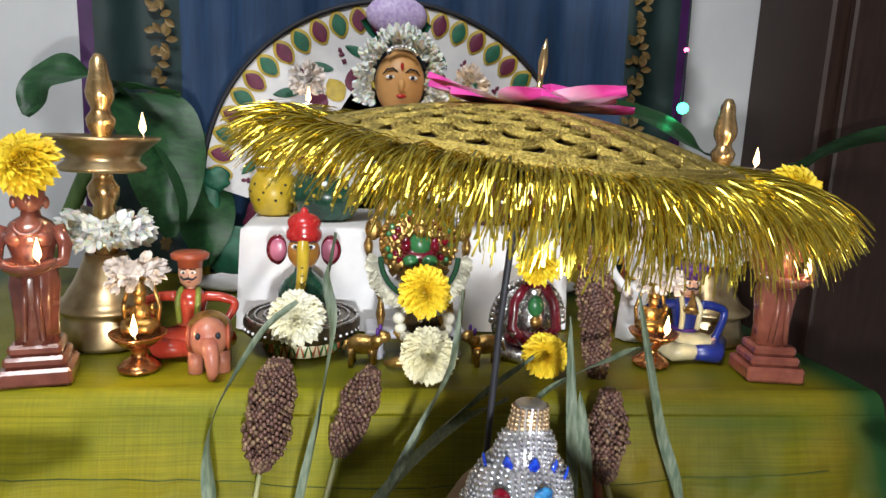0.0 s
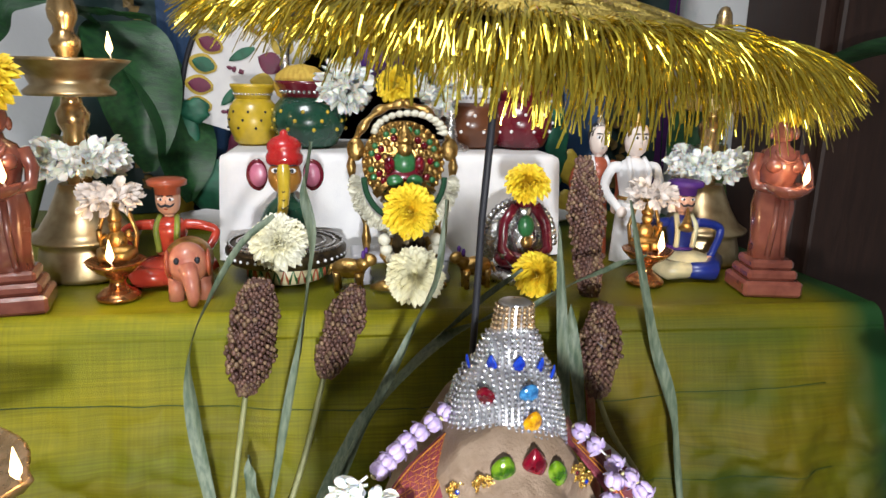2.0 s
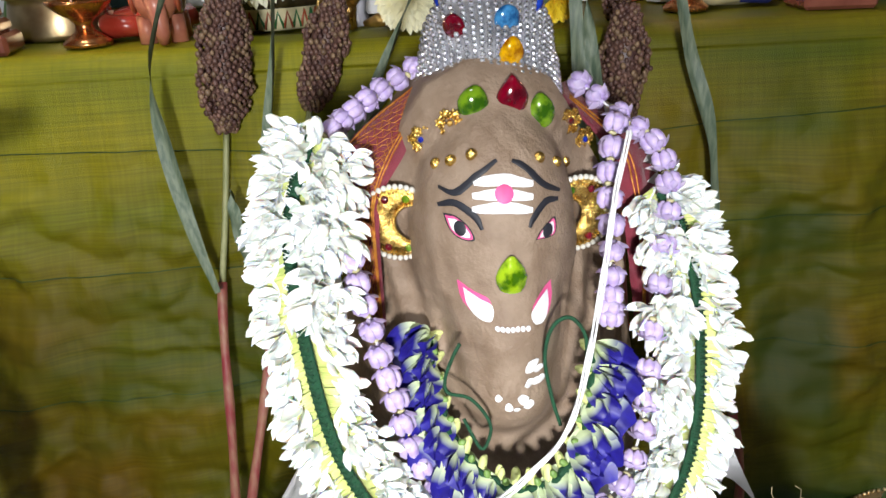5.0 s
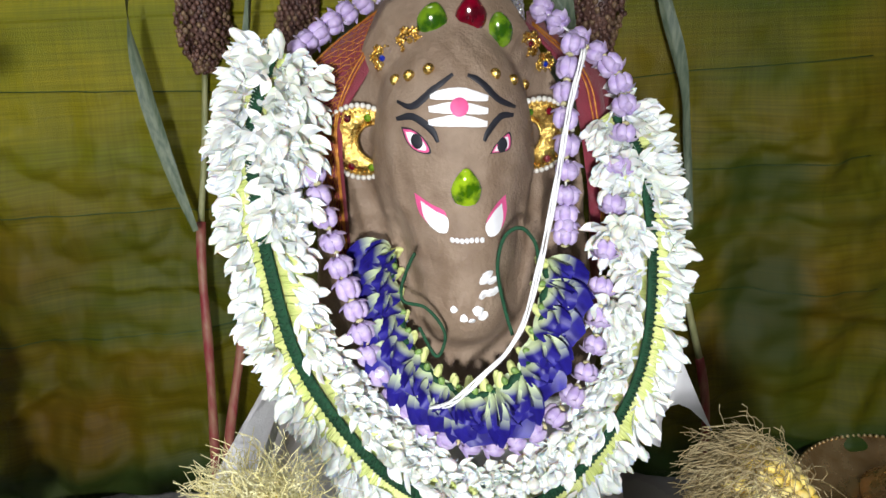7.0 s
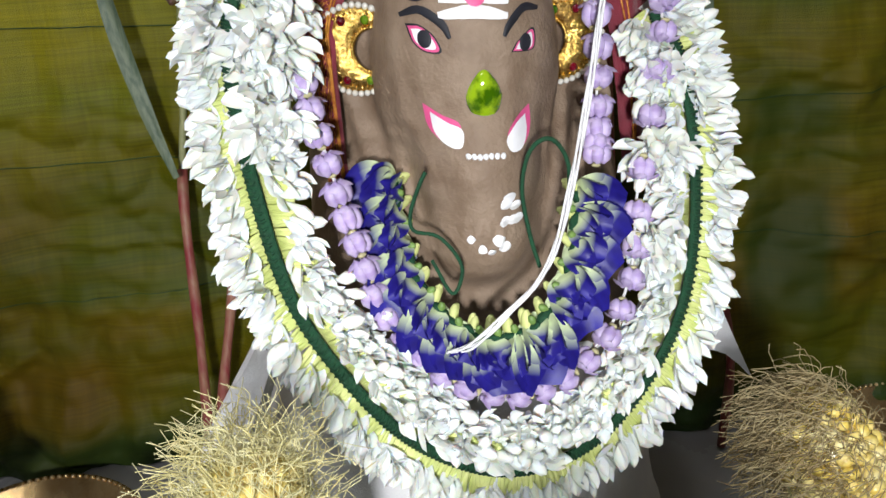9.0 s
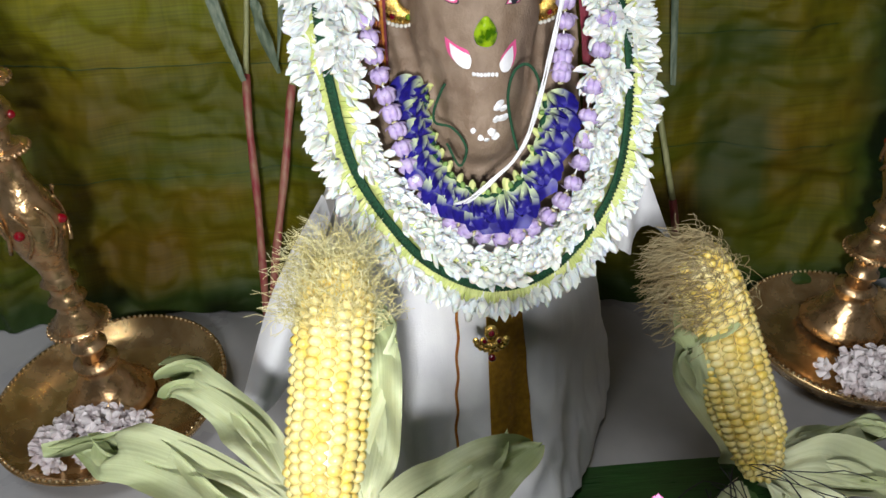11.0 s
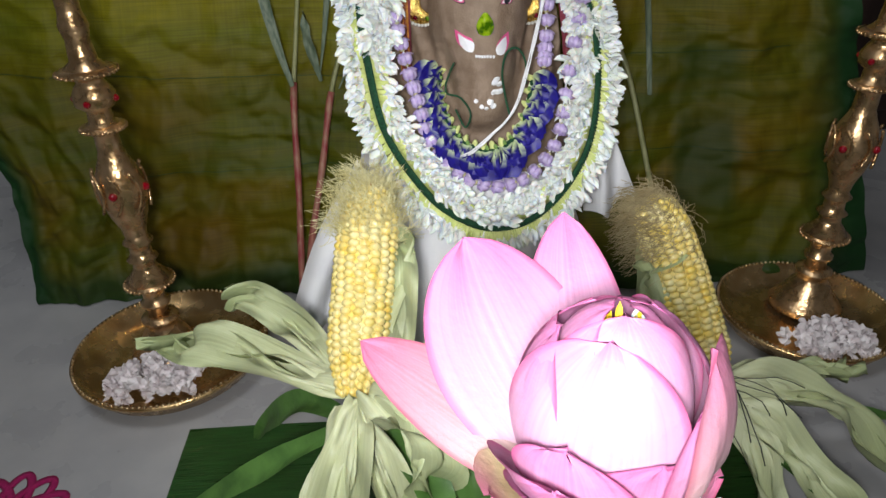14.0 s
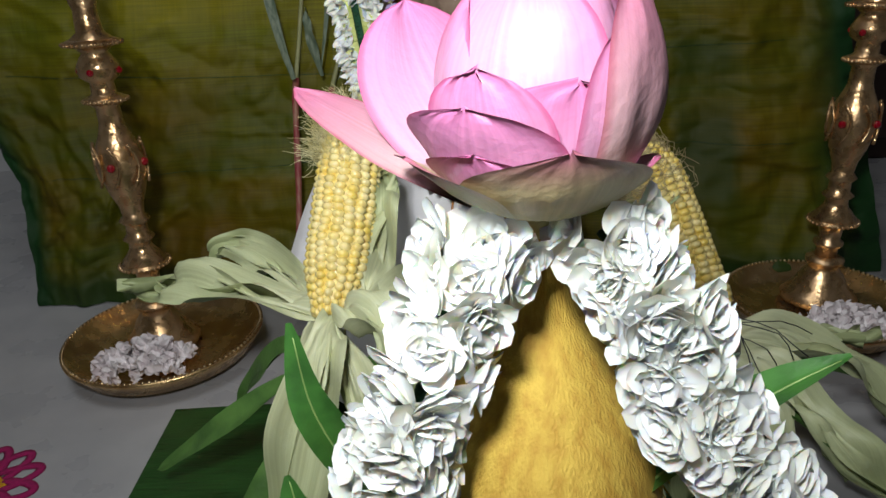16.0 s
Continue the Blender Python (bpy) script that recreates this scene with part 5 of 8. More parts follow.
def leaf_part(name, pts, width, m, parent, label="", twist=0.0, fold=0.25, wave=0.0, nu=6, n=20):
    g = Shape()
    g.grid(leaf_fn(pts, width, n, twist, fold, wave), nu, n)
    return part(name, g, m, parent, label)


M_STALKPALE = mat("pale_midrib", (0.22, 0.34, 0.10), 0.5, scale=60)
M_MANGO = mat("mango_leaf", (0.05, 0.17, 0.03), 0.35, color2=(0.03, 0.1, 0.02), scale=60, bump=0.2, bscale=200)
for p, wd in ((((0.25, -0.03, 0.27), (0.285, -0.050, 0.335), (0.306, -0.056, 0.358), (0.330, -0.058, 0.374)), 0.022), (((0.17, 0.0, 0.24), (0.13, -0.02, 0.285), (0.110, -0.03, 0.335), (0.104, -0.03, 0.385)), 0.022),
              (((0.21, 0.05, 0.25), (0.215, 0.08, 0.32), (0.22, 0.09, 0.37)), 0.026), (((0.25, 0.03, 0.25), (0.29, 0.05, 0.30), (0.32, 0.06, 0.34)), 0.026), (((0.16, -0.02, 0.24), (0.125, -0.045, 0.265), (0.105, -0.055, 0.30), (0.100, -0.055, 0.325)), 0.020)):
    mg = thing("mango_leaf", "glossy green mango leaf stuck in the pot", "leaf", None, "mango leaves in the pot")
    fn_ = leaf_fn(p, wd, 20, 0.4, 0.35)
    g = Shape()
    g.grid(fn_, 8, 20)
    part("blade", g, M_MANGO, mg)
    g = Shape()
    g.tube([fn_(0.5, k / 20) for k in range(20)], [0.0011 - 0.0008 * k / 20 for k in range(20)], 5)
    part("midrib", g, M_STALKPALE, mg, "pale midrib")

# ---- maize cobs with open husks ----
M_CORN = mat("maize_kernel", (0.8, 0.6, 0.12), 0.25, color2=(0.82, 0.72, 0.36), scale=70, vary=0.14, sss=0.15, coat=0.3)
M_SILKY = mat("maize_silk", (0.8, 0.76, 0.46), 0.5, color2=(0.6, 0.52, 0.2), scale=60, vary=0.25)
M_HUSK = graded("maize_husk", (0.55, 0.57, 0.36), (0.46, 0.50, 0.29), (0.36, 0.42, 0.2), 0.5, scale=40)
M_HUSKDARK = mat("maize_leaf", (0.09, 0.2, 0.04), 0.5, color2=(0.05, 0.12, 0.025), scale=40, bump=0.4, bscale=140, vary=0.15)


def maize(base, top, r, label, husks, silk_dir, silk_col, dark):
    base, top = V(base), V(top)
    mz = thing("maize_cob", label, "maize", None, "maize cobs")
    ax = (top - base)
    L = ax.length
    m = Matrix.Translation(base) @ ax.to_track_quat("Z", "Y").to_matrix().to_4x4()

    def rad(t):
        return r * min(1.0, 0.50 + 2.4 * t) * (0.88 + 0.16 * math.sin(math.pi * (0.15 + 0.6 * t))) * (1 if t < 0.72 else math.sqrt(max(0.02, 1 - ((t - 0.72) / 0.30) ** 2)))
    g = Shape()
    g.lathe([(rad(k / 20) * 0.93, L * k / 20) for k in range(21)], 24, 0, m)
    part("core", g, M_CORN, mz)
    g = Shape()
    nrow, nk = 15, int(L / 0.0068)
    for i in range(nrow):
        for k in range(nk):
            t = (k + 0.5 + 0.2 * math.sin(i * 2.3)) / nk
            if t > 0.97:
                continue
            rr = rad(t)
            a = (i + 0.12 * math.sin(k * 0.9 + i)) / nrow * math.tau
            w = math.pi * rr / nrow * 0.98
            c = m @ pose(rr * 0.93 * math.cos(a), rr * 0.93 * math.sin(a), L * t, 0, 0, math.degrees(a))
            g.ball((0, 0, 0), (0.0046 + rnd.uniform(-0.0004, 0.0006), w * 1.04, 0.0039), 7, 5, 0, c)
    tagged(part("kernel_coat", g, M_CORN, mz, "rows of pale yellow kernels"), kind="stuff")
    for pts, w, tw in husks:
        part("husk", graded_grid(leaf_fn(pts, w * 0.86, 28, tw, 0.55, 0.010), 14, 28, M_HUSK, "husk"), None, mz)
        # torn papery strips beside each husk
        for j in range(2):
            q = [V(p) + V((rnd.uniform(-0.016, 0.016), rnd.uniform(-0.016, 0.016), rnd.uniform(-0.004, 0.010))) * min(1, i * 0.6) for i, p in enumerate(pts)]
            q[-1] = q[-1].lerp(q[-2], rnd.uniform(0.0, 0.7)) + V((rnd.uniform(-0.03, 0.03), rnd.uniform(-0.03, 0.02), 0.004))
            part("husk_strip", graded_grid(leaf_fn(q, w * rnd.uniform(0.12, 0.42), 24, tw + rnd.uniform(-1.6, 1.6), 0.7, 0.006), 6, 24, M_HUSK, "husk_strip"), None, mz)
    for pts, w, tw in dark:
        leaf_part("leaf", pts, w, M_HUSKDARK, mz, "darker green leaf", tw, 0.3, 0.002, 6, 20)
    g = Shape()
    sd = V(silk_dir)
    for k in range(1100):
        a = rnd.uniform(0, math.tau)
        t = rnd.uniform(0.68, 1.0)
        p = m @ V((rad(t) * 0.9 * math.cos(a), rad(t) * 0.9 * math.sin(a), L * t))
        d = ((m.to_3x3() @ V((math.cos(a) * 0.35, math.sin(a) * 0.35, 0.9))).normalized() + V((rnd.uniform(-0.3, 0.3), rnd.uniform(-0.3, 0.3), rnd.uniform(-0.3, 0.3)))) * 0.012
        pts = [p]
        for j in range(5):
            d = d + sd * 0.0045 + V((rnd.gauss(0, 0.0045), rnd.gauss(0, 0.0045), rnd.gauss(0, 0.004)))
            d = d.normalized() * rnd.uniform(0.005, 0.010)
            pts.append(pts[-1] + d)
        g.tube(pts, 0.00022 if silk_col == M_SILKY else 0.0003, 3)
    tagged(part("silk", g, silk_col, mz, "tangle of dry silk"), kind="stuff")
    return mz


maize((0.072, 0.228, 0.243), (0.094, 0.368, 0.384), 0.0265, "peeled maize cob with pale green husks folded back and fine silk",
      [([(0.073, 0.233, 0.240), (0.013, 0.266, 0.243), (-0.062, 0.309, 0.241), (-0.100, 0.330, 0.222), (-0.150, 0.340, 0.225)], 0.055, 0.5),
       ([(0.068, 0.243, 0.240), (0.013, 0.326, 0.243), (-0.042, 0.379, 0.251), (-0.075, 0.400, 0.235)], 0.045, 0.9),
       ([(0.078, 0.218, 0.245), (0.068, 0.166, 0.218), (0.048, 0.139, 0.126), (0.035, 0.130, 0.020)], 0.06, 0.2),
       ([(0.083, 0.218, 0.245), (0.113, 0.181, 0.263), (0.138, 0.164, 0.231), (0.145, 0.160, 0.160)], 0.05, 0.5),
       ([(0.088, 0.223, 0.240), (0.143, 0.246, 0.243), (0.198, 0.279, 0.236), (0.235, 0.300, 0.235)], 0.06, -0.4),
       ([(0.078, 0.218, 0.240), (0.103, 0.166, 0.188), (0.118, 0.139, 0.096), (0.115, 0.130, 0.030)], 0.04, 1.0),
       ([(0.100, 0.238, 0.240), (0.113, 0.276, 0.283), (0.116, 0.324, 0.324), (0.108, 0.352, 0.350)], 0.044, 0.0),
       ([(0.068, 0.223, 0.240), (0.043, 0.186, 0.168), (0.058, 0.159, 0.066), (0.070, 0.150, 0.012)], 0.05, -0.8)],
      (-0.22, -0.12, 0.12), M_SILKY,
      [([(0.07, 0.24, 0.20), (0.0, 0.25, 0.15), (-0.08, 0.26, 0.09), (-0.13, 0.27, 0.05)], 0.026, 0.3), ([(0.07, 0.24, 0.20), (0.01, 0.30, 0.17), (-0.04, 0.34, 0.11), (-0.07, 0.36, 0.06)], 0.03, 0.8),
       ([(0.1, 0.23, 0.2), (0.16, 0.19, 0.2), (0.19, 0.16, 0.14), (0.2, 0.14, 0.08)], 0.04, -0.5), ([(0.1, 0.23, 0.2), (0.14, 0.15, 0.2), (0.15, 0.12, 0.15)], 0.035, 0.6), ([(0.08, 0.23, 0.19), (0.03, 0.20, 0.13), (-0.02, 0.17, 0.06), (-0.05, 0.15, 0.01)], 0.03, 0.2)])
M_SILKBROWN = mat("brown_maize_silk", (0.54, 0.45, 0.25), 0.6, color2=(0.34, 0.25, 0.11), scale=40, vary=0.3)
maize((0.452, 0.315, 0.145), (0.389, 0.42, 0.332), 0.029, "peeled maize cob with brown silk and a spread of dry husks",
      [([(0.45, 0.315, 0.145), (0.53, 0.31, 0.14), (0.60, 0.29, 0.10), (0.655, 0.25, 0.045)], 0.075, 0.4),
       ([(0.45, 0.33, 0.145), (0.53, 0.36, 0.12), (0.60, 0.38, 0.10), (0.655, 0.39, 0.10)], 0.035, 0.8),
       ([(0.45, 0.31, 0.14), (0.50, 0.27, 0.12), (0.55, 0.23, 0.07), (0.60, 0.19, 0.02)], 0.06, -0.3),
       ([(0.43, 0.31, 0.14), (0.40, 0.27, 0.12), (0.39, 0.23, 0.06), (0.39, 0.21, 0.015)], 0.055, 0.3),
       ([(0.425, 0.325, 0.15), (0.40, 0.345, 0.20), (0.382, 0.375, 0.26), (0.384, 0.40, 0.30)], 0.048, 0.2),
       ([(0.46, 0.30, 0.14), (0.48, 0.25, 0.10), (0.49, 0.21, 0.04), (0.5, 0.19, 0.01)], 0.055, 0.5)],
      (-0.95, -0.1, -0.55), M_SILKBROWN,
      [([(0.46, 0.32, 0.13), (0.55, 0.34, 0.10), (0.65, 0.34, 0.07), (0.72, 0.34, 0.05)], 0.02, 0.2), ([(0.44, 0.31, 0.13), (0.41, 0.25, 0.15), (0.40, 0.2, 0.11)], 0.04, 0.5), ([(0.47, 0.3, 0.12), (0.52, 0.24, 0.09), (0.6, 0.2, 0.03)], 0.02, 0.2)])
g = Shape()
for k in range(16):
    p = V((0.41 + rnd.uniform(-0.02, 0.03), 0.30, 0.17 + rnd.uniform(-0.03, 0.02)))
    d = V((rnd.uniform(-0.2, 1), rnd.uniform(-0.8, 0.1), rnd.uniform(-0.4, 0.6))).normalized() * 0.02
    pts = [p]
    for j in range(6):
        d = (d + V((rnd.gauss(0, 0.005), rnd.gauss(0, 0.004), -0.004))).normalized() * 0.018
        pts.append(pts[-1] + d)
    g.tube(pts, 0.0006, 4)
solo("dark_grass", g, M_BLACK, "thin dark grass blades beside the maize", "grass", kind="stuff")

# ---- banana leaf and coloured powder drawing on the floor ----
M_BANANA = mat("banana_leaf", (0.02, 0.085, 0.015), 0.3, color2=(0.012, 0.05, 0.01), scale=20, stretch=(1, 14, 1), bump=0.4, bscale=40)
g = Shape()
g.grid(lambda u, v: V((-0.18 + 0.72 * u + 0.01 * v, 0.437 - 0.005 * u - 0.60 * v, 0.0035 + 0.002 * math.sin(u * 9 + v * 4))), 40, 30)
g.grid(lambda u, v: V((-0.18 + 0.72 * u + 0.01 * v, 0.437 - 0.005 * u - 0.60 * v, 0.0022 + 0.002 * math.sin(u * 9 + v * 4))), 40, 30)
bleaf = thing("banana_leaf", "dark green cut banana leaf lying on the floor", "leaf")
part("blade", g, M_BANANA, bleaf)
g = Shape()
g.tube([(-0.18 + 0.72 * k / 20, 0.437 - 0.005 * k / 20 - 0.30, 0.006 + 0.002 * math.sin(k / 20 * 9 + 2)) for k in range(21)], 0.004, 6)
part("midrib", g, M_STALKPALE, bleaf, "pale midrib")
M_MAGENTA = mat("magenta_powder", (0.42, 0.01, 0.12), 0.95, color2=(0.3, 0.005, 0.09), scale=400, bump=0.8, bscale=900)
M_YPOWDER = mat("yellow_powder", (0.7, 0.38, 0.01), 0.95, color2=(0.6, 0.25, 0.01), scale=400, bump=0.8, bscale=900)
for cx, cy in ((-0.365, 0.305), (0.80, 0.33)):
    rg = thing("rangoli", "flower drawn in magenta and yellow powder on the floor", "rangoli", pose(cx, cy, 0.0), "rangoli flowers")
    for i in range(12):
        g = Shape()
        a = i / 12 * math.tau
        pts = []
        for k in range(17):
            b = k / 16 * math.pi
            r = 0.03 + 0.042 * math.sin(b)
            o = 0.016 * math.cos(b)
            pts.append((r * math.cos(a) - o * math.sin(a), r * math.sin(a) + o * math.cos(a), 0.0012))
        g.tube(pts, 0.0058, 5, flat=0.3)
        part("petal_line", g, M_MAGENTA, rg)
    g = Shape()
    g.lathe([(0.036, 0.0005), (0.032, 0.002), (0.0005, 0.0028)], 24, wob=lambda a, z: 1 + 0.12 * math.sin(a * 5) + 0.06 * math.sin(a * 11))
    part("centre", g, M_YPOWDER, rg, "yellow powder centre")

# ---- tall brass lamps standing in dishes ----
M_ORNATE = mat("cast_brass", (0.76, 0.52, 0.29), 0.27, 0.9, color2=(0.5, 0.31, 0.14), scale=60, bump=0.55, bscale=130)
M_RUBY = mat("ruby_bead", (0.3, 0.0, 0.01), 0.1, coat=1.0)


def flame(m, size=0.014):
    f = thing("flame", "small bright oil-lamp flame", "flame", m, "lamp flames")
    g = Shape()
    g.lathe([(0.0006, 0), (size * 0.26, size * 0.3), (size * 0.3, size * 0.55), (size * 0.18, size * 1.1), (0.0003, size * 1.8)], 10)
    part("fire", g, M_FLAME, f)
    g = Shape()
    g.tube([(0, 0.006, -0.006), (0, 0, 0.003)], 0.0012, 6)
    part("wick", g, M_WHITECLOTH, f)
    return f


def tall_lamp(x, y, spin):
    lp = thing("standing_lamp", "tall ornate cast brass oil lamp standing in a dish", "lamp", pose(x, y, 0.02, 0, 0, spin), "tall brass lamps")
    g = Shape()
    g.lathe([(0.052, 0.0), (0.053, 0.006), (0.046, 0.014), (0.036, 0.026), (0.03, 0.04), (0.022, 0.05), (0.02, 0.058), (0.026, 0.062), (0.026, 0.067), (0.017, 0.072)], 32)
    part("foot", g, M_ORNATE, lp)
    g = Shape()
    g.lathe([(0.015, 0.07), (0.0145, 0.085), (0.02, 0.09), (0.02, 0.094), (0.0145, 0.098), (0.016, 0.118), (0.026, 0.128), (0.03, 0.132), (0.016, 0.15), (0.0145, 0.16), (0.021, 0.166), (0.0145, 0.172), (0.014, 0.186), (0.020, 0.192), (0.014, 0.2),
             (0.016, 0.214), (0.024, 0.236), (0.029, 0.258), (0.030, 0.275), (0.026, 0.296), (0.019, 0.312), (0.015, 0.324), (0.0145, 0.345), (0.023, 0.352), (0.023, 0.357), (0.015, 0.362), (0.014, 0.376), (0.024, 0.384), (0.025, 0.396), (0.02, 0.405), (0.015, 0.412),
             (0.022, 0.418), (0.03, 0.424), (0.016, 0.436), (0.0135, 0.46), (0.017, 0.475), (0.013, 0.49), (0.013, 0.512), (0.024, 0.520)], 32)
    stem = part("stem", g, M_ORNATE, lp, "turned and chased stem")
    for z, r in ((0.127, 0.033), (0.423, 0.034), (0.354, 0.026)):
        g = Shape()
        g.lathe([(r * 0.8, z - 0.004), (r, z - 0.001), (r, z + 0.002), (r * 0.8, z + 0.005)], 32)
        for i in range(30):
            a = i / 30 * math.tau
            g.ball((r * math.cos(a), r * math.sin(a), z), 0.0026, 7, 5)
        part("beaded_ring", g, M_ORNATE, stem)
    for i in range(8):
        a = i / 8 * math.tau
        g = Shape()
        g.tube([(0.031 * math.cos(a + 0.35 * math.sin(b)), 0.031 * math.sin(a + 0.35 * math.sin(b)), 0.245 + 0.055 * k / 8) for k, b in enumerate([j / 8 * math.pi for j in range(9)])], 0.0022, 5)
        part("scroll", g, M_ORNATE, stem)
    for i in range(4):
        a = i / 4 * math.tau - math.pi / 2
        g = Shape()
        g.ball((0.0305 * math.cos(a), 0.0305 * math.sin(a), 0.272), 0.0055, 10, 8)
        part("red_stone", g, M_RUBY, stem, "red glass bead")
        g = Shape()
        g.ball((0.0245 * math.cos(a), 0.0245 * math.sin(a), 0.39), 0.0045, 10, 8)
        part("red_stone", g, M_RUBY, stem)
    g = Shape()
    g.lathe([(0.02, 0.518), (0.055, 0.525), (0.088, 0.540), (0.096, 0.550), (0.093, 0.551), (0.08, 0.541), (0.04, 0.531), (0.0005, 0.529)], 40, wob=lambda a, z: 1 + (0.10 * max(0, math.cos(5 * a)) ** 6 if z > 0.535 else 0))
    part("bowl", g, M_ORNATE, lp, "shallow oil bowl with five lips")
    return lp


for (x, y), (dx, dy, dr), spin, fl in (((-0.244, 0.584), (-0.236, 0.578, 0.137), 0, ((-0.150, 0.584, 0.572), (-0.166, 0.522, 0.572))), ((0.741, 0.622), (0.722, 0.588, 0.128), 36, ((0.648, 0.622, 0.572),))):
    ds = thing("brass_dish", "wide polished brass dish with a beaded rim on the floor", "dish", pose(dx, dy, 0.0), "brass dishes")
    g = Shape()
    g.lathe([(dr * 0.62, 0.0), (dr * 0.66, 0.004), (dr * 0.9, 0.014), (dr * 0.985, 0.032), (dr * 1.01, 0.036), (dr * 1.01, 0.040), (dr * 0.97, 0.039), (dr * 0.87, 0.022), (dr * 0.64, 0.014), (0.0005, 0.013)], 56)
    part("plate", g, M_BRASS, ds)
    g = Shape()
    for i in range(110):
        a = i / 110 * math.tau
        g.ball((dr * 0.985 * math.cos(a), dr * 0.985 * math.sin(a), 0.040), 0.0026, 6, 4)
    part("beaded_rim", g, M_BRASSOLD, ds)
    tall_lamp(x, y, spin)
    for p in fl:
        flame(pose(*p), 0.0145)
    cl = thing("loose_flowers", "small heap of fading white flowers in the brass dish", "flowers", pose(dx + (-0.004 if dx < 0 else 0.0), dy - (0.07 if dx < 0 else 0.075), 0.026), "flowers in the dishes")
    g = Shape()
    for k in range(110):
        p = V((rnd.uniform(-0.056, 0.056), rnd.uniform(-0.032, 0.032), rnd.uniform(0.0, 0.034)))
        p.z *= max(0.1, 1 - (p.x / 0.07) ** 2 - (p.y / 0.05) ** 2)
        floret(g, facing(p, (rnd.uniform(-1, 1), rnd.uniform(-1, 0.2), rnd.uniform(0.1, 1)), (0.3, 0.2, 1)), rnd.uniform(0.012, 0.017), 0, 5, 0.9)
    tagged(part("flower_mass", g, mat("fading_white_petal", (0.86, 0.83, 0.83), 0.6, color2=(0.78, 0.7, 0.71), scale=60, vary=0.1), cl), kind="stuff")

# ---- sorghum stalks and long dry leaves leaning against the table ----
M_GRAIN = mat("sorghum_grain", (0.17, 0.09, 0.065), 0.5, color2=(0.06, 0.026, 0.024), scale=120, vary=0.45)
M_GRAINPALE = mat("pale_sorghum_grain", (0.26, 0.17, 0.10), 0.5, color2=(0.12, 0.07, 0.04), scale=120, vary=0.35)
M_STALK = mat("green_stalk", (0.33, 0.33, 0.16), 0.5, color2=(0.22, 0.24, 0.1), scale=50, stretch=(4, 4, 0.6), bump=0.3)
M_REDSTALK = mat("red_stalk", (0.24, 0.035, 0.04), 0.5, color2=(0.32, 0.16, 0.1), scale=26, stretch=(4, 4, 0.8), bump=0.3)


def sorghum(top, base, r, stalk_pts, red_from, leaves):
    sg = thing("sorghum_stalk", "drying sorghum stalk with a dense brown seed head", "sorghum", None, "sorghum stalks")
    top, base = V(top), V(base)
    ax = top - base
    L = ax.length
    m = Matrix.Translation(base) @ ax.to_track_quat("Z", "Y").to_matrix().to_4x4()
    g = Shape()

    def rad(t):
        return r * (0.18 + 0.84 * math.sin(math.pi * (0.06 + 0.86 * t)) ** 0.9) * (1 + 0.10 * math.sin(t * 11 + r * 900))
    g.lathe([(rad(k / 12) * 0.72, L * k / 12) for k in range(13)], 14, 0, m)
    n = int(520 * (L / 0.13) * (r / 0.025))
    for k in range(n):
        t, a = (k + 0.5) / n, k * 2.39996
        rr = rad(t) * rnd.uniform(0.82, 1.08)
        c = m @ V((rr * math.cos(a), rr * math.sin(a), L * t))
        q = rnd.uniform(0.0022, 0.0034)
        g.ball(c, (q, q, q * 1.1), 6, 4, 1 if rnd.random() < 0.32 else 0)
    part("seed_head", g, [M_GRAIN, M_GRAINPALE], sg, "dense head of brown grains")
    ln = spline([base] + [V(p) for p in stalk_pts], 40)
    k0 = int(40 * red_from)
    g = Shape()
    g.tube(ln[:k0 + 1], [0.0032 + 0.0012 * i / 40 for i in range(k0 + 1)], 8)
    part("upper_stalk", g, M_STALK, sg, "pale green upper stalk")
    g = Shape()
    g.tube(ln[k0:], [0.0052 + 0.001 * math.sin(i) * 0.5 for i in range(41 - k0)], 8)
    part("lower_stalk", g, M_REDSTALK, sg, "reddish lower stalk")
    for pts, w, tw in leaves:
        leaf_part("leaf", pts, w, M_LEAFGREY, sg, "long limp grey-green leaf", tw, 0.3, 0.002, 4, 30)


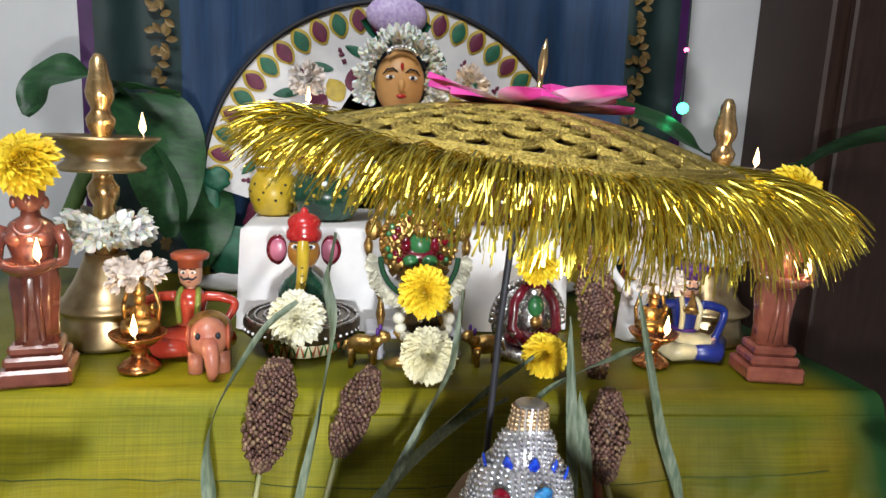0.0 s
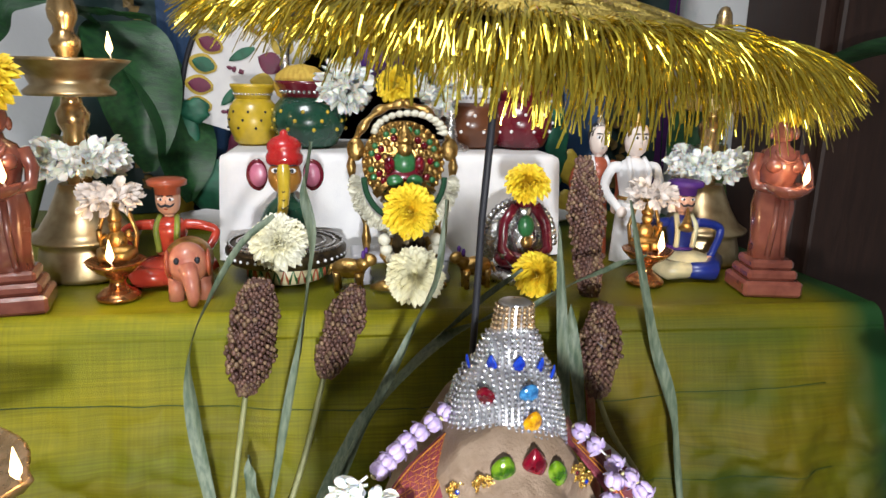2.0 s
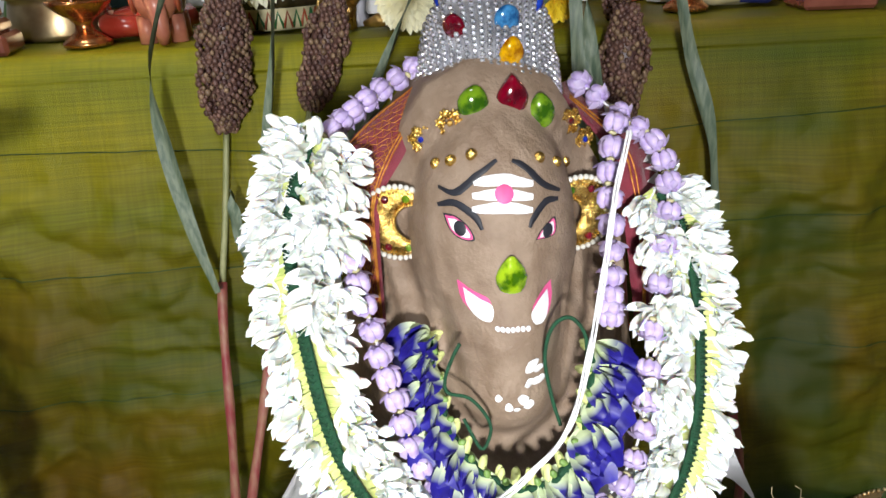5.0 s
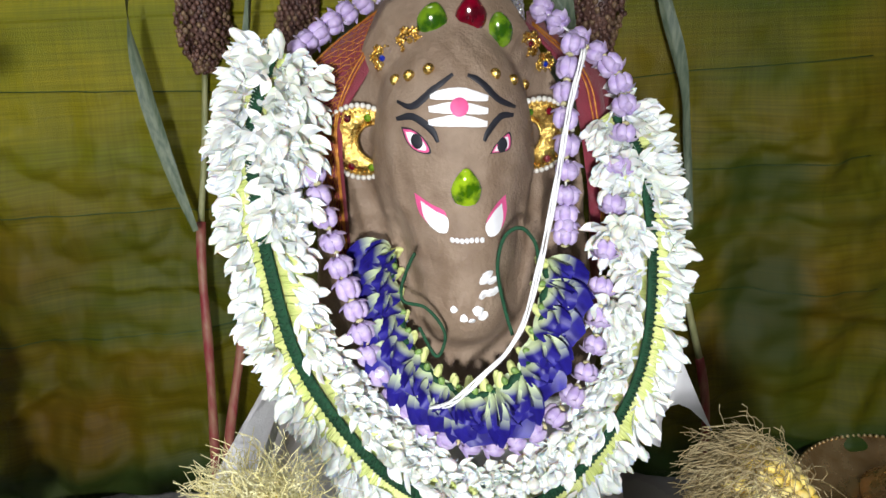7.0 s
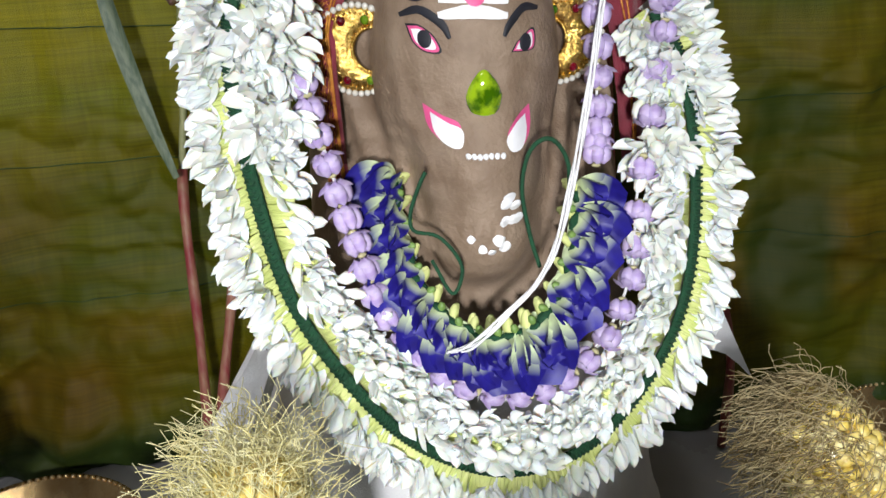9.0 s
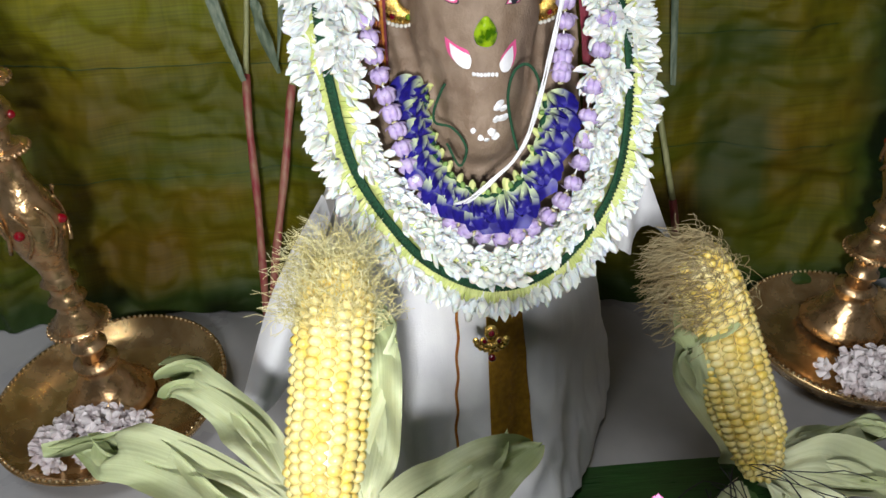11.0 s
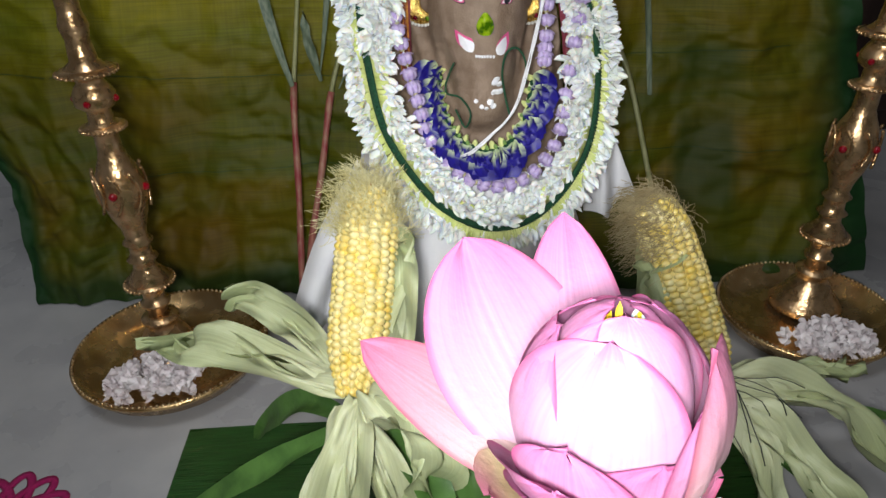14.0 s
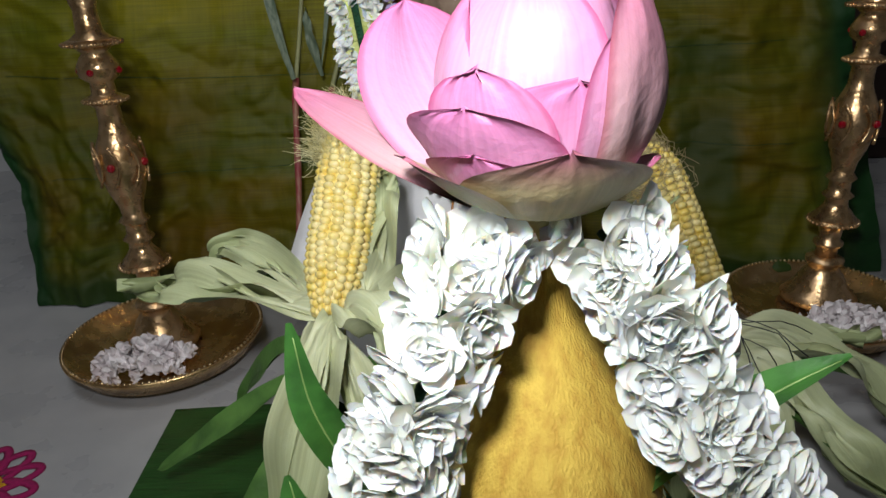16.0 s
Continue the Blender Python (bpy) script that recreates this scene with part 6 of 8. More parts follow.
sorghum((-0.003, 0.85, 0.640), (-0.024, 0.85, 0.505), 0.0265, [(-0.036, 0.83, 0.42), (-0.045, 0.78, 0.33), (-0.048, 0.73, 0.20), (-0.055, 0.68, 0.06), (-0.058, 0.665, 0.006)], 0.36,
        [([(-0.040, 0.76, 0.36), (-0.058, 0.78, 0.42), (-0.072, 0.8, 0.50), (-0.071, 0.8, 0.573), (-0.05, 0.8, 0.63), (-0.015, 0.8, 0.69), (0.02, 0.8, 0.725)], 0.0180, 1.2)])
sorghum((0.106, 0.85, 0.630), (0.066, 0.85, 0.522), 0.021, [(0.045, 0.83, 0.44), (0.012, 0.79, 0.34), (-0.008, 0.74, 0.24), (-0.035, 0.69, 0.12), (-0.055, 0.66, 0.006)], 0.40,
        [([(-0.002, 0.78, 0.364), (0.02, 0.79, 0.47), (0.042, 0.8, 0.58), (0.058, 0.8, 0.692), (0.052, 0.8, 0.75), (0.059, 0.8, 0.80)], 0.0120, 1.5), ([(0.0, 0.78, 0.36), (-0.012, 0.78, 0.42), (-0.015, 0.79, 0.46)], 0.0150, 1.0),
         ([(0.03, 0.74, 0.36), (0.08, 0.77, 0.45), (0.145, 0.8, 0.535), (0.21, 0.8, 0.60), (0.286, 0.8, 0.662)], 0.0165, 1.3), ([(0.05, 0.72, 0.36), (0.09, 0.75, 0.47), (0.13, 0.77, 0.53), (0.20, 0.79, 0.585), (0.26, 0.8, 0.61)], 0.0225, 0.6),
         ([(0.08, 0.74, 0.46), (0.15, 0.77, 0.58), (0.19, 0.79, 0.66), (0.20, 0.80, 0.74)], 0.0105, 1.0)])
sorghum((0.390, 0.82, 0.612), (0.394, 0.82, 0.495), 0.023, [(0.41, 0.80, 0.45), (0.45, 0.76, 0.38), (0.485, 0.72, 0.25), (0.51, 0.69, 0.13), (0.515, 0.68, 0.006)], 0.7,
        [([(0.499, 0.77, 0.322), (0.49, 0.79, 0.42), (0.472, 0.79, 0.498), (0.452, 0.8, 0.564), (0.43, 0.8, 0.64), (0.405, 0.8, 0.739)], 0.0150, 1.0), ([(0.335, 0.75, 0.43), (0.336, 0.79, 0.564), (0.325, 0.8, 0.71)], 0.0135, 0.8), ([(0.36, 0.76, 0.45), (0.35, 0.79, 0.56), (0.345, 0.80, 0.62)], 0.0150, 0.8)])
sorghum((0.400, 0.94, 0.770), (0.421, 0.935, 0.580), 0.0215, [(0.40, 0.87, 0.52), (0.385, 0.80, 0.44), (0.375, 0.72, 0.3), (0.37, 0.68, 0.1), (0.37, 0.67, 0.006)], 0.12,
        [([(0.25, 0.78, 0.57), (0.305, 0.8, 0.62), (0.386, 0.82, 0.65), (0.45, 0.84, 0.665)], 0.0067, 0.4)])

# ---- things on the table ----
M_RED = mat("red_lacquer", (0.5, 0.02, 0.02), 0.25, coat=0.6, scale=40)
M_ORANGE = mat("orange_paint", (0.42, 0.10, 0.045), 0.35, color2=(0.32, 0.065, 0.03), scale=30, coat=0.4)
M_SKIN = mat("pale_doll_paint", (0.66, 0.36, 0.24), 0.4, scale=30, coat=0.3)
M_OCHRE = mat("ochre_face_paint", (0.6, 0.33, 0.12), 0.45, color2=(0.52, 0.27, 0.09), scale=30)
M_GREENP = mat("green_lacquer", (0.03, 0.16, 0.05), 0.3, color2=(0.02, 0.11, 0.035), scale=40, coat=0.4)
M_DKGREENP = mat("dark_green_lacquer", (0.01, 0.06, 0.035), 0.25, coat=0.5, scale=40)
M_BLUEP = mat("blue_lacquer", (0.01, 0.025, 0.2), 0.3, coat=0.5, scale=40)
M_YELP = mat("yellow_lacquer", (0.6, 0.42, 0.03), 0.3, coat=0.4, scale=40)
M_CREAMP = mat("cream_lacquer", (0.66, 0.6, 0.36), 0.35, coat=0.4, scale=40)
M_MAROONP = mat("maroon_lacquer", (0.14, 0.008, 0.02), 0.25, coat=0.5, scale=40)
M_PURPLEP = mat("purple_cloth", (0.08, 0.02, 0.2), 0.6, scale=40)
M_SILVERM = mat("silver", (0.72, 0.71, 0.7), 0.25, 0.95, color2=(0.4, 0.39, 0.38), scale=90, bump=0.6, bscale=220)
M_GOLDM = mat("antique_gold", (0.62, 0.4, 0.13), 0.3, 0.9, color2=(0.3, 0.17, 0.05), scale=90, bump=0.6, bscale=220)
M_COPPER = mat("copper", (0.7, 0.33, 0.13), 0.25, 0.95, color2=(0.5, 0.2, 0.07), scale=70, bump=0.3, bscale=160)
M_DARKMETAL = mat("dark_bronze", (0.12, 0.09, 0.05), 0.3, 0.8, color2=(0.05, 0.04, 0.03), scale=70, bump=0.4, bscale=200)
M_MARBLE = mat("grey_marble", (0.45, 0.45, 0.48), 0.35, scale=60, color2=(0.38, 0.38, 0.42))
M_IVORY = mat("ivory_bud", (0.76, 0.74, 0.6), 0.5, scale=80, vary=0.08)
# white petal with the warm glow of the flames put into its colour
M_CANDLEPETAL = mat("candlelit_white_petal", (0.82, 0.74, 0.68), 0.55, scale=70, vary=0.08)

M_SCARLET = mat("scarlet_lacquer", (0.46, 0.055, 0.03), 0.22, color2=(0.36, 0.035, 0.02), scale=30, coat=0.6)
M_LIMEP = mat("lime_lacquer", (0.22, 0.27, 0.04), 0.3, scale=40, coat=0.4)
M_FAIRP = mat("fair_doll_paint", (0.76, 0.66, 0.60), 0.35, color2=(0.70, 0.58, 0.52), scale=30, coat=0.3)


def bloom(name, label, at, r, m, tilt=60, layers=6, group=""):
    """A chrysanthemum: many narrow petals in layers."""
    fl = thing(name, label, "flower", pose(*at, tilt, 0, rnd.uniform(-14, 14)), group)
    g = Shape()
    n = 30 * layers
    for i in range(n):
        # petals packed over a dome, the outer ones longer and lying flat
        c = 1 - 1.05 * (i + 0.5) / n
        el = math.degrees(math.asin(max(-1, min(1, c))))
        a = i * 137.508 + rnd.uniform(-8, 8)
        k = math.cos(math.radians(el))
        base = r * (0.42 + 0.12 * k)
        g.leafblade(r * (0.34 + 0.18 * k) * rnd.uniform(0.85, 1.1), r * 0.25, rnd.uniform(-0.9, -0.3), 0.5, 0, pose(0, 0, r * 0.05, 0, 0, a) @ pose(0, 0, 0, el) @ pose(0, base, 0, rnd.uniform(0, 14)), 4, 2)
    part("petal_head", g, m, fl)
    g = Shape()
    g.ball((0, 0, r * 0.05), (r * 0.5, r * 0.5, r * 0.46), 14, 8)
    part("heart", g, m, fl)
    return fl


def puff(name, label, at, r, n, m, parent=None, size=0.014, ring=None, cat="flowers"):
    """A cluster or ring of small white flowers."""
    fl = thing(name, label, cat, pose(*at))
    g = Shape()
    for k in range(n):
        if ring:
            a = rnd.uniform(0, math.tau)
            o = V((math.cos(a), math.sin(a), 0)) * ring
            d = V((math.cos(a), math.sin(a), rnd.uniform(-0.8, 0.8)))
            p = o + d.normalized() * r * rnd.uniform(0.4, 1)
        else:
            d = V((rnd.gauss(0, 1), rnd.gauss(0, 1), rnd.gauss(0, 1))).normalized()
            p = d * r * rnd.uniform(0.6, 1)
        floret(g, facing(p, d, (rnd.uniform(-1, 1), rnd.uniform(-1, 1), 1)), size * rnd.uniform(0.8, 1.2), 0, 5, 0.85)
    tagged(part("flower_mass", g, m, fl), kind="stuff")
    return fl


def oil_lamp(at, height, label, flames, fl_off):
    """A turned brass lamp of the standing kind, about 0.4 m high."""
    k = height / 0.40
    lp = thing("brass_oil_lamp", label, "lamp", pose(*at), "brass lamps on the table")
    g = Shape()
    g.lathe([(0.066 * k, 0.0), (0.068 * k, 0.006 * k), (0.060 * k, 0.04 * k), (0.058 * k, 0.048 * k), (0.072 * k, 0.052 * k), (0.074 * k, 0.057 * k), (0.060 * k, 0.066 * k), (0.045 * k, 0.09 * k), (0.034 * k, 0.115 * k), (0.028 * k, 0.13 * k)], 36)
    part("base", g, M_BRASSOLD, lp, "bell-shaped base")
    g = Shape()
    g.lathe([(0.016 * k, 0.128 * k), (0.016 * k, 0.14 * k), (0.021 * k, 0.145 * k), (0.0155 * k, 0.15 * k), (0.021 * k, 0.156 * k), (0.0155 * k, 0.162 * k), (0.017 * k, 0.18 * k), (0.0145 * k, 0.20 * k), (0.02 * k, 0.212 * k), (0.022 * k, 0.226 * k), (0.014 * k, 0.238 * k), (0.013 * k, 0.25 * k), (0.055 * k, 0.252 * k)], 28)
    part("stem", g, M_BRASS, lp)
    g = Shape()
    g.lathe([(0.056 * k, 0.25 * k), (0.058 * k, 0.256 * k), (0.048 * k, 0.264 * k), (0.052 * k, 0.274 * k), (0.076 * k, 0.294 * k), (0.079 * k, 0.298 * k), (0.076 * k, 0.299 * k), (0.05 * k, 0.285 * k), (0.0005, 0.28 * k)], 40)
    part("bowl", g, M_BRASSOLD, lp, "wide oil bowl")
    g = Shape()
    g.lathe([(0.012 * k, 0.28 * k), (0.012 * k, 0.30 * k), (0.018 * k, 0.312 * k), (0.02 * k, 0.322 * k), (0.013 * k, 0.332 * k), (0.012 * k, 0.337 * k), (0.018 * k, 0.35 * k), (0.019 * k, 0.36 * k), (0.013 * k, 0.385 * k), (0.0115 * k, 0.40 * k), (0.006 * k, 0.41 * k), (0.0005, 0.412 * k)], 24)
    part("finial", g, M_BRASS, lp, "polished finial")
    for f in flames:
        flame(pose(*f), 0.016)
    puff("flower_ring", "ring of white flowers tied round the lamp's stem", (at[0], at[1], at[2] + 0.165 * k), 0.026, 120, M_WHITEPETAL, None, 0.019, 0.026, "garland")


oil_lamp((-0.268, 1.10, TOP), 0.395, "dull brass oil lamp with a pointed finial and flower ring", ((-0.205, 1.07, 0.886),), 0)
oil_lamp((0.672, 1.11, TOP), 0.385, "dull brass oil lamp with a pointed finial and flower ring", ((0.69, 1.045, 0.878),), 0)


def lamp_lady(at, yaw, label):
    """A glazed statue of a standing lamp bearer on a stepped plinth, one plain mesh."""
    s_ = Shape()
    m = pose(*at, 0, 0, yaw)
    s_.box((-0.04, -0.036, 0), (0.04, 0.036, 0.022), 0, m, 0.004)
    s_.box((-0.034, -0.03, 0.022), (0.034, 0.03, 0.036), 0, m, 0.004)
    s_.box((-0.029, -0.026, 0.036), (0.029, 0.026, 0.05), 0, m, 0.004)
    s_.lathe([(0.024, 0.05), (0.023, 0.075), (0.025, 0.1), (0.027, 0.12), (0.024, 0.14), (0.021, 0.15), (0.026, 0.168), (0.0285, 0.185), (0.022, 0.196), (0.011, 0.203), (0.010, 0.21)], 28, 0, m, True, None, lambda a, z: 1 + 0.05 * math.cos(7 * a) * (1 if z < 0.15 else 0.2))
    s_.ball((0, -0.001, 0.226), (0.017, 0.018, 0.021), 18, 12, 0, m)
    s_.ball((0, -0.019, 0.224), (0.0032, 0.005, 0.005), 8, 6, 0, m)
    s_.ball((0, 0.004, 0.243), (0.013, 0.014, 0.010), 12, 8, 0, m)
    for sx in (-1, 1):
        s_.ball((sx * 0.013, -0.017, 0.178), (0.012, 0.011, 0.011), 12, 8, 0, m)
        s_.tube([m @ V(p) for p in ((sx * 0.027, 0, 0.19), (sx * 0.036, -0.006, 0.168), (sx * 0.034, -0.018, 0.15), (sx * 0.016, -0.034, 0.147))], [0.009, 0.0085, 0.007, 0.006], 10)
        s_.ball((sx * 0.017, -0.002, 0.219), (0.004, 0.005, 0.008), 8, 6, 0, m)
        s_.tube([m @ V(p) for p in ((sx * 0.006, -0.023, 0.14), (sx * 0.007, -0.026, 0.1), (sx * 0.01, -0.024, 0.056))], 0.004, 8)
    s_.lathe([(0.012, 0.136), (0.026, 0.146), (0.031, 0.155), (0.029, 0.155), (0.012, 0.147), (0.0005, 0.146)], 22, 0, m @ pose(0, -0.034, 0))
    s_.tube([m @ V((0.014 * math.cos(a), -0.012 + 0.010 * math.sin(a) - 0.008, 0.196 - 0.012 * max(0, -math.sin(a)))) for a in [k / 16 * math.tau for k in range(17)]], 0.0024, 6)
    solo("lamp_bearer_statue", s_, M_TERRA, label, "statue", "lamp bearer statues")
    p = m @ V((0.014, -0.05, 0.158))
    flame(pose(p.x, p.y, p.z), 0.015)
    q = m @ V((0, -0.004, 0.262))
    bloom("chrysanthemum", "yellow chrysanthemum placed on the statue's head", q, 0.040, M_YELLOW, 62, 6, "yellow flowers")


lamp_lady((-0.300, 0.945, TOP), 12, "glazed terracotta lamp-bearer statue on a stepped plinth")
lamp_lady((0.674, 0.935, TOP), -10, "glazed terracotta lamp-bearer statue on a stepped plinth")


def goddess_lamp(at):
    lp = thing("figure_oil_lamp", "small copper oil lamp with a seated gilt figure as its back", "lamp", pose(*at), "small figure lamps")
    g = Shape()
    g.lathe([(0.026, 0), (0.027, 0.004), (0.02, 0.01), (0.011, 0.016), (0.009, 0.024), (0.014, 0.03), (0.024, 0.036), (0.034, 0.046), (0.036, 0.05), (0.033, 0.05), (0.02, 0.042), (0.0005, 0.04)], 30, wob=lambda a, z: 1 + (0.22 * max(0, math.cos(a + math.pi / 2)) ** 8 if z > 0.04 else 0))
    part("bowl", g, M_COPPER, lp, "copper bowl with a pouring lip")
    g = Shape()
    g.ball((0, 0.012, 0.058), (0.023, 0.012, 0.010), 16, 8)
    g.ball((0, 0.012, 0.072), (0.013, 0.009, 0.014), 14, 8)
    g.ball((0, 0.010, 0.092), (0.008, 0.008, 0.009), 12, 8)
    g.lathe([(0.008, 0.098), (0.009, 0.102), (0.005, 0.112), (0.0005, 0.118)], 12, 0, pose(0, 0.010, 0))
    for sx in (-1, 1):
        g.tube([(sx * 0.012, 0.012, 0.08), (sx * 0.019, 0.006, 0.075), (sx * 0.017, 0.002, 0.087)], 0.0035, 8)
        g.tube([(sx * 0.02, 0.012, 0.058), (sx * 0.014, -0.004, 0.054), (sx * 0.002, -0.008, 0.055)], 0.006, 8)
        g.tube([(sx * 0.018, 0.018, 0.05), (sx * 0.023, 0.018, 0.08), (sx * 0.015, 0.018, 0.108), (0, 0.018, 0.118)], 0.003, 8)
    part("figure", g, M_GOLDM, lp, "plain gilt seated figure")
    puff("flower_tuft", "ring of candlelit white flowers on the small lamp", (at[0], at[1], at[2] + 0.128), 0.016, 34, M_CANDLEPETAL, None, 0.015, 0.012)
    flame(pose(at[0] + 0.004, at[1] - 0.032, at[2] + 0.054), 0.016)


goddess_lamp((-0.192, 0.975, TOP))
goddess_lamp((0.522, 0.985, TOP))


def doll(name, label, at, cols, seated=False, cap=False, yaw=0, size=(1, 1, 1), horn=False):
    """A plain painted doll in one mesh: cols are skin, coat, trousers, hat, hair, trim, eye white, horn."""
    s_ = Shape()
    m = Matrix.Identity(4)
    if seated:
        s_.ball((0, -0.012, 0.018), (0.052, 0.04, 0.02), 20, 8, 2, m)
        for sx in (-1, 1):
            s_.tube([m @ V(p) for p in ((sx * 0.05, -0.005, 0.02), (sx * 0.03, -0.05, 0.016), (-sx * 0.01, -0.046, 0.016))], [0.016, 0.014, 0.011], 10, 1 if sx > 0 else 2)
        z0 = 0.03
    else:
        s_.lathe([(0.024, 0), (0.022, 0.03), (0.019, 0.075)], 18, 2, m, True, None, lambda a, z: 1 + 0.08 * math.cos(8 * a))
        z0 = 0.07
    s_.lathe([(0.019, z0), (0.0165, z0 + 0.012), (0.022, z0 + 0.036), (0.0235, z0 + 0.046), (0.017, z0 + 0.055), (0.008, z0 + 0.06)], 22, 1, m)
    for sx in (-1, 1):
        elbow = (sx * (0.060 if seated else 0.040), 0.0, z0 + (0.034 if seated else 0.022))
        wrist = (sx * (0.036 if seated else 0.024), -0.026, z0 - 0.004)
        s_.tube(spline([m @ V(p) for p in ((sx * 0.020, 0, z0 + 0.048), (sx * (0.044 if seated else 0.032), 0.0, z0 + 0.046), elbow, wrist)], 16), [0.0075 - 0.0022 * k / 16 for k in range(17)], 10, 1)
        s_.ball(wrist, 0.0075, 10, 6, 0, m)
        # open waistcoat or neck garland in the trim colour
        s_.tube(spline([m @ V(p) for p in ((sx * 0.011, -0.003, z0 + 0.060), (sx * 0.0135, -0.0195, z0 + 0.046), (sx * 0.0125, -0.0205, z0 + 0.030), (sx * (0.012 if cap else 0.002), -0.0175, z0 + 0.014))], 12), 0.0042 if cap else 0.0036, 8, 5)
    s_.tube([m @ V((0.0185 * math.cos(k / 20 * math.tau), 0.0185 * math.sin(k / 20 * math.tau), z0 + 0.011)) for k in range(21)], 0.0024, 6, 3)
    s_.lathe([(0.007, z0 + 0.056), (0.007, z0 + 0.066)], 10, 0, m)
    hz = z0 + 0.082
    s_.lathe([(0.0088, hz - 0.019), (0.0135, hz - 0.014), (0.0160, hz - 0.004), (0.0162, hz + 0.006), (0.0130, hz + 0.015), (0.0005, hz + 0.019)], 22, 0, m)
    for sx in (-1, 1):
        s_.ball((sx * 0.0065, -0.0138, hz + 0.003), (0.0044, 0.0024, 0.0024), 10, 6, 6, m)
        s_.ball((sx * 0.0062, -0.0158, hz + 0.003), (0.0019, 0.0012, 0.0019), 8, 4, 4, m)
        s_.tube([m @ V((sx * x, -0.0162 + x * x * 12, hz + 0.0078 - 22 * (x - 0.006) ** 2)) for x in (0.002, 0.006, 0.010)], 0.0008, 5, 4)
        if cap:
            s_.tube(spline([m @ V(p) for p in ((0, -0.0168, hz - 0.005), (sx * 0.006, -0.0166, hz - 0.0065), (sx * 0.0105, -0.0135, hz - 0.003))], 8), [0.0019 - 0.0001 * k for k in range(9)], 6, 4)
    s_.ball((0, -0.0168, hz - 0.0005), (0.0019, 0.0024, 0.003), 8, 6, 0, m)
    s_.ball((0, -0.0152, hz - 0.0105), (0.0030, 0.0014, 0.0013), 8, 4, 3, m)
    if cap:
        s_.lathe([(0.0163, hz + 0.008), (0.0172, hz + 0.018), (0.0255, hz + 0.021), (0.0262, hz + 0.027), (0.022, hz + 0.0295), (0.0005, hz + 0.031)], 24, 3, m)
    else:
        s_.ball((0, 0.004, hz + 0.005), (0.0172, 0.0162, 0.0172), 18, 10, 4, m)
        for k in range(11):
            b = math.pi * k / 10
            s_.ball((0.0150 * math.cos(b), -0.0075, hz + 0.006 + 0.0125 * math.sin(b)), 0.0021, 6, 5, 3, m)
        s_.lathe([(0.006, hz + 0.018), (0.0065, hz + 0.023), (0.002, hz + 0.03), (0.0004, hz + 0.034)], 10, 3, m)
    if horn:
        ln_ = spline([m @ V(p) for p in ((0, -0.0165, hz - 0.010), (-0.003, -0.028, hz - 0.020), (-0.008, -0.040, hz - 0.036))], 12)
        s_.tube(ln_, [0.0022 + 0.0088 * (k / 12) ** 2 for k in range(13)], 12, 7)
    return solo(name, s_, cols, label, "doll", "painted dolls", m=pose(*at, 0, 0, yaw) @ Matrix.Diagonal((*size, 1)))


doll("painted_doll", "painted wooden doll in orange tunic and cap, arms akimbo", (-0.143, 1.055, TOP), [M_SKIN, M_SCARLET, M_SCARLET, M_ORANGE, M_BLACK, M_LIMEP, M_WHITEPAINT, M_GOLDM], True, True)
doll("painted_doll", "painted wooden doll in blue with a horn and purple cap", (0.598, 1.035, TOP), [M_SKIN, M_BLUEP, M_CREAMP, M_PURPLEP, M_BLACK, M_CREAMP, M_WHITEPAINT, M_GOLDM], True, True, -8, (1, 1, 1), True)
doll("painted_doll", "dancing doll in white with gold trim and headdress", (0.548, 1.11, TOP), [M_FAIRP, M_WHITECLOTH, M_WHITECLOTH, M_GOLDM, M_DARKMETAL, M_WHITEPAINT, M_WHITEPAINT, M_GOLDM], False, False, 0, (1.15, 1.15, 1.28))
doll("painted_doll", "dancing doll in an orange dress with dark hair", (0.503, 1.15, TOP), [M_FAIRP, M_ORANGE, M_ORANGE, M_SILVERM, M_BLACK, M_WHITEPAINT, M_WHITEPAINT, M_GOLDM], False, False, 0, (1.0, 1.0, 1.26))

# small painted elephant beside the orange doll
s = Shape()
m = pose(-0.102, 0.965, TOP, 0, 0, 8)
s.ball((0, 0.02, 0.048), (0.03, 0.034, 0.028), 18, 12, 1, m)
s.ball((0, -0.014, 0.05), (0.024, 0.022, 0.027), 18, 12, 0, m)
s.tube([m @ V(p) for p in ((0, -0.028, 0.05), (0.004, -0.04, 0.034), (0.006, -0.042, 0.014), (0.004, -0.036, 0.004))], [0.012, 0.010, 0.008, 0.006], 10, 0)
for sx in (-1, 1):
    s.ball((sx * 0.024, -0.012, 0.05), (0.004, 0.014, 0.018), 12, 8, 2, m)
    s.ball((sx * 0.012, -0.033, 0.058), (0.0035, 0.002, 0.0045), 8, 6, 3, m)
    for y in (-0.002, 0.04):
        s.lathe([(0.010, 0), (0.009, 0.03)], 12, 0, m @ pose(sx * 0.017, y, 0))
solo("toy_elephant", s, [mat("rosy_elephant_paint", (0.5, 0.2, 0.12), 0.4, color2=(0.4, 0.12, 0.08), scale=60, coat=0.3), M_GOLDM, M_ORANGE, M_BLACK], "small painted wooden elephant with a patterned saddle cloth", "figurine")

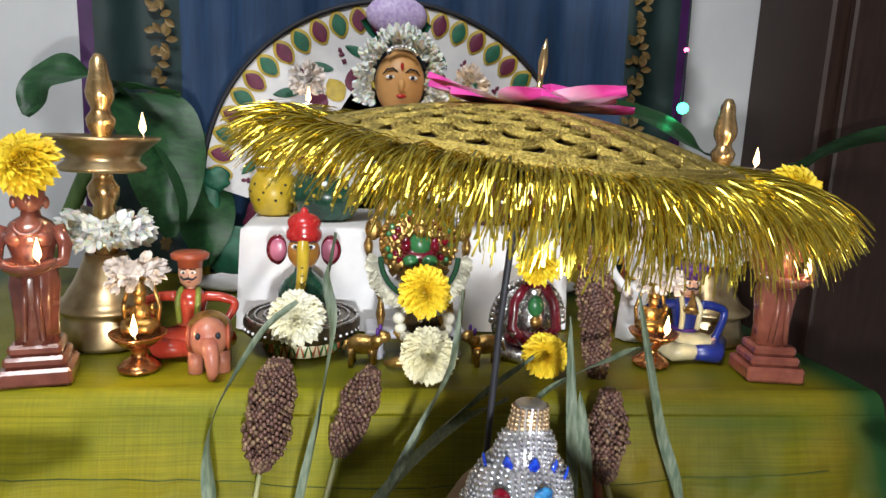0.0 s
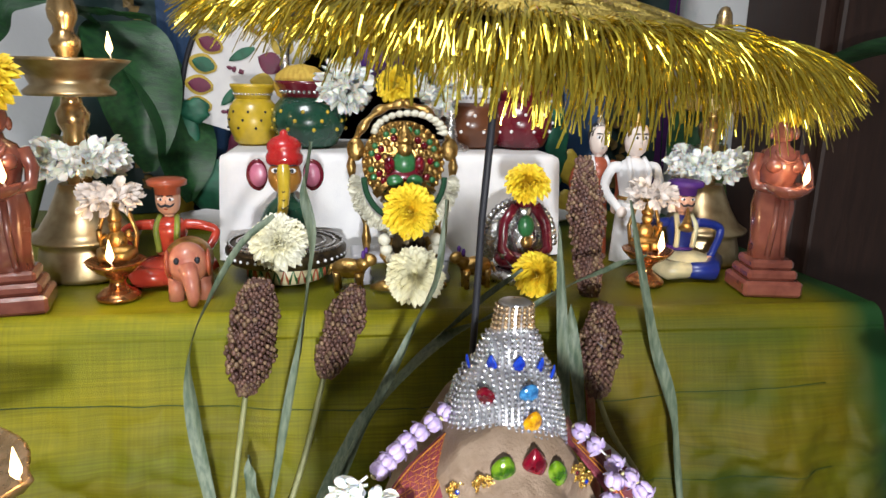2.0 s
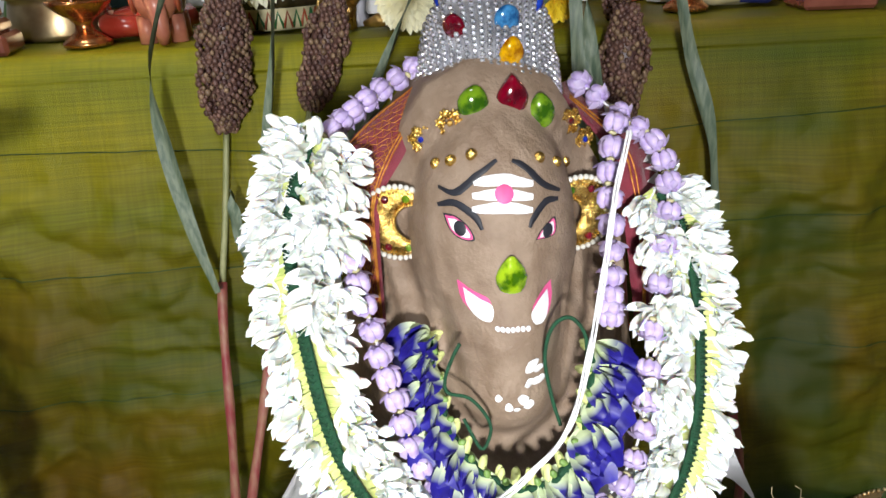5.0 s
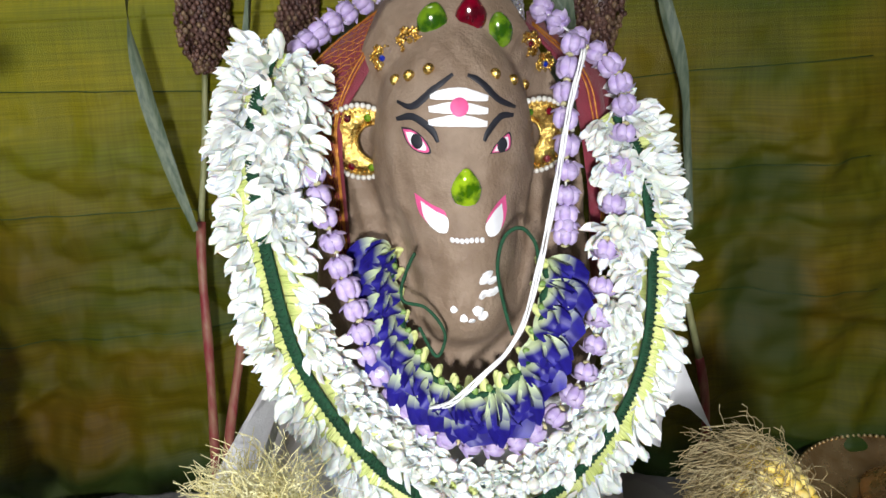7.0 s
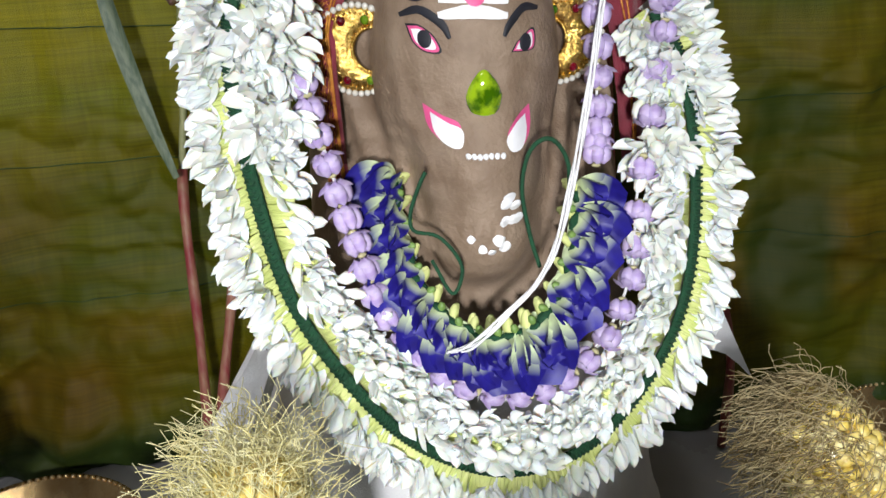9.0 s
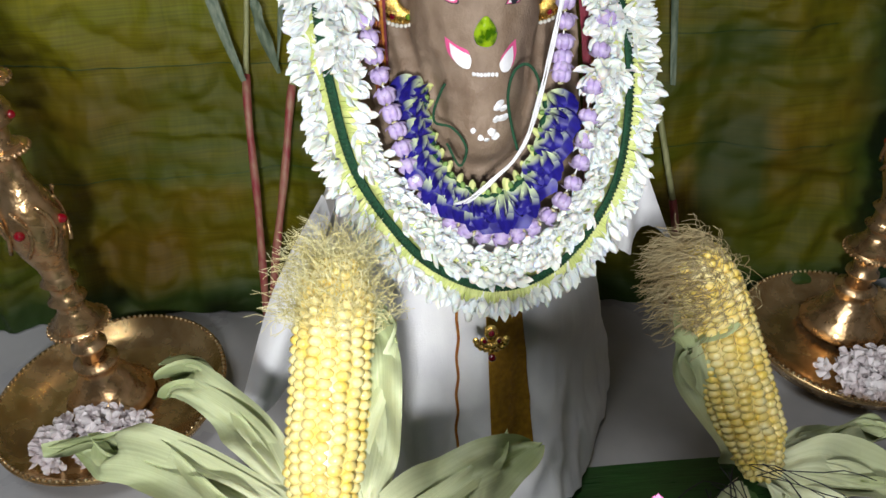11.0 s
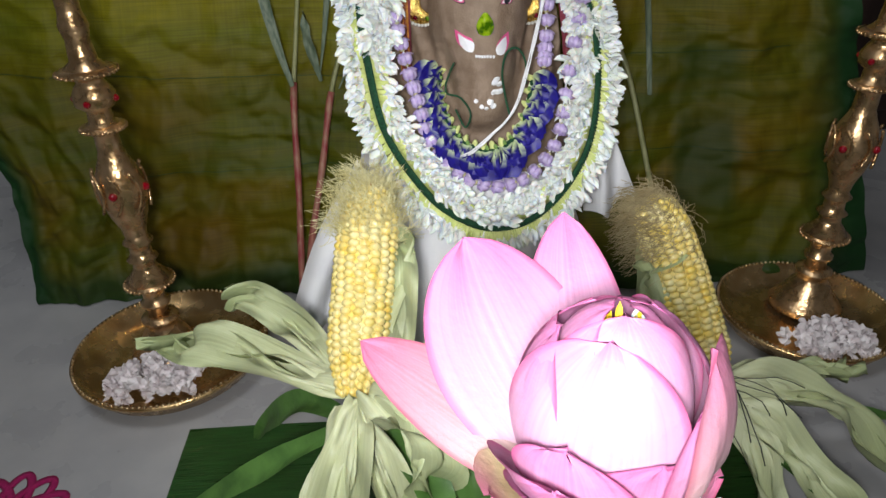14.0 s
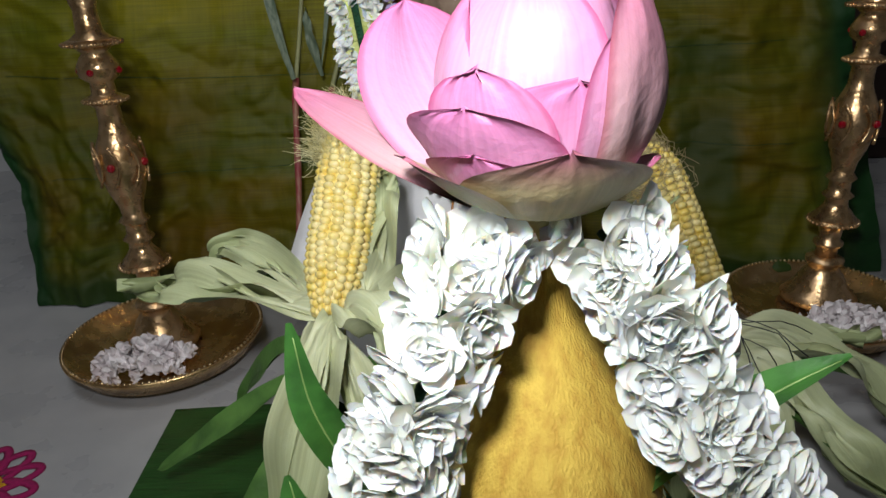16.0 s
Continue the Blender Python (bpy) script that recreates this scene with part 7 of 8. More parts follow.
# elephant-headed bust with red turban over a low round drum
s = Shape()
m = pose(0.012, 1.075, TOP)
s.lathe([(0.026, 0.05), (0.036, 0.064), (0.037, 0.082), (0.028, 0.1), (0.014, 0.112), (0.012, 0.12)], 24, 3, m)
s.ball((0, -0.004, 0.142), (0.0235, 0.02, 0.026), 20, 12, 6, m)
s.tube(spline([m @ V(p) for p in ((0, -0.016, 0.158), (0, -0.026, 0.142), (0.0, -0.035, 0.118), (-0.003, -0.040, 0.094), (-0.008, -0.042, 0.078))], 20), [0.010 - 0.0042 * k / 20 for k in range(21)], 12, 0)
for k in range(3):
    s.tube([m @ V(p) for p in ((-0.006, -0.0345 - 0.003 * k, 0.128 - 0.011 * k), (0.0, -0.0425 - 0.003 * k, 0.125 - 0.011 * k), (0.006, -0.0345 - 0.003 * k, 0.128 - 0.011 * k))], 0.0008, 5, 4)
for sx in (-1, 1):
    s.ball((sx * 0.036, 0.004, 0.143), (0.018, 0.004, 0.023), 18, 12, 2, m, wob=lambda p: 1 - 0.35 * max(0, -p.x * sx))
    s.ball((sx * 0.037, 0.0008, 0.143), (0.012, 0.003, 0.017), 16, 10, 7, m)
    s.ball((sx * 0.011, -0.0215, 0.152), (0.0062, 0.0022, 0.0036), 10, 6, 5, m)
    s.ball((sx * 0.011, -0.0232, 0.152), (0.0027, 0.0015, 0.0029), 8, 6, 4, m)
    s.tube([m @ V((sx * x, -0.0235 + x * x * 10, 0.158 + 0.2 * (x - 0.005) - 30 * (x - 0.011) ** 2)) for x in (0.004, 0.009, 0.014, 0.018)], 0.0009, 5, 4)
    s.tube([m @ V((sx * 0.031 * math.cos(b), -0.0305 * math.sin(b) * 0.98, 0.064 + 0.004 * math.sin(3 * b))) for b in [0.25 + 0.16 * k for k in range(8)]], 0.0052, 6, 5)
s.lathe([(0.0215, 0.157), (0.0255, 0.162), (0.0262, 0.170), (0.0225, 0.177), (0.0245, 0.181), (0.0235, 0.188), (0.017, 0.195), (0.006, 0.199), (0.005, 0.204), (0.0005, 0.207)], 26, 1, m)
solo("elephant_bust", s, [M_YELP, M_RED, M_MAROONP, M_DKGREENP, M_BLACK, M_WHITEPAINT, mat("amber_face_paint", (0.42, 0.19, 0.03), 0.3, scale=40, coat=0.5), mat("ear_pink_paint", (0.55, 0.16, 0.26), 0.3, scale=40, coat=0.5)], "painted elephant-headed bust with a red turban", "statue")
dr = thing("round_drum_stand", "low round dark metal stand with silver rings and a zigzag foot", "stand", pose(0.012, 1.06, TOP))
g = Shape()
g.lathe([(0.050, 0.0), (0.053, 0.003), (0.055, 0.024), (0.050, 0.027), (0.080, 0.028), (0.084, 0.032), (0.084, 0.045), (0.080, 0.050), (0.060, 0.051), (0.0005, 0.051)], 44, pick=lambda u, v: 1 if v < 0.3 else 0)
drum = part("drum", g, [M_DARKMETAL, M_CREAMP], dr)
for r_ in (0.079, 0.068, 0.054):
    g = Shape()
    g.tube([(r_ * math.cos(k / 48 * math.tau), r_ * math.sin(k / 48 * math.tau), 0.0515) for k in range(49)], 0.0022, 6)
    part("silver_ring", g, M_SILVERM, drum, "bright silver ring")
for i in range(30):
    a = i / 30 * math.tau
    b = (i + 0.5) / 30 * math.tau
    c = (i + 1) / 30 * math.tau
    g = Shape()
    g.tube([(0.0545 * math.cos(a), 0.0545 * math.sin(a), 0.003), (0.0560 * math.cos(b), 0.0560 * math.sin(b), 0.022), (0.0545 * math.cos(c), 0.0545 * math.sin(c), 0.003)], 0.0019, 4)
    part("zigzag", g, (M_ORANGE, M_GREENP)[i % 2], drum)
g = Shape()
for i in range(44):
    a = i / 44 * math.tau
    g.ball((0.0845 * math.cos(a), 0.0845 * math.sin(a), 0.038), 0.0022, 6, 4)
part("pearl_rim", g, M_WHITEPAINT, drum)
bloom("chrysanthemum", "white chrysanthemum with a pale yellow heart before the bust", (0.008, 0.985, TOP + 0.066), 0.038, mat("pale_chrysanthemum", (0.82, 0.81, 0.68), 0.55, color2=(0.8, 0.76, 0.5), scale=30, vary=0.1), 62, 7, "white flowers")

# ---- low white bench with pots ----
bench = thing("low_bench", "low bench draped in a plain white cloth", "bench")
g = Shape()
BX0, BX1, BY0, BY1, BZ = -0.088, 0.437, 1.15, 1.42, 0.752


def drape(u, v):
    x = BX0 + (BX1 - BX0) * u
    if v < 0.4:
        y = BY1 + (BY0 - BY1) * v / 0.4
        e = max(0, abs(u - 0.5) - 0.46) / 0.04
        return V((x, y, BZ - 0.008 * e * e))
    k = (v - 0.4) / 0.6
    a = min(k / 0.12, 1) * math.pi / 2
    e = max(0, abs(u - 0.5) - 0.46) / 0.04
    return V((x + (0.008 * k) * (1 if u > 0.5 else -1), BY0 - 0.012 * math.sin(a) - 0.006 * math.sin(u * 19) * k + 0.01 * e, BZ - 0.012 * (1 - math.cos(a)) - (BZ - TOP - 0.014) * max(0, (k - 0.12) / 0.88) - 0.006 * e * e * (1 - k)))


g.grid(drape, 50, 40)
part("white_cloth", g, M_WHITECLOTH, bench, "plain white cloth")
g = Shape()
g.box((BX0 + 0.01, BY0 + 0.005, BZ - 0.03), (BX1 - 0.01, BY1, BZ - 0.004), bev=0.004)
part("board", g, M_DOOR, bench)
for x in (BX0 + 0.03, BX1 - 0.03):
    for y in (BY0 + 0.03, BY1 - 0.03):
        g = Shape()
        g.box((x - 0.015, y - 0.015, TOP), (x + 0.015, y + 0.015, BZ - 0.03), bev=0.002)
        part("leg", g, M_DOOR, bench)


def clay_pot(at, r, h, body, rim, label, fill=None, fillm=None, dots=None, band=None):
    p = thing("clay_pot", label, "pot", pose(*at), "painted clay pots")
    g = Shape()
    g.lathe([(r * 0.55, 0), (r * 0.75, h * 0.06), (r * 0.98, h * 0.32), (r, h * 0.45), (r * 0.88, h * 0.64), (r * 0.68, h * 0.76)], 32)
    belly = part("belly", g, body, p)
    g = Shape()
    g.lathe([(r * 0.68, h * 0.755), (r * 0.70, h * 0.86), (r * 0.84, h * 0.95), (r * 0.86, h), (r * 0.80, h), (r * 0.62, h * 0.88), (0.0005, h * 0.86)], 32)
    part("neck", g, rim, p)
    if band:
        g = Shape()
        for i in range(34):
            a = i / 34 * math.tau
            g.ball((r * 0.715 * math.cos(a), r * 0.715 * math.sin(a), h * 0.84), r * 0.05, 6, 4)
        part("bead_band", g, band, p, "row of shiny beads")
    if dots:
        g = Shape()
        for j in range(3):
            for i in range(9):
                a = (i + 0.3 * j) / 9 * math.tau
                cx, cz = a, h * (0.3 + 0.13 * j)
                rr = r * (0.985 if j == 0 else (1.0 if j == 1 else 0.93))
                g.ball((rr * math.cos(cx), rr * math.sin(cx), cz), r * 0.055, 6, 4)
        part("painted_dots", g, dots, belly)
    if fill:
        g = Shape()
        for k in range(fill[0]):
            d = V((rnd.uniform(-1, 1), rnd.uniform(-1, 1), 0)) * r * 0.5
            g.ball((d.x, d.y, h * 0.9 + fill[1] * (1 - d.length / r) + rnd.uniform(0, 0.006)), (fill[2] * 1.4, fill[2], fill[2]), 10, 6, 0, pose(0, 0, 0, 0, 0, rnd.uniform(-20, 20)))
        part("filling", g, fillm, p)
    return p


M_BROWNDROP = mat("brown_glaze", (0.12, 0.04, 0.015), 0.3, coat=0.4, scale=30)
M_PEANUT = mat("peanut_shell", (0.5, 0.36, 0.2), 0.7, scale=90, bump=0.6, bscale=200, vary=0.15)
clay_pot((-0.050, 1.27, BZ), 0.042, 0.098, M_YELP, M_YELP, "yellow-green painted clay pot with dark figures", None, None, M_BLACK, M_STONEGEM)
clay_pot((0.040, 1.235, BZ), 0.060, 0.105, M_DKGREENP, M_MAROONP, "dark green clay pot with maroon rim and beaded band", (1, 0.0, 0.034), M_COCO, M_YELP, M_STONEGEM)
clay_pot((0.312, 1.245, BZ), 0.055, 0.10, M_BROWNDROP, M_WHITEPAINT, "white clay pot with dripping brown glaze filled with rice", (30, 0.01, 0.006), M_WHITEPAINT, M_WHITEPAINT, M_STONEGEM)
clay_pot((0.395, 1.24, BZ), 0.055, 0.105, M_MAROONP, M_MAROONP, "maroon clay pot with white dots filled with groundnuts", (40, 0.012, 0.007), M_PEANUT, M_WHITEPAINT)

# ---- centre shrine: gilt arch with a small idol on a marble stool ----
sh = thing("gilt_shrine_arch", "gilt arched shrine frame with a crowned idol and flower strings", "shrine", pose(0.174, 1.02, TOP))
g = Shape()
for sx in (-1, 1):
    g.tube(spline([(sx * 0.05, 0.01, 0.04), (sx * 0.052, 0.01, 0.09), (sx * 0.066, 0.01, 0.13), (sx * 0.07, 0.01, 0.17), (sx * 0.06, 0.01, 0.205), (sx * 0.035, 0.01, 0.235), (0, 0.01, 0.247)], 30), [0.006 + 0.006 * math.sin(i * 0.8) ** 2 for i in range(31)], 10, 0, 0.6)
    g.ball((sx * 0.064, 0.004, 0.185), (0.012, 0.006, 0.016), 12, 8)
part("arch", g, M_GOLDM, sh, "chased gilt arch")
g = Shape()
for i in range(14):
    a = math.pi * (i + 0.5) / 14
    bud(g, facing((0.045 * math.cos(a), -0.004, 0.205 + 0.028 * math.sin(a)), (math.cos(a) * 0.4 + 0.6, -0.3, 0.1)), 0.016, 0.005, 0)
part("bud_string", g, M_IVORY, sh, "string of ivory buds over the arch")
g = Shape()
for i in range(60):
    a = math.pi + math.pi * i / 59
    p = V((0.058 * math.cos(a), -0.012, 0.145 + 0.06 * math.sin(a)))
    floret(g, facing(p, (math.cos(a), -0.3, math.sin(a)), (0, -1, 0.3)), 0.018, 0, 4, 0.5)
tagged(part("white_fringe", g, M_IVORY, sh, "fringe of white petals below the arch"), kind="stuff")
g = Shape()
g.tube([(0.054 * math.cos(math.pi + math.pi * i / 30), -0.018, 0.15 + 0.058 * math.sin(math.pi + math.pi * i / 30)) for i in range(31)], 0.004, 8)
part("green_cord", g, M_GREENTHREAD, sh)
g = Shape()
# a gilt backplate crowded with rows of small ornaments round a plain seated shape
g.lathe([(0.056, -0.003), (0.056, 0.0), (0.04, 0.004), (0.0005, 0.005)], 30, 1, pose(0, 0.004, 0.168, 90))
for ring, (r, n, b) in enumerate(((0.053, 34, 0.0036), (0.045, 26, 0.0044), (0.036, 20, 0.005), (0.027, 14, 0.0046))):
    for k in range(n):
        a = k / n * math.tau + ring * 0.2
        g.ball((r * math.cos(a), -0.004 - 0.003 * ring, 0.168 + r * math.sin(a)), (b, b * 0.7, b), 8, 6, (1, 2, 3, 1)[ring] if k % 3 else 1)
g.ball((0, -0.014, 0.15), (0.026, 0.012, 0.016), 16, 8, 0)
g.ball((0, -0.016, 0.168), (0.016, 0.011, 0.018), 14, 8, 2)
g.ball((0, -0.02, 0.188), (0.010, 0.009, 0.011), 14, 8, 1)
for sx in (-1, 1):
    g.ball((sx * 0.02, -0.018, 0.166), (0.008, 0.007, 0.013), 10, 6, 3)
    g.ball((sx * 0.013, -0.024, 0.146), (0.012, 0.008, 0.009), 10, 6, 2)
g.lathe([(0.010, 0.196), (0.011, 0.2), (0.006, 0.214), (0.0005, 0.224)], 12, 1, pose(0, -0.018, 0))
part("jewelled_figure", g, [M_MAROONP, M_GOLDM, M_GREENP, M_GEMRED], sh, "crowded red, green and gold ornaments")
g = Shape()
for k in range(90):
    a = math.pi * 1.15 + rnd.random() * math.pi * 0.7
    g.tube([(0.012 * math.cos(a), -0.014, 0.16 + 0.012 * math.sin(a)), (0.05 * math.cos(a), -0.012, 0.155 + 0.05 * math.sin(a))], 0.0008, 4)
part("gold_rays", g, M_GOLDM, sh, "gathered gold pleats")
st = thing("marble_stool", "small grey marble stool under the shrine", "stool", pose(0.174, 1.035, TOP))
g = Shape()
g.box((-0.072, -0.03, 0.03), (0.072, 0.035, 0.042), bev=0.003)
part("top", g, M_MARBLE, st)
for sx in (-1, 1):
    for y in (-0.018, 0.022):
        g = Shape()
        g.lathe([(0.012, 0), (0.013, 0.006), (0.009, 0.014), (0.012, 0.03)], 14, 0, pose(sx * 0.055, y, 0))
        part("leg", g, M_MARBLE, st)
s = Shape()
m = pose(0.178, 0.985, TOP)
s.ball((0, 0, 0.012), (0.034, 0.024, 0.012), 18, 8, 0, m)
s.lathe([(0.022, 0.02), (0.02, 0.045), (0.024, 0.065), (0.016, 0.085), (0.01, 0.09)], 18, 0, m)
s.ball((0, -0.004, 0.1), (0.013, 0.013, 0.015), 14, 8, 0, m)
for sx in (-1, 1):
    s.tube([m @ V(p) for p in ((sx * 0.022, 0, 0.07), (sx * 0.034, -0.01, 0.05), (sx * 0.02, -0.022, 0.035))], 0.006, 8, 1)
    s.tube([m @ V(p) for p in ((sx * 0.01, -0.02, 0.012), (sx * 0.034, -0.018, 0.01), (sx * 0.05, -0.01, 0.006))], [0.009, 0.008, 0.004], 8, 1)
solo("bronze_idol", s, [M_DARKMETAL, M_GOLDM], "small dark bronze idol draped with white beads", "statue")
bl_ = thing("bead_garland", "string of large white buds on the bronze idol", "garland", pose(0.178, 0.985, TOP))
for i in range(9):
    a = math.pi + math.pi * i / 8
    g = Shape()
    g.ball((0.034 * math.cos(a), -0.026, 0.075 + 0.036 * math.sin(a)), (0.0085, 0.008, 0.008), 10, 8)
    part("bud", g, M_IVORY, bl_)
bloom("chrysanthemum", "yellow chrysanthemum on the bronze idol's head", (0.176, 0.955, TOP + 0.112), 0.036, M_YELLOW, 70, 7, "yellow flowers")
bloom("chrysanthemum", "cream chrysanthemum at the table's edge", (0.181, 0.925, TOP + 0.034), 0.038, mat("cream_chrysanthemum", (0.82, 0.8, 0.6), 0.55, color2=(0.8, 0.74, 0.45), scale=30, vary=0.1), 62, 7, "white flowers")
bloom("chrysanthemum", "yellow chrysanthemum lying on the table", (0.345, 0.945, TOP + 0.026), 0.032, M_YELLOW, 58, 7, "yellow flowers")
bloom("chrysanthemum", "yellow chrysanthemum behind the shrine arch", (0.168, 1.06, TOP + 0.268), 0.028, M_YELLOW, 70, 6, "yellow flowers")


# two small gilt calves
def calf(at, yaw):
    s_ = Shape()
    m_ = pose(*at, 0, 0, yaw)
    s_.ball((0, 0, 0.03), (0.024, 0.012, 0.014), 16, 8, 0, m_)
    s_.ball((0.028, 0, 0.043), (0.011, 0.008, 0.009), 12, 8, 0, m_)
    s_.tube([m_ @ V(p) for p in ((0.016, 0, 0.034), (0.027, 0, 0.043))], [0.010, 0.007], 8)
    s_.tube([m_ @ V(p) for p in ((-0.023, 0, 0.034), (-0.028, 0.002, 0.02))], 0.0025, 6)
    for sx in (-1, 1):
        s_.ball((0.022, sx * 0.009, 0.052), (0.003, 0.004, 0.006), 6, 5, 1, m_)
        for x in (-0.015, 0.015):
            s_.lathe([(0.004, 0), (0.0035, 0.012), (0.006, 0.026)], 8, 0, m_ @ pose(x, sx * 0.007, 0))
    solo("calf_figurine", s_, [M_GOLDM, M_PURPLEP], "small gilt metal calf with coloured trimmings", "figurine", "calf figurines")


calf((0.098, 0.985, TOP), -15)
calf((0.272, 0.985, TOP), 190)

# seated silver idol in cloth and flowers
s = Shape()
m = pose(0.345, 1.03, TOP)
s.ball((0, 0.012, 0.05), (0.055, 0.016, 0.062), 22, 12, 0, m)
s.lathe([(0.05, 0), (0.052, 0.01), (0.042, 0.018)], 24, 0, m)
s.ball((0, -0.012, 0.03), (0.04, 0.026, 0.018), 18, 8, 1, m)
s.lathe([(0.02, 0.03), (0.024, 0.06), (0.018, 0.08), (0.01, 0.086)], 16, 0, m @ pose(0, -0.01, 0))
s.ball((0, -0.014, 0.1), (0.013, 0.013, 0.015), 14, 8, 0, m)
s.lathe([(0.013, 0.108), (0.014, 0.114), (0.008, 0.128), (0.0005, 0.134)], 14, 2, m @ pose(0, -0.014, 0))
for sx in (-1, 1):
    s.tube([m @ V(p) for p in ((sx * 0.02, -0.012, 0.075), (sx * 0.036, -0.02, 0.055), (sx * 0.028, -0.036, 0.04))], 0.007, 8, 0)
    s.tube([m @ V(p) for p in ((sx * 0.014, -0.02, 0.11), (sx * 0.03, -0.022, 0.085), (sx * 0.033, -0.03, 0.05), (sx * 0.012, -0.042, 0.028))], 0.008, 8, 1)
for k in range(24):
    a = math.pi * k / 23
    s.ball((0.054 * math.cos(a), 0.008, 0.05 + 0.062 * math.sin(a)), 0.006, 8, 6, 0, m)
s.ball((0, -0.03, 0.082), (0.012, 0.008, 0.016), 10, 8, 3, m)
s.ball((0, -0.036, 0.06), (0.009, 0.006, 0.009), 10, 8, 4, m)
solo("silver_idol", s, [M_SILVERM, M_MAROONP, M_MAROONP, M_GREENP, M_GOLDM], "seated silver idol in maroon cloth before a bossed halo", "statue")
bloom("chrysanthemum", "yellow chrysanthemum on the silver idol", (0.344, 1.0, TOP + 0.138), 0.032, M_YELLOW, 40, 6, "yellow flowers")
for x, y, z in ((0.100, 1.20, BZ + 0.10), (0.245, 1.20, BZ + 0.10), (0.28, 1.21, BZ + 0.135)):
    puff("flower_heap", "heap of white flowers behind the shrine arch", (x, y, z), 0.034, 60, M_WHITEPETAL if x < 0.26 else M_CANDLEPETAL, None, 0.018)

# deity mask in a flower wreath
mask = Shape()
m = pose(0.158, 1.26, 0.985)
mask.ball((0, 0, 0), (0.042, 0.040, 0.054), 28, 18, 0, m)
mask.ball((0, -0.040, -0.008), (0.006, 0.009, 0.011), 10, 8, 0, m)
mask.ball((0, 0.018, 0.016), (0.046, 0.042, 0.05), 24, 12, 1, m)
for sx in (-1, 1):
    mask.tube([m @ V((sx * x, -0.040 + x * x * 9, z)) for x, z in ((0.006, 0.014), (0.014, 0.020), (0.024, 0.018), (0.031, 0.010))], [0.001, 0.0018, 0.0018, 0.0008], 6, 1)
    mask.ball((sx * 0.018, -0.0355, 0.006), (0.009, 0.003, 0.0036), 12, 6, 2, m)
    mask.ball((sx * 0.018, -0.0375, 0.006), (0.0038, 0.0022, 0.0034), 10, 6, 1, m)
mask.ball((0, -0.040, -0.024), (0.009, 0.004, 0.0035), 12, 6, 3, m)
mask.ball((0, -0.0405, 0.024), (0.003, 0.002, 0.006), 8, 6, 3, m)
mask.lathe([(0.05, -0.12), (0.045, -0.06), (0.022, -0.05)], 20, 4, m)
solo("deity_mask", mask, [M_OCHRE, M_BLACK, M_WHITEPAINT, M_RED, M_PURPLEP], "painted ochre deity face with dark hair over purple cloth", "statue")
wr = thing("flower_wreath", "wreath of white flowers round the deity face", "garland", pose(0.158, 1.26, 0.985))
g = Shape()
for k in range(150):
    a = rnd.uniform(-0.6, math.pi + 0.6)
    r = 0.056 + rnd.gauss(0, 0.006)
    p = V((r * 1.0 * math.cos(a), -0.012 + rnd.gauss(0, 0.008), 0.004 + r * 1.18 * math.sin(a)))
    floret(g, facing(p, (math.cos(a), -0.8, math.sin(a)), (rnd.uniform(-1, 1), 0, 1)), rnd.uniform(0.012, 0.018), 0, 5, 0.9)
tagged(part("flower_mass", g, M_WHITEPETAL, wr), kind="stuff")
g = Shape()
for k in range(11):
    a = math.pi * (k + 0.5) / 11
    g.ball((0.022 * math.cos(a), -0.036, 0.044 + 0.010 * math.sin(a)), 0.005, 8, 6)
part("brow_jewel", g, M_SILVERM, wr, "silver brow ornament")

# silver lamps and brass holder on the bench
for x, y, z in ((0.004, 1.21, BZ), (0.268, 1.15, BZ)):
    lp_ = thing("silver_lamp", "small tarnished silver lamp crowned with candlelit flowers", "lamp", pose(x, y + 0.05, z), "silver lamps")
    g = Shape()
    g.lathe([(0.03, 0), (0.03, 0.006), (0.012, 0.016), (0.008, 0.05), (0.012, 0.07), (0.007, 0.09), (0.007, 0.15), (0.012, 0.165), (0.034, 0.185), (0.036, 0.19), (0.032, 0.19), (0.0005, 0.176)], 24)
    part("body", g, M_SILVERM, lp_)
    flame(pose(x + 0.004, y + 0.028, z + 0.192), 0.014)
    puff("flower_tuft", "tuft of peach-lit flowers above the silver lamp", (x, y + 0.06, z + 0.232), 0.022, 36, M_CANDLEPETAL, None, 0.015)

# ---- painted arch, curtain, leaves and door behind the table ----
M_ARCHWHITE = mat("white_board", (0.7, 0.69, 0.68), 0.6, color2=(0.62, 0.61, 0.62), scale=30)
M_PGREEN = mat("peacock_green", (0.015, 0.13, 0.07), 0.5, color2=(0.01, 0.08, 0.045), scale=60)
M_PMAROON = mat("maroon_paint", (0.14, 0.015, 0.05), 0.5, scale=60)
M_PYELLOW = mat("mustard_paint", (0.5, 0.36, 0.04), 0.5, scale=60)
AX, AZ, AR = 0.165, 0.79, 0.355
arch = thing("painted_arch_board", "white arched board painted with leaf and peacock motifs", "backdrop board")


def arch_p(a, r, y=1.395):
    return V((AX + r * math.cos(a), y, AZ + r * 0.98 * math.sin(a)))


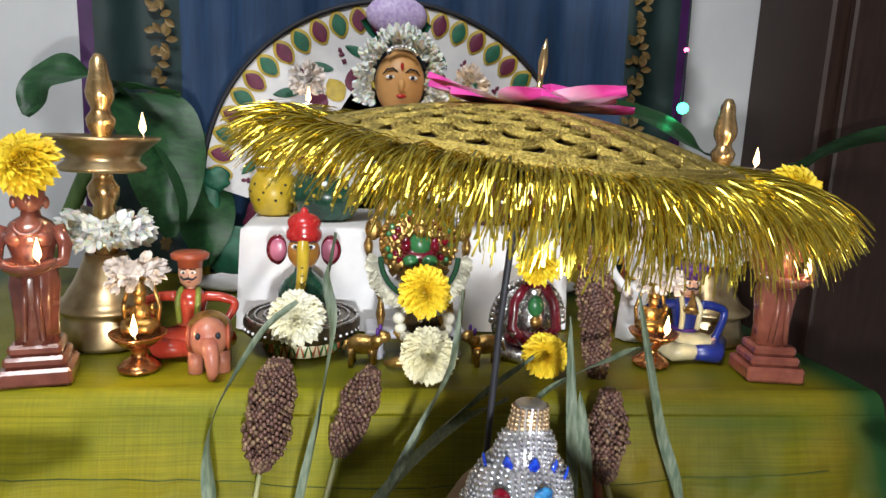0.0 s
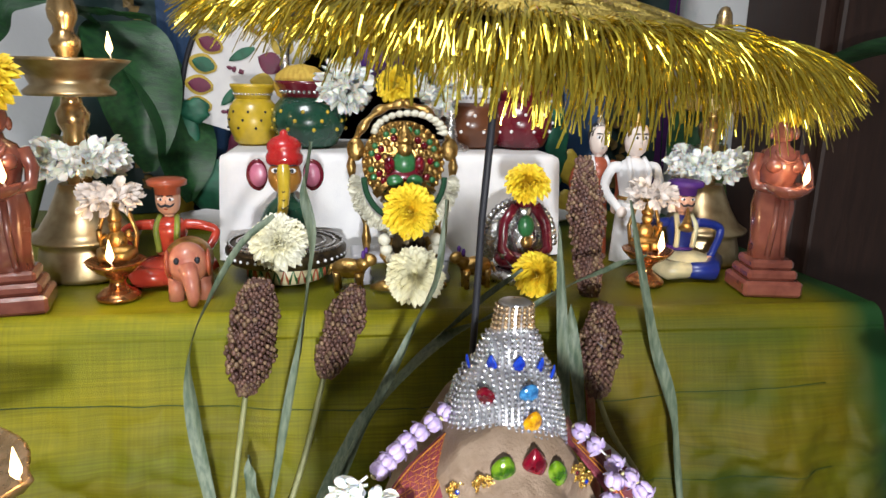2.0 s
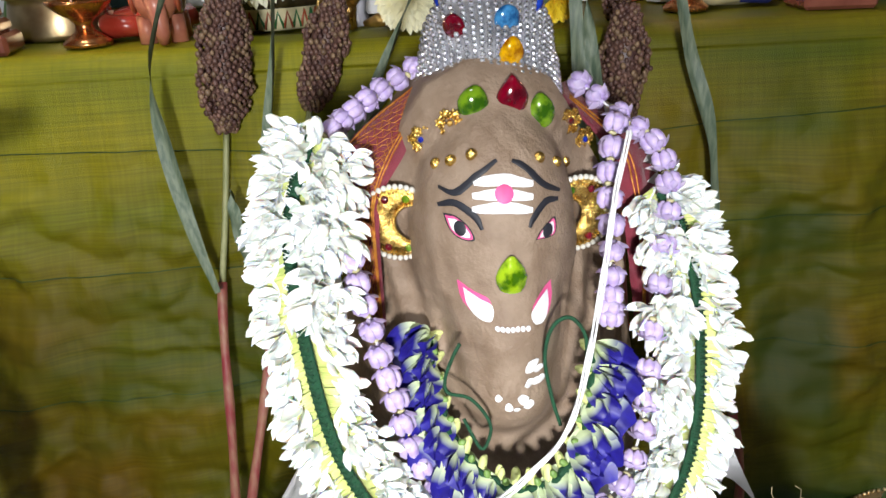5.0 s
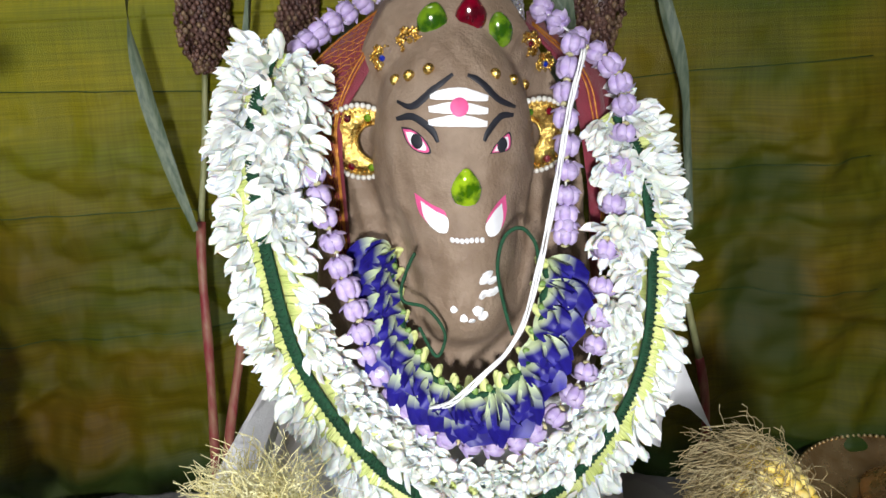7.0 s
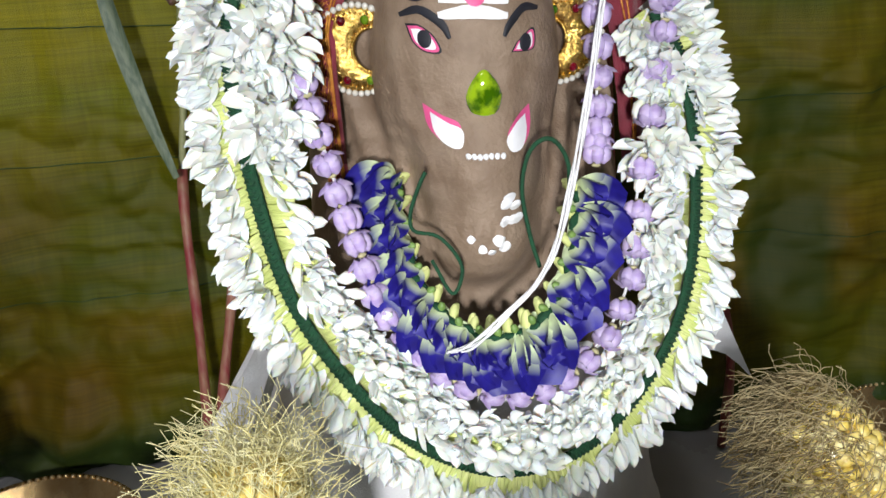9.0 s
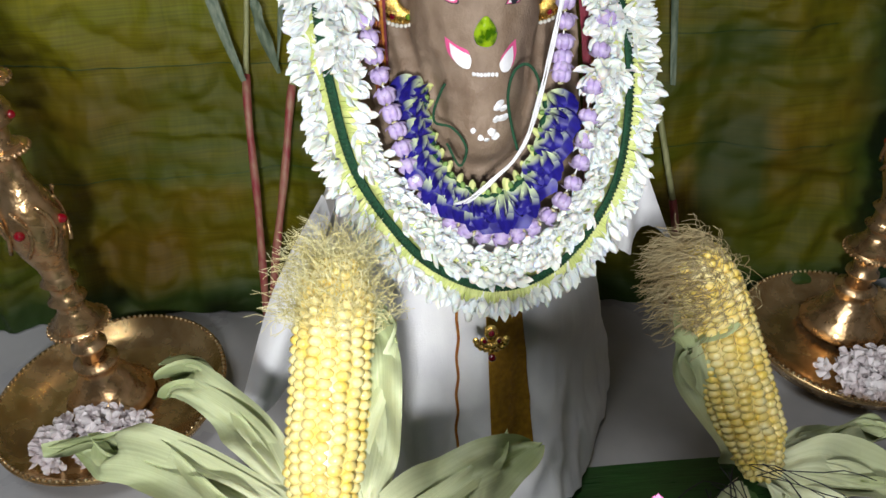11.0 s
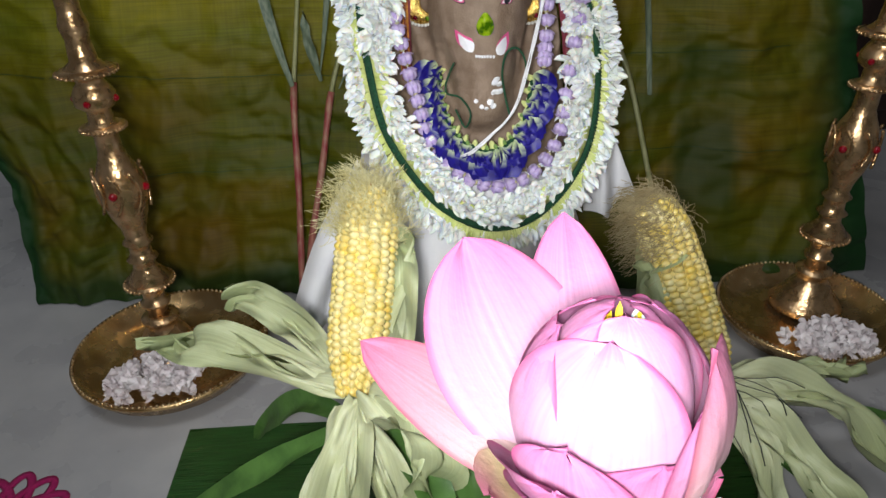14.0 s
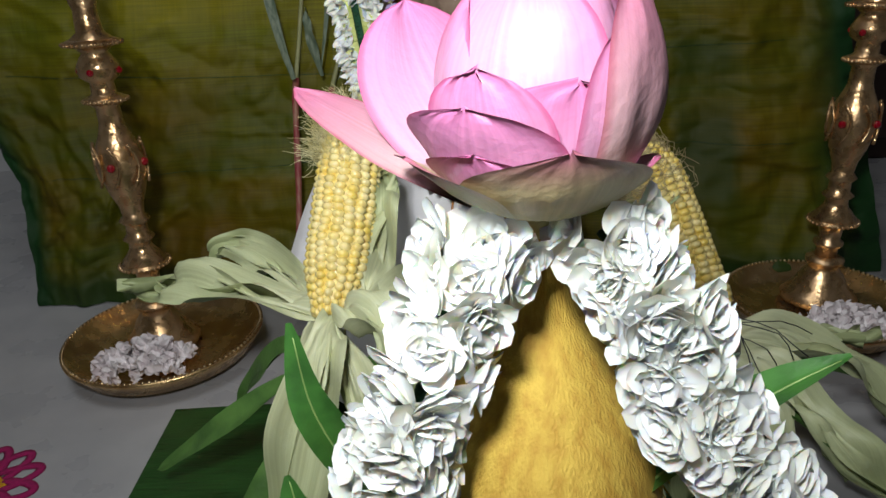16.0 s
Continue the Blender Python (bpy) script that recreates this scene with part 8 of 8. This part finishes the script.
g = Shape()
n = 60
for y0, y1 in ((1.395, 1.41),):
    front = [arch_p(math.pi * k / n, AR, y0) for k in range(n + 1)] + [V((AX + AR - 0.03, y0, TOP)), V((AX - AR + 0.03, y0, TOP))]
    back = [V((p.x, y1, p.z)) for p in front]
    k = len(front)
    g.add(front + back, [tuple(range(k))[::-1], tuple(range(k, 2 * k))] + [(i, (i + 1) % k, k + (i + 1) % k, k + i) for i in range(k)], 0, False)
part("board", g, M_ARCHWHITE, arch)
g = Shape()
g.tube([arch_p(math.pi * k / 60, AR, 1.393) for k in range(61)], 0.005, 6)
part("dark_edge", g, M_BLACK, arch, "dark beaded edge")


def motif(a, r, length, width, m, turn=0.0, y=1.3935):
    gg = Shape()
    c = arch_p(a, r, y)
    d = V((math.cos(a + turn), 0, math.sin(a + turn)))
    t = V((-d.z, 0, d.x))

    def fn(u, v):
        s_ = (u - 0.5) * 2
        w = width * 0.5 * math.sin(math.pi * min(0.05 + 0.95 * v, 1)) ** 0.8
        return c + d * length * (v - 0.5) + t * s_ * w + V((0, -0.0012 * (1 - s_ * s_), 0))
    gg.grid(fn, 6, 10)
    part("painted_leaf", gg, m, arch)


N1 = 27
for i in range(N1):
    a = math.pi * (i + 0.5) / N1
    motif(a, AR - 0.027, 0.052, 0.036, M_PYELLOW)
    motif(a, AR - 0.029, 0.040, 0.026, (M_PGREEN, M_PMAROON)[i % 2], 0.0, 1.3915)
for i in range(11):
    a = math.pi * (i + 0.5) / 11
    motif(a, AR - 0.085, 0.052, 0.018, M_PGREEN, 0.9)
    for k in range(5):
        motif(a + 0.11, AR - 0.085 + 0.012 * math.cos(k * 1.26), 0.011, 0.007, M_PMAROON, k * 1.26 + 0.012 * k)
for i in range(17):
    a = math.pi * (i + 0.5) / 17
    motif(a, AR - 0.135, 0.046, 0.040, (M_PMAROON, M_PYELLOW)[i % 2])
# the painted birds at both feet of the arch, as plain shapes
for sx in (-1, 1):
    x0 = AX + sx * 0.30
    for cx, cz, rx, rz, mm, y in ((0.0, 0.66, 0.06, 0.05, M_PGREEN, 1.384), (sx * 0.045, 0.74, 0.022, 0.06, M_PGREEN, 1.382), (sx * 0.03, 0.80, 0.026, 0.022, M_PGREEN, 1.380), (sx * 0.07, 0.70, 0.022, 0.035, M_PYELLOW, 1.386), (sx * 0.065, 0.625, 0.024, 0.03, M_PYELLOW, 1.386), (-sx * 0.05, 0.72, 0.03, 0.05, M_PMAROON, 1.388), (-sx * 0.05, 0.64, 0.035, 0.03, M_ARCHWHITE, 1.387), (sx * 0.02, 0.605, 0.06, 0.018, M_ARCHWHITE, 1.382)):
        g = Shape()
        g.ball((x0 + cx, y, cz), (rx, 0.008, rz), 20, 10, wob=lambda p: 1 + 0.12 * math.sin(5 * p.x + 7 * p.z))
        part("painted_bird_shape", g, mm, arch)
# pale pink carved flower over the mask
for i in range(7):
    g = Shape()
    g.leafblade(0.07, 0.05, 0.6, 0.4, 0, pose(0.155, 1.36, 1.075, 90, 0, 0) @ pose(0, 0, 0, 0, 0, -75 + i * 25), 8, 4)
    part("crest_petal", g, M_PMAROON if i % 2 else M_PGREEN, arch)
g = Shape()
g.ball((0.155, 1.34, 1.105), (0.055, 0.02, 0.035), 20, 10)
part("crest", g, M_LILAC, arch, "pale mauve crest")

# curtain
M_CBLUE = mat("teal_blue_silk", (0.008, 0.045, 0.12), 0.5, color2=(0.005, 0.028, 0.08), scale=20, stretch=(8, 1, 0.5), bump=0.3, bscale=500, sheen=0.1)
M_CGREEN = mat("dark_green_silk", (0.008, 0.03, 0.028), 0.55, scale=20, bump=0.3, bscale=500)
M_CGOLD = mat("dull_gold_brocade", (0.2, 0.13, 0.04), 0.5, 0.3, color2=(0.12, 0.07, 0.02), scale=90)
M_CPURPLE = mat("purple_silk_edge", (0.06, 0.008, 0.09), 0.5, scale=30)
cur = thing("silk_curtain", "dark teal silk hanging with gold leaf borders and purple edges", "curtain")


def curtain(x0, x1, nm, m, lab, off=0.0):
    gg = Shape()

    def fn(u, v):
        x = x0 + (x1 - x0) * u
        return V((x + 0.006 * math.sin(v * 7), 1.55 - off + 0.012 * math.sin(x * 26) + 0.006 * math.sin(x * 61 + v * 2), TOP + (2.1 - TOP) * v))
    gg.grid(fn, max(4, int((x1 - x0) * 160)), 16)
    part(nm, gg, m, cur, lab)
    return fn


curtain(-0.455, -0.43, "edge", M_CPURPLE, "purple selvedge")
curtain(-0.43, -0.32, "outer_band", M_CGREEN, "dark green band")
curtain(-0.32, -0.262, "gold_border", M_CGREEN, "dark band under gold leaves")
curtain(-0.262, 0.665, "panel", M_CBLUE, "teal blue middle panel")
curtain(0.665, 0.725, "gold_border", M_CGREEN, "dark band under gold leaves")
curtain(0.725, 0.795, "outer_band", M_CGREEN, "dark green band")
curtain(0.795, 0.822, "edge", M_CPURPLE, "purple selvedge")
for x in (-0.291, 0.695):
    for k in range(20):
        g = Shape()
        for j in range(6):
            g.leafblade(0.024, 0.014, 0.2, 0.2, 0, pose(x + 0.010 * math.sin(k * 2 + j), 1.528, 0.64 + k * 0.045 + 0.006 * j, 90, 0, 0) @ pose(0, 0, 0, 0, 0, j * 61 + k * 17), 4, 2)
        part("gold_leaf_spray", g, M_CGOLD, cur, "woven gold leaf spray")

# door leaf at the side
dr_ = thing("brown_cupboard", "tall dark brown wooden cupboard against the wall", "cupboard")
g = Shape()
g.box((1.02, 1.36, 0.0), (1.95, 1.618, 2.2), bev=0.006)
part("carcass", g, M_DOOR, dr_)
for x in (1.05, 1.51):
    g = Shape()
    g.box((x, 1.335, 0.06), (x + 0.43, 1.358, 2.16), bev=0.005)
    d_ = part("door", g, M_DOOR, dr_)
    g = Shape()
    g.tube([(x + (0.39 if x < 1.2 else 0.04), 1.32, 0.95), (x + (0.39 if x < 1.2 else 0.04), 1.31, 1.0), (x + (0.39 if x < 1.2 else 0.04), 1.32, 1.08)], 0.006, 8)
    part("handle", g, M_BRASSOLD, d_)

# banana plants at both sides
M_BANLEAF = mat("banana_plant_leaf", (0.022, 0.085, 0.025), 0.4, color2=(0.012, 0.045, 0.018), scale=14, stretch=(1, 10, 10), bump=0.3, bscale=60)
M_BANSTEM = mat("banana_stem", (0.12, 0.2, 0.06), 0.5, color2=(0.07, 0.13, 0.04), scale=20, stretch=(5, 5, 0.5), bump=0.2)


def banana(stem, leaves, label):
    bp_ = thing("banana_plant", label, "plant", None, "banana plants")
    g_ = Shape()
    ln = spline(stem, 24)
    g_.tube(ln, [0.02 - 0.008 * i / 24 for i in range(25)], 12)
    part("stem", g_, M_BANSTEM, bp_)
    for pts, w, tw in leaves:
        leaf_part("leaf", pts, w, M_BANLEAF, bp_, "broad drooping banana leaf", tw, 0.25, 0.004, 10, 26)


banana([(-0.60, 1.40, 0.0), (-0.54, 1.41, 0.4), (-0.47, 1.41, 0.62), (-0.40, 1.40, 0.79), (-0.335, 1.39, 0.935)],
       [([(-0.30, 1.38, 0.93), (-0.36, 1.31, 0.972), (-0.415, 1.29, 0.955), (-0.44, 1.28, 0.90)], 0.085, 0.5), ([(-0.34, 1.37, 0.955), (-0.28, 1.31, 0.955), (-0.20, 1.27, 0.945)], 0.05, 0.6),
        ([(-0.31, 1.38, 0.945), (-0.265, 1.34, 0.91), (-0.24, 1.32, 0.82), (-0.232, 1.32, 0.70)], 0.15, 0.3), ([(-0.32, 1.40, 0.94), (-0.25, 1.38, 0.88), (-0.19, 1.36, 0.76), (-0.18, 1.36, 0.64)], 0.15, 0.6)],
       "banana shoot with broad folded leaves leaning beside the table")
banana([(0.95, 1.40, 0.0), (0.92, 1.42, 0.45), (0.87, 1.43, 0.75), (0.85, 1.42, 0.88)],
       [([(0.84, 1.40, 0.87), (0.755, 1.31, 0.893), (0.61, 1.28, 0.948), (0.45, 1.26, 0.975)], 0.075, 0.5), ([(0.86, 1.36, 0.83), (0.95, 1.30, 0.872), (1.04, 1.26, 0.925), (1.17, 1.22, 0.95)], 0.09, 1.2), ([(0.85, 1.42, 0.86), (0.80, 1.38, 0.82), (0.77, 1.36, 0.73), (0.76, 1.35, 0.62)], 0.1, 0.5)],
       "banana shoot with a long leaf across the dark cupboard")

# string lights
M_LEDG = mat("green_led", (0.05, 1.0, 0.32), 0.4, emit=5)
M_LEDR = mat("red_led", (1.0, 0.1, 0.25), 0.4, emit=5)
sl = thing("string_light", "thin string light with green and red bulbs", "string light")
g = Shape()
g.tube(spline([(0.80, 1.53, 1.4), (0.745, 1.41, 1.10), (0.705, 1.335, 0.985), (0.78, 1.5, 0.9), (0.79, 1.5, 0.62)], 30), 0.0012, 5)
part("wire", g, M_GREENTHREAD, sl)
for p, mm, r in (((0.706, 1.325, 0.972), M_LEDG, 0.011), ((0.742, 1.405, 1.09), M_LEDR, 0.005)):
    g = Shape()
    g.ball(p, r, 12, 8)
    part("bulb", g, mm, sl)
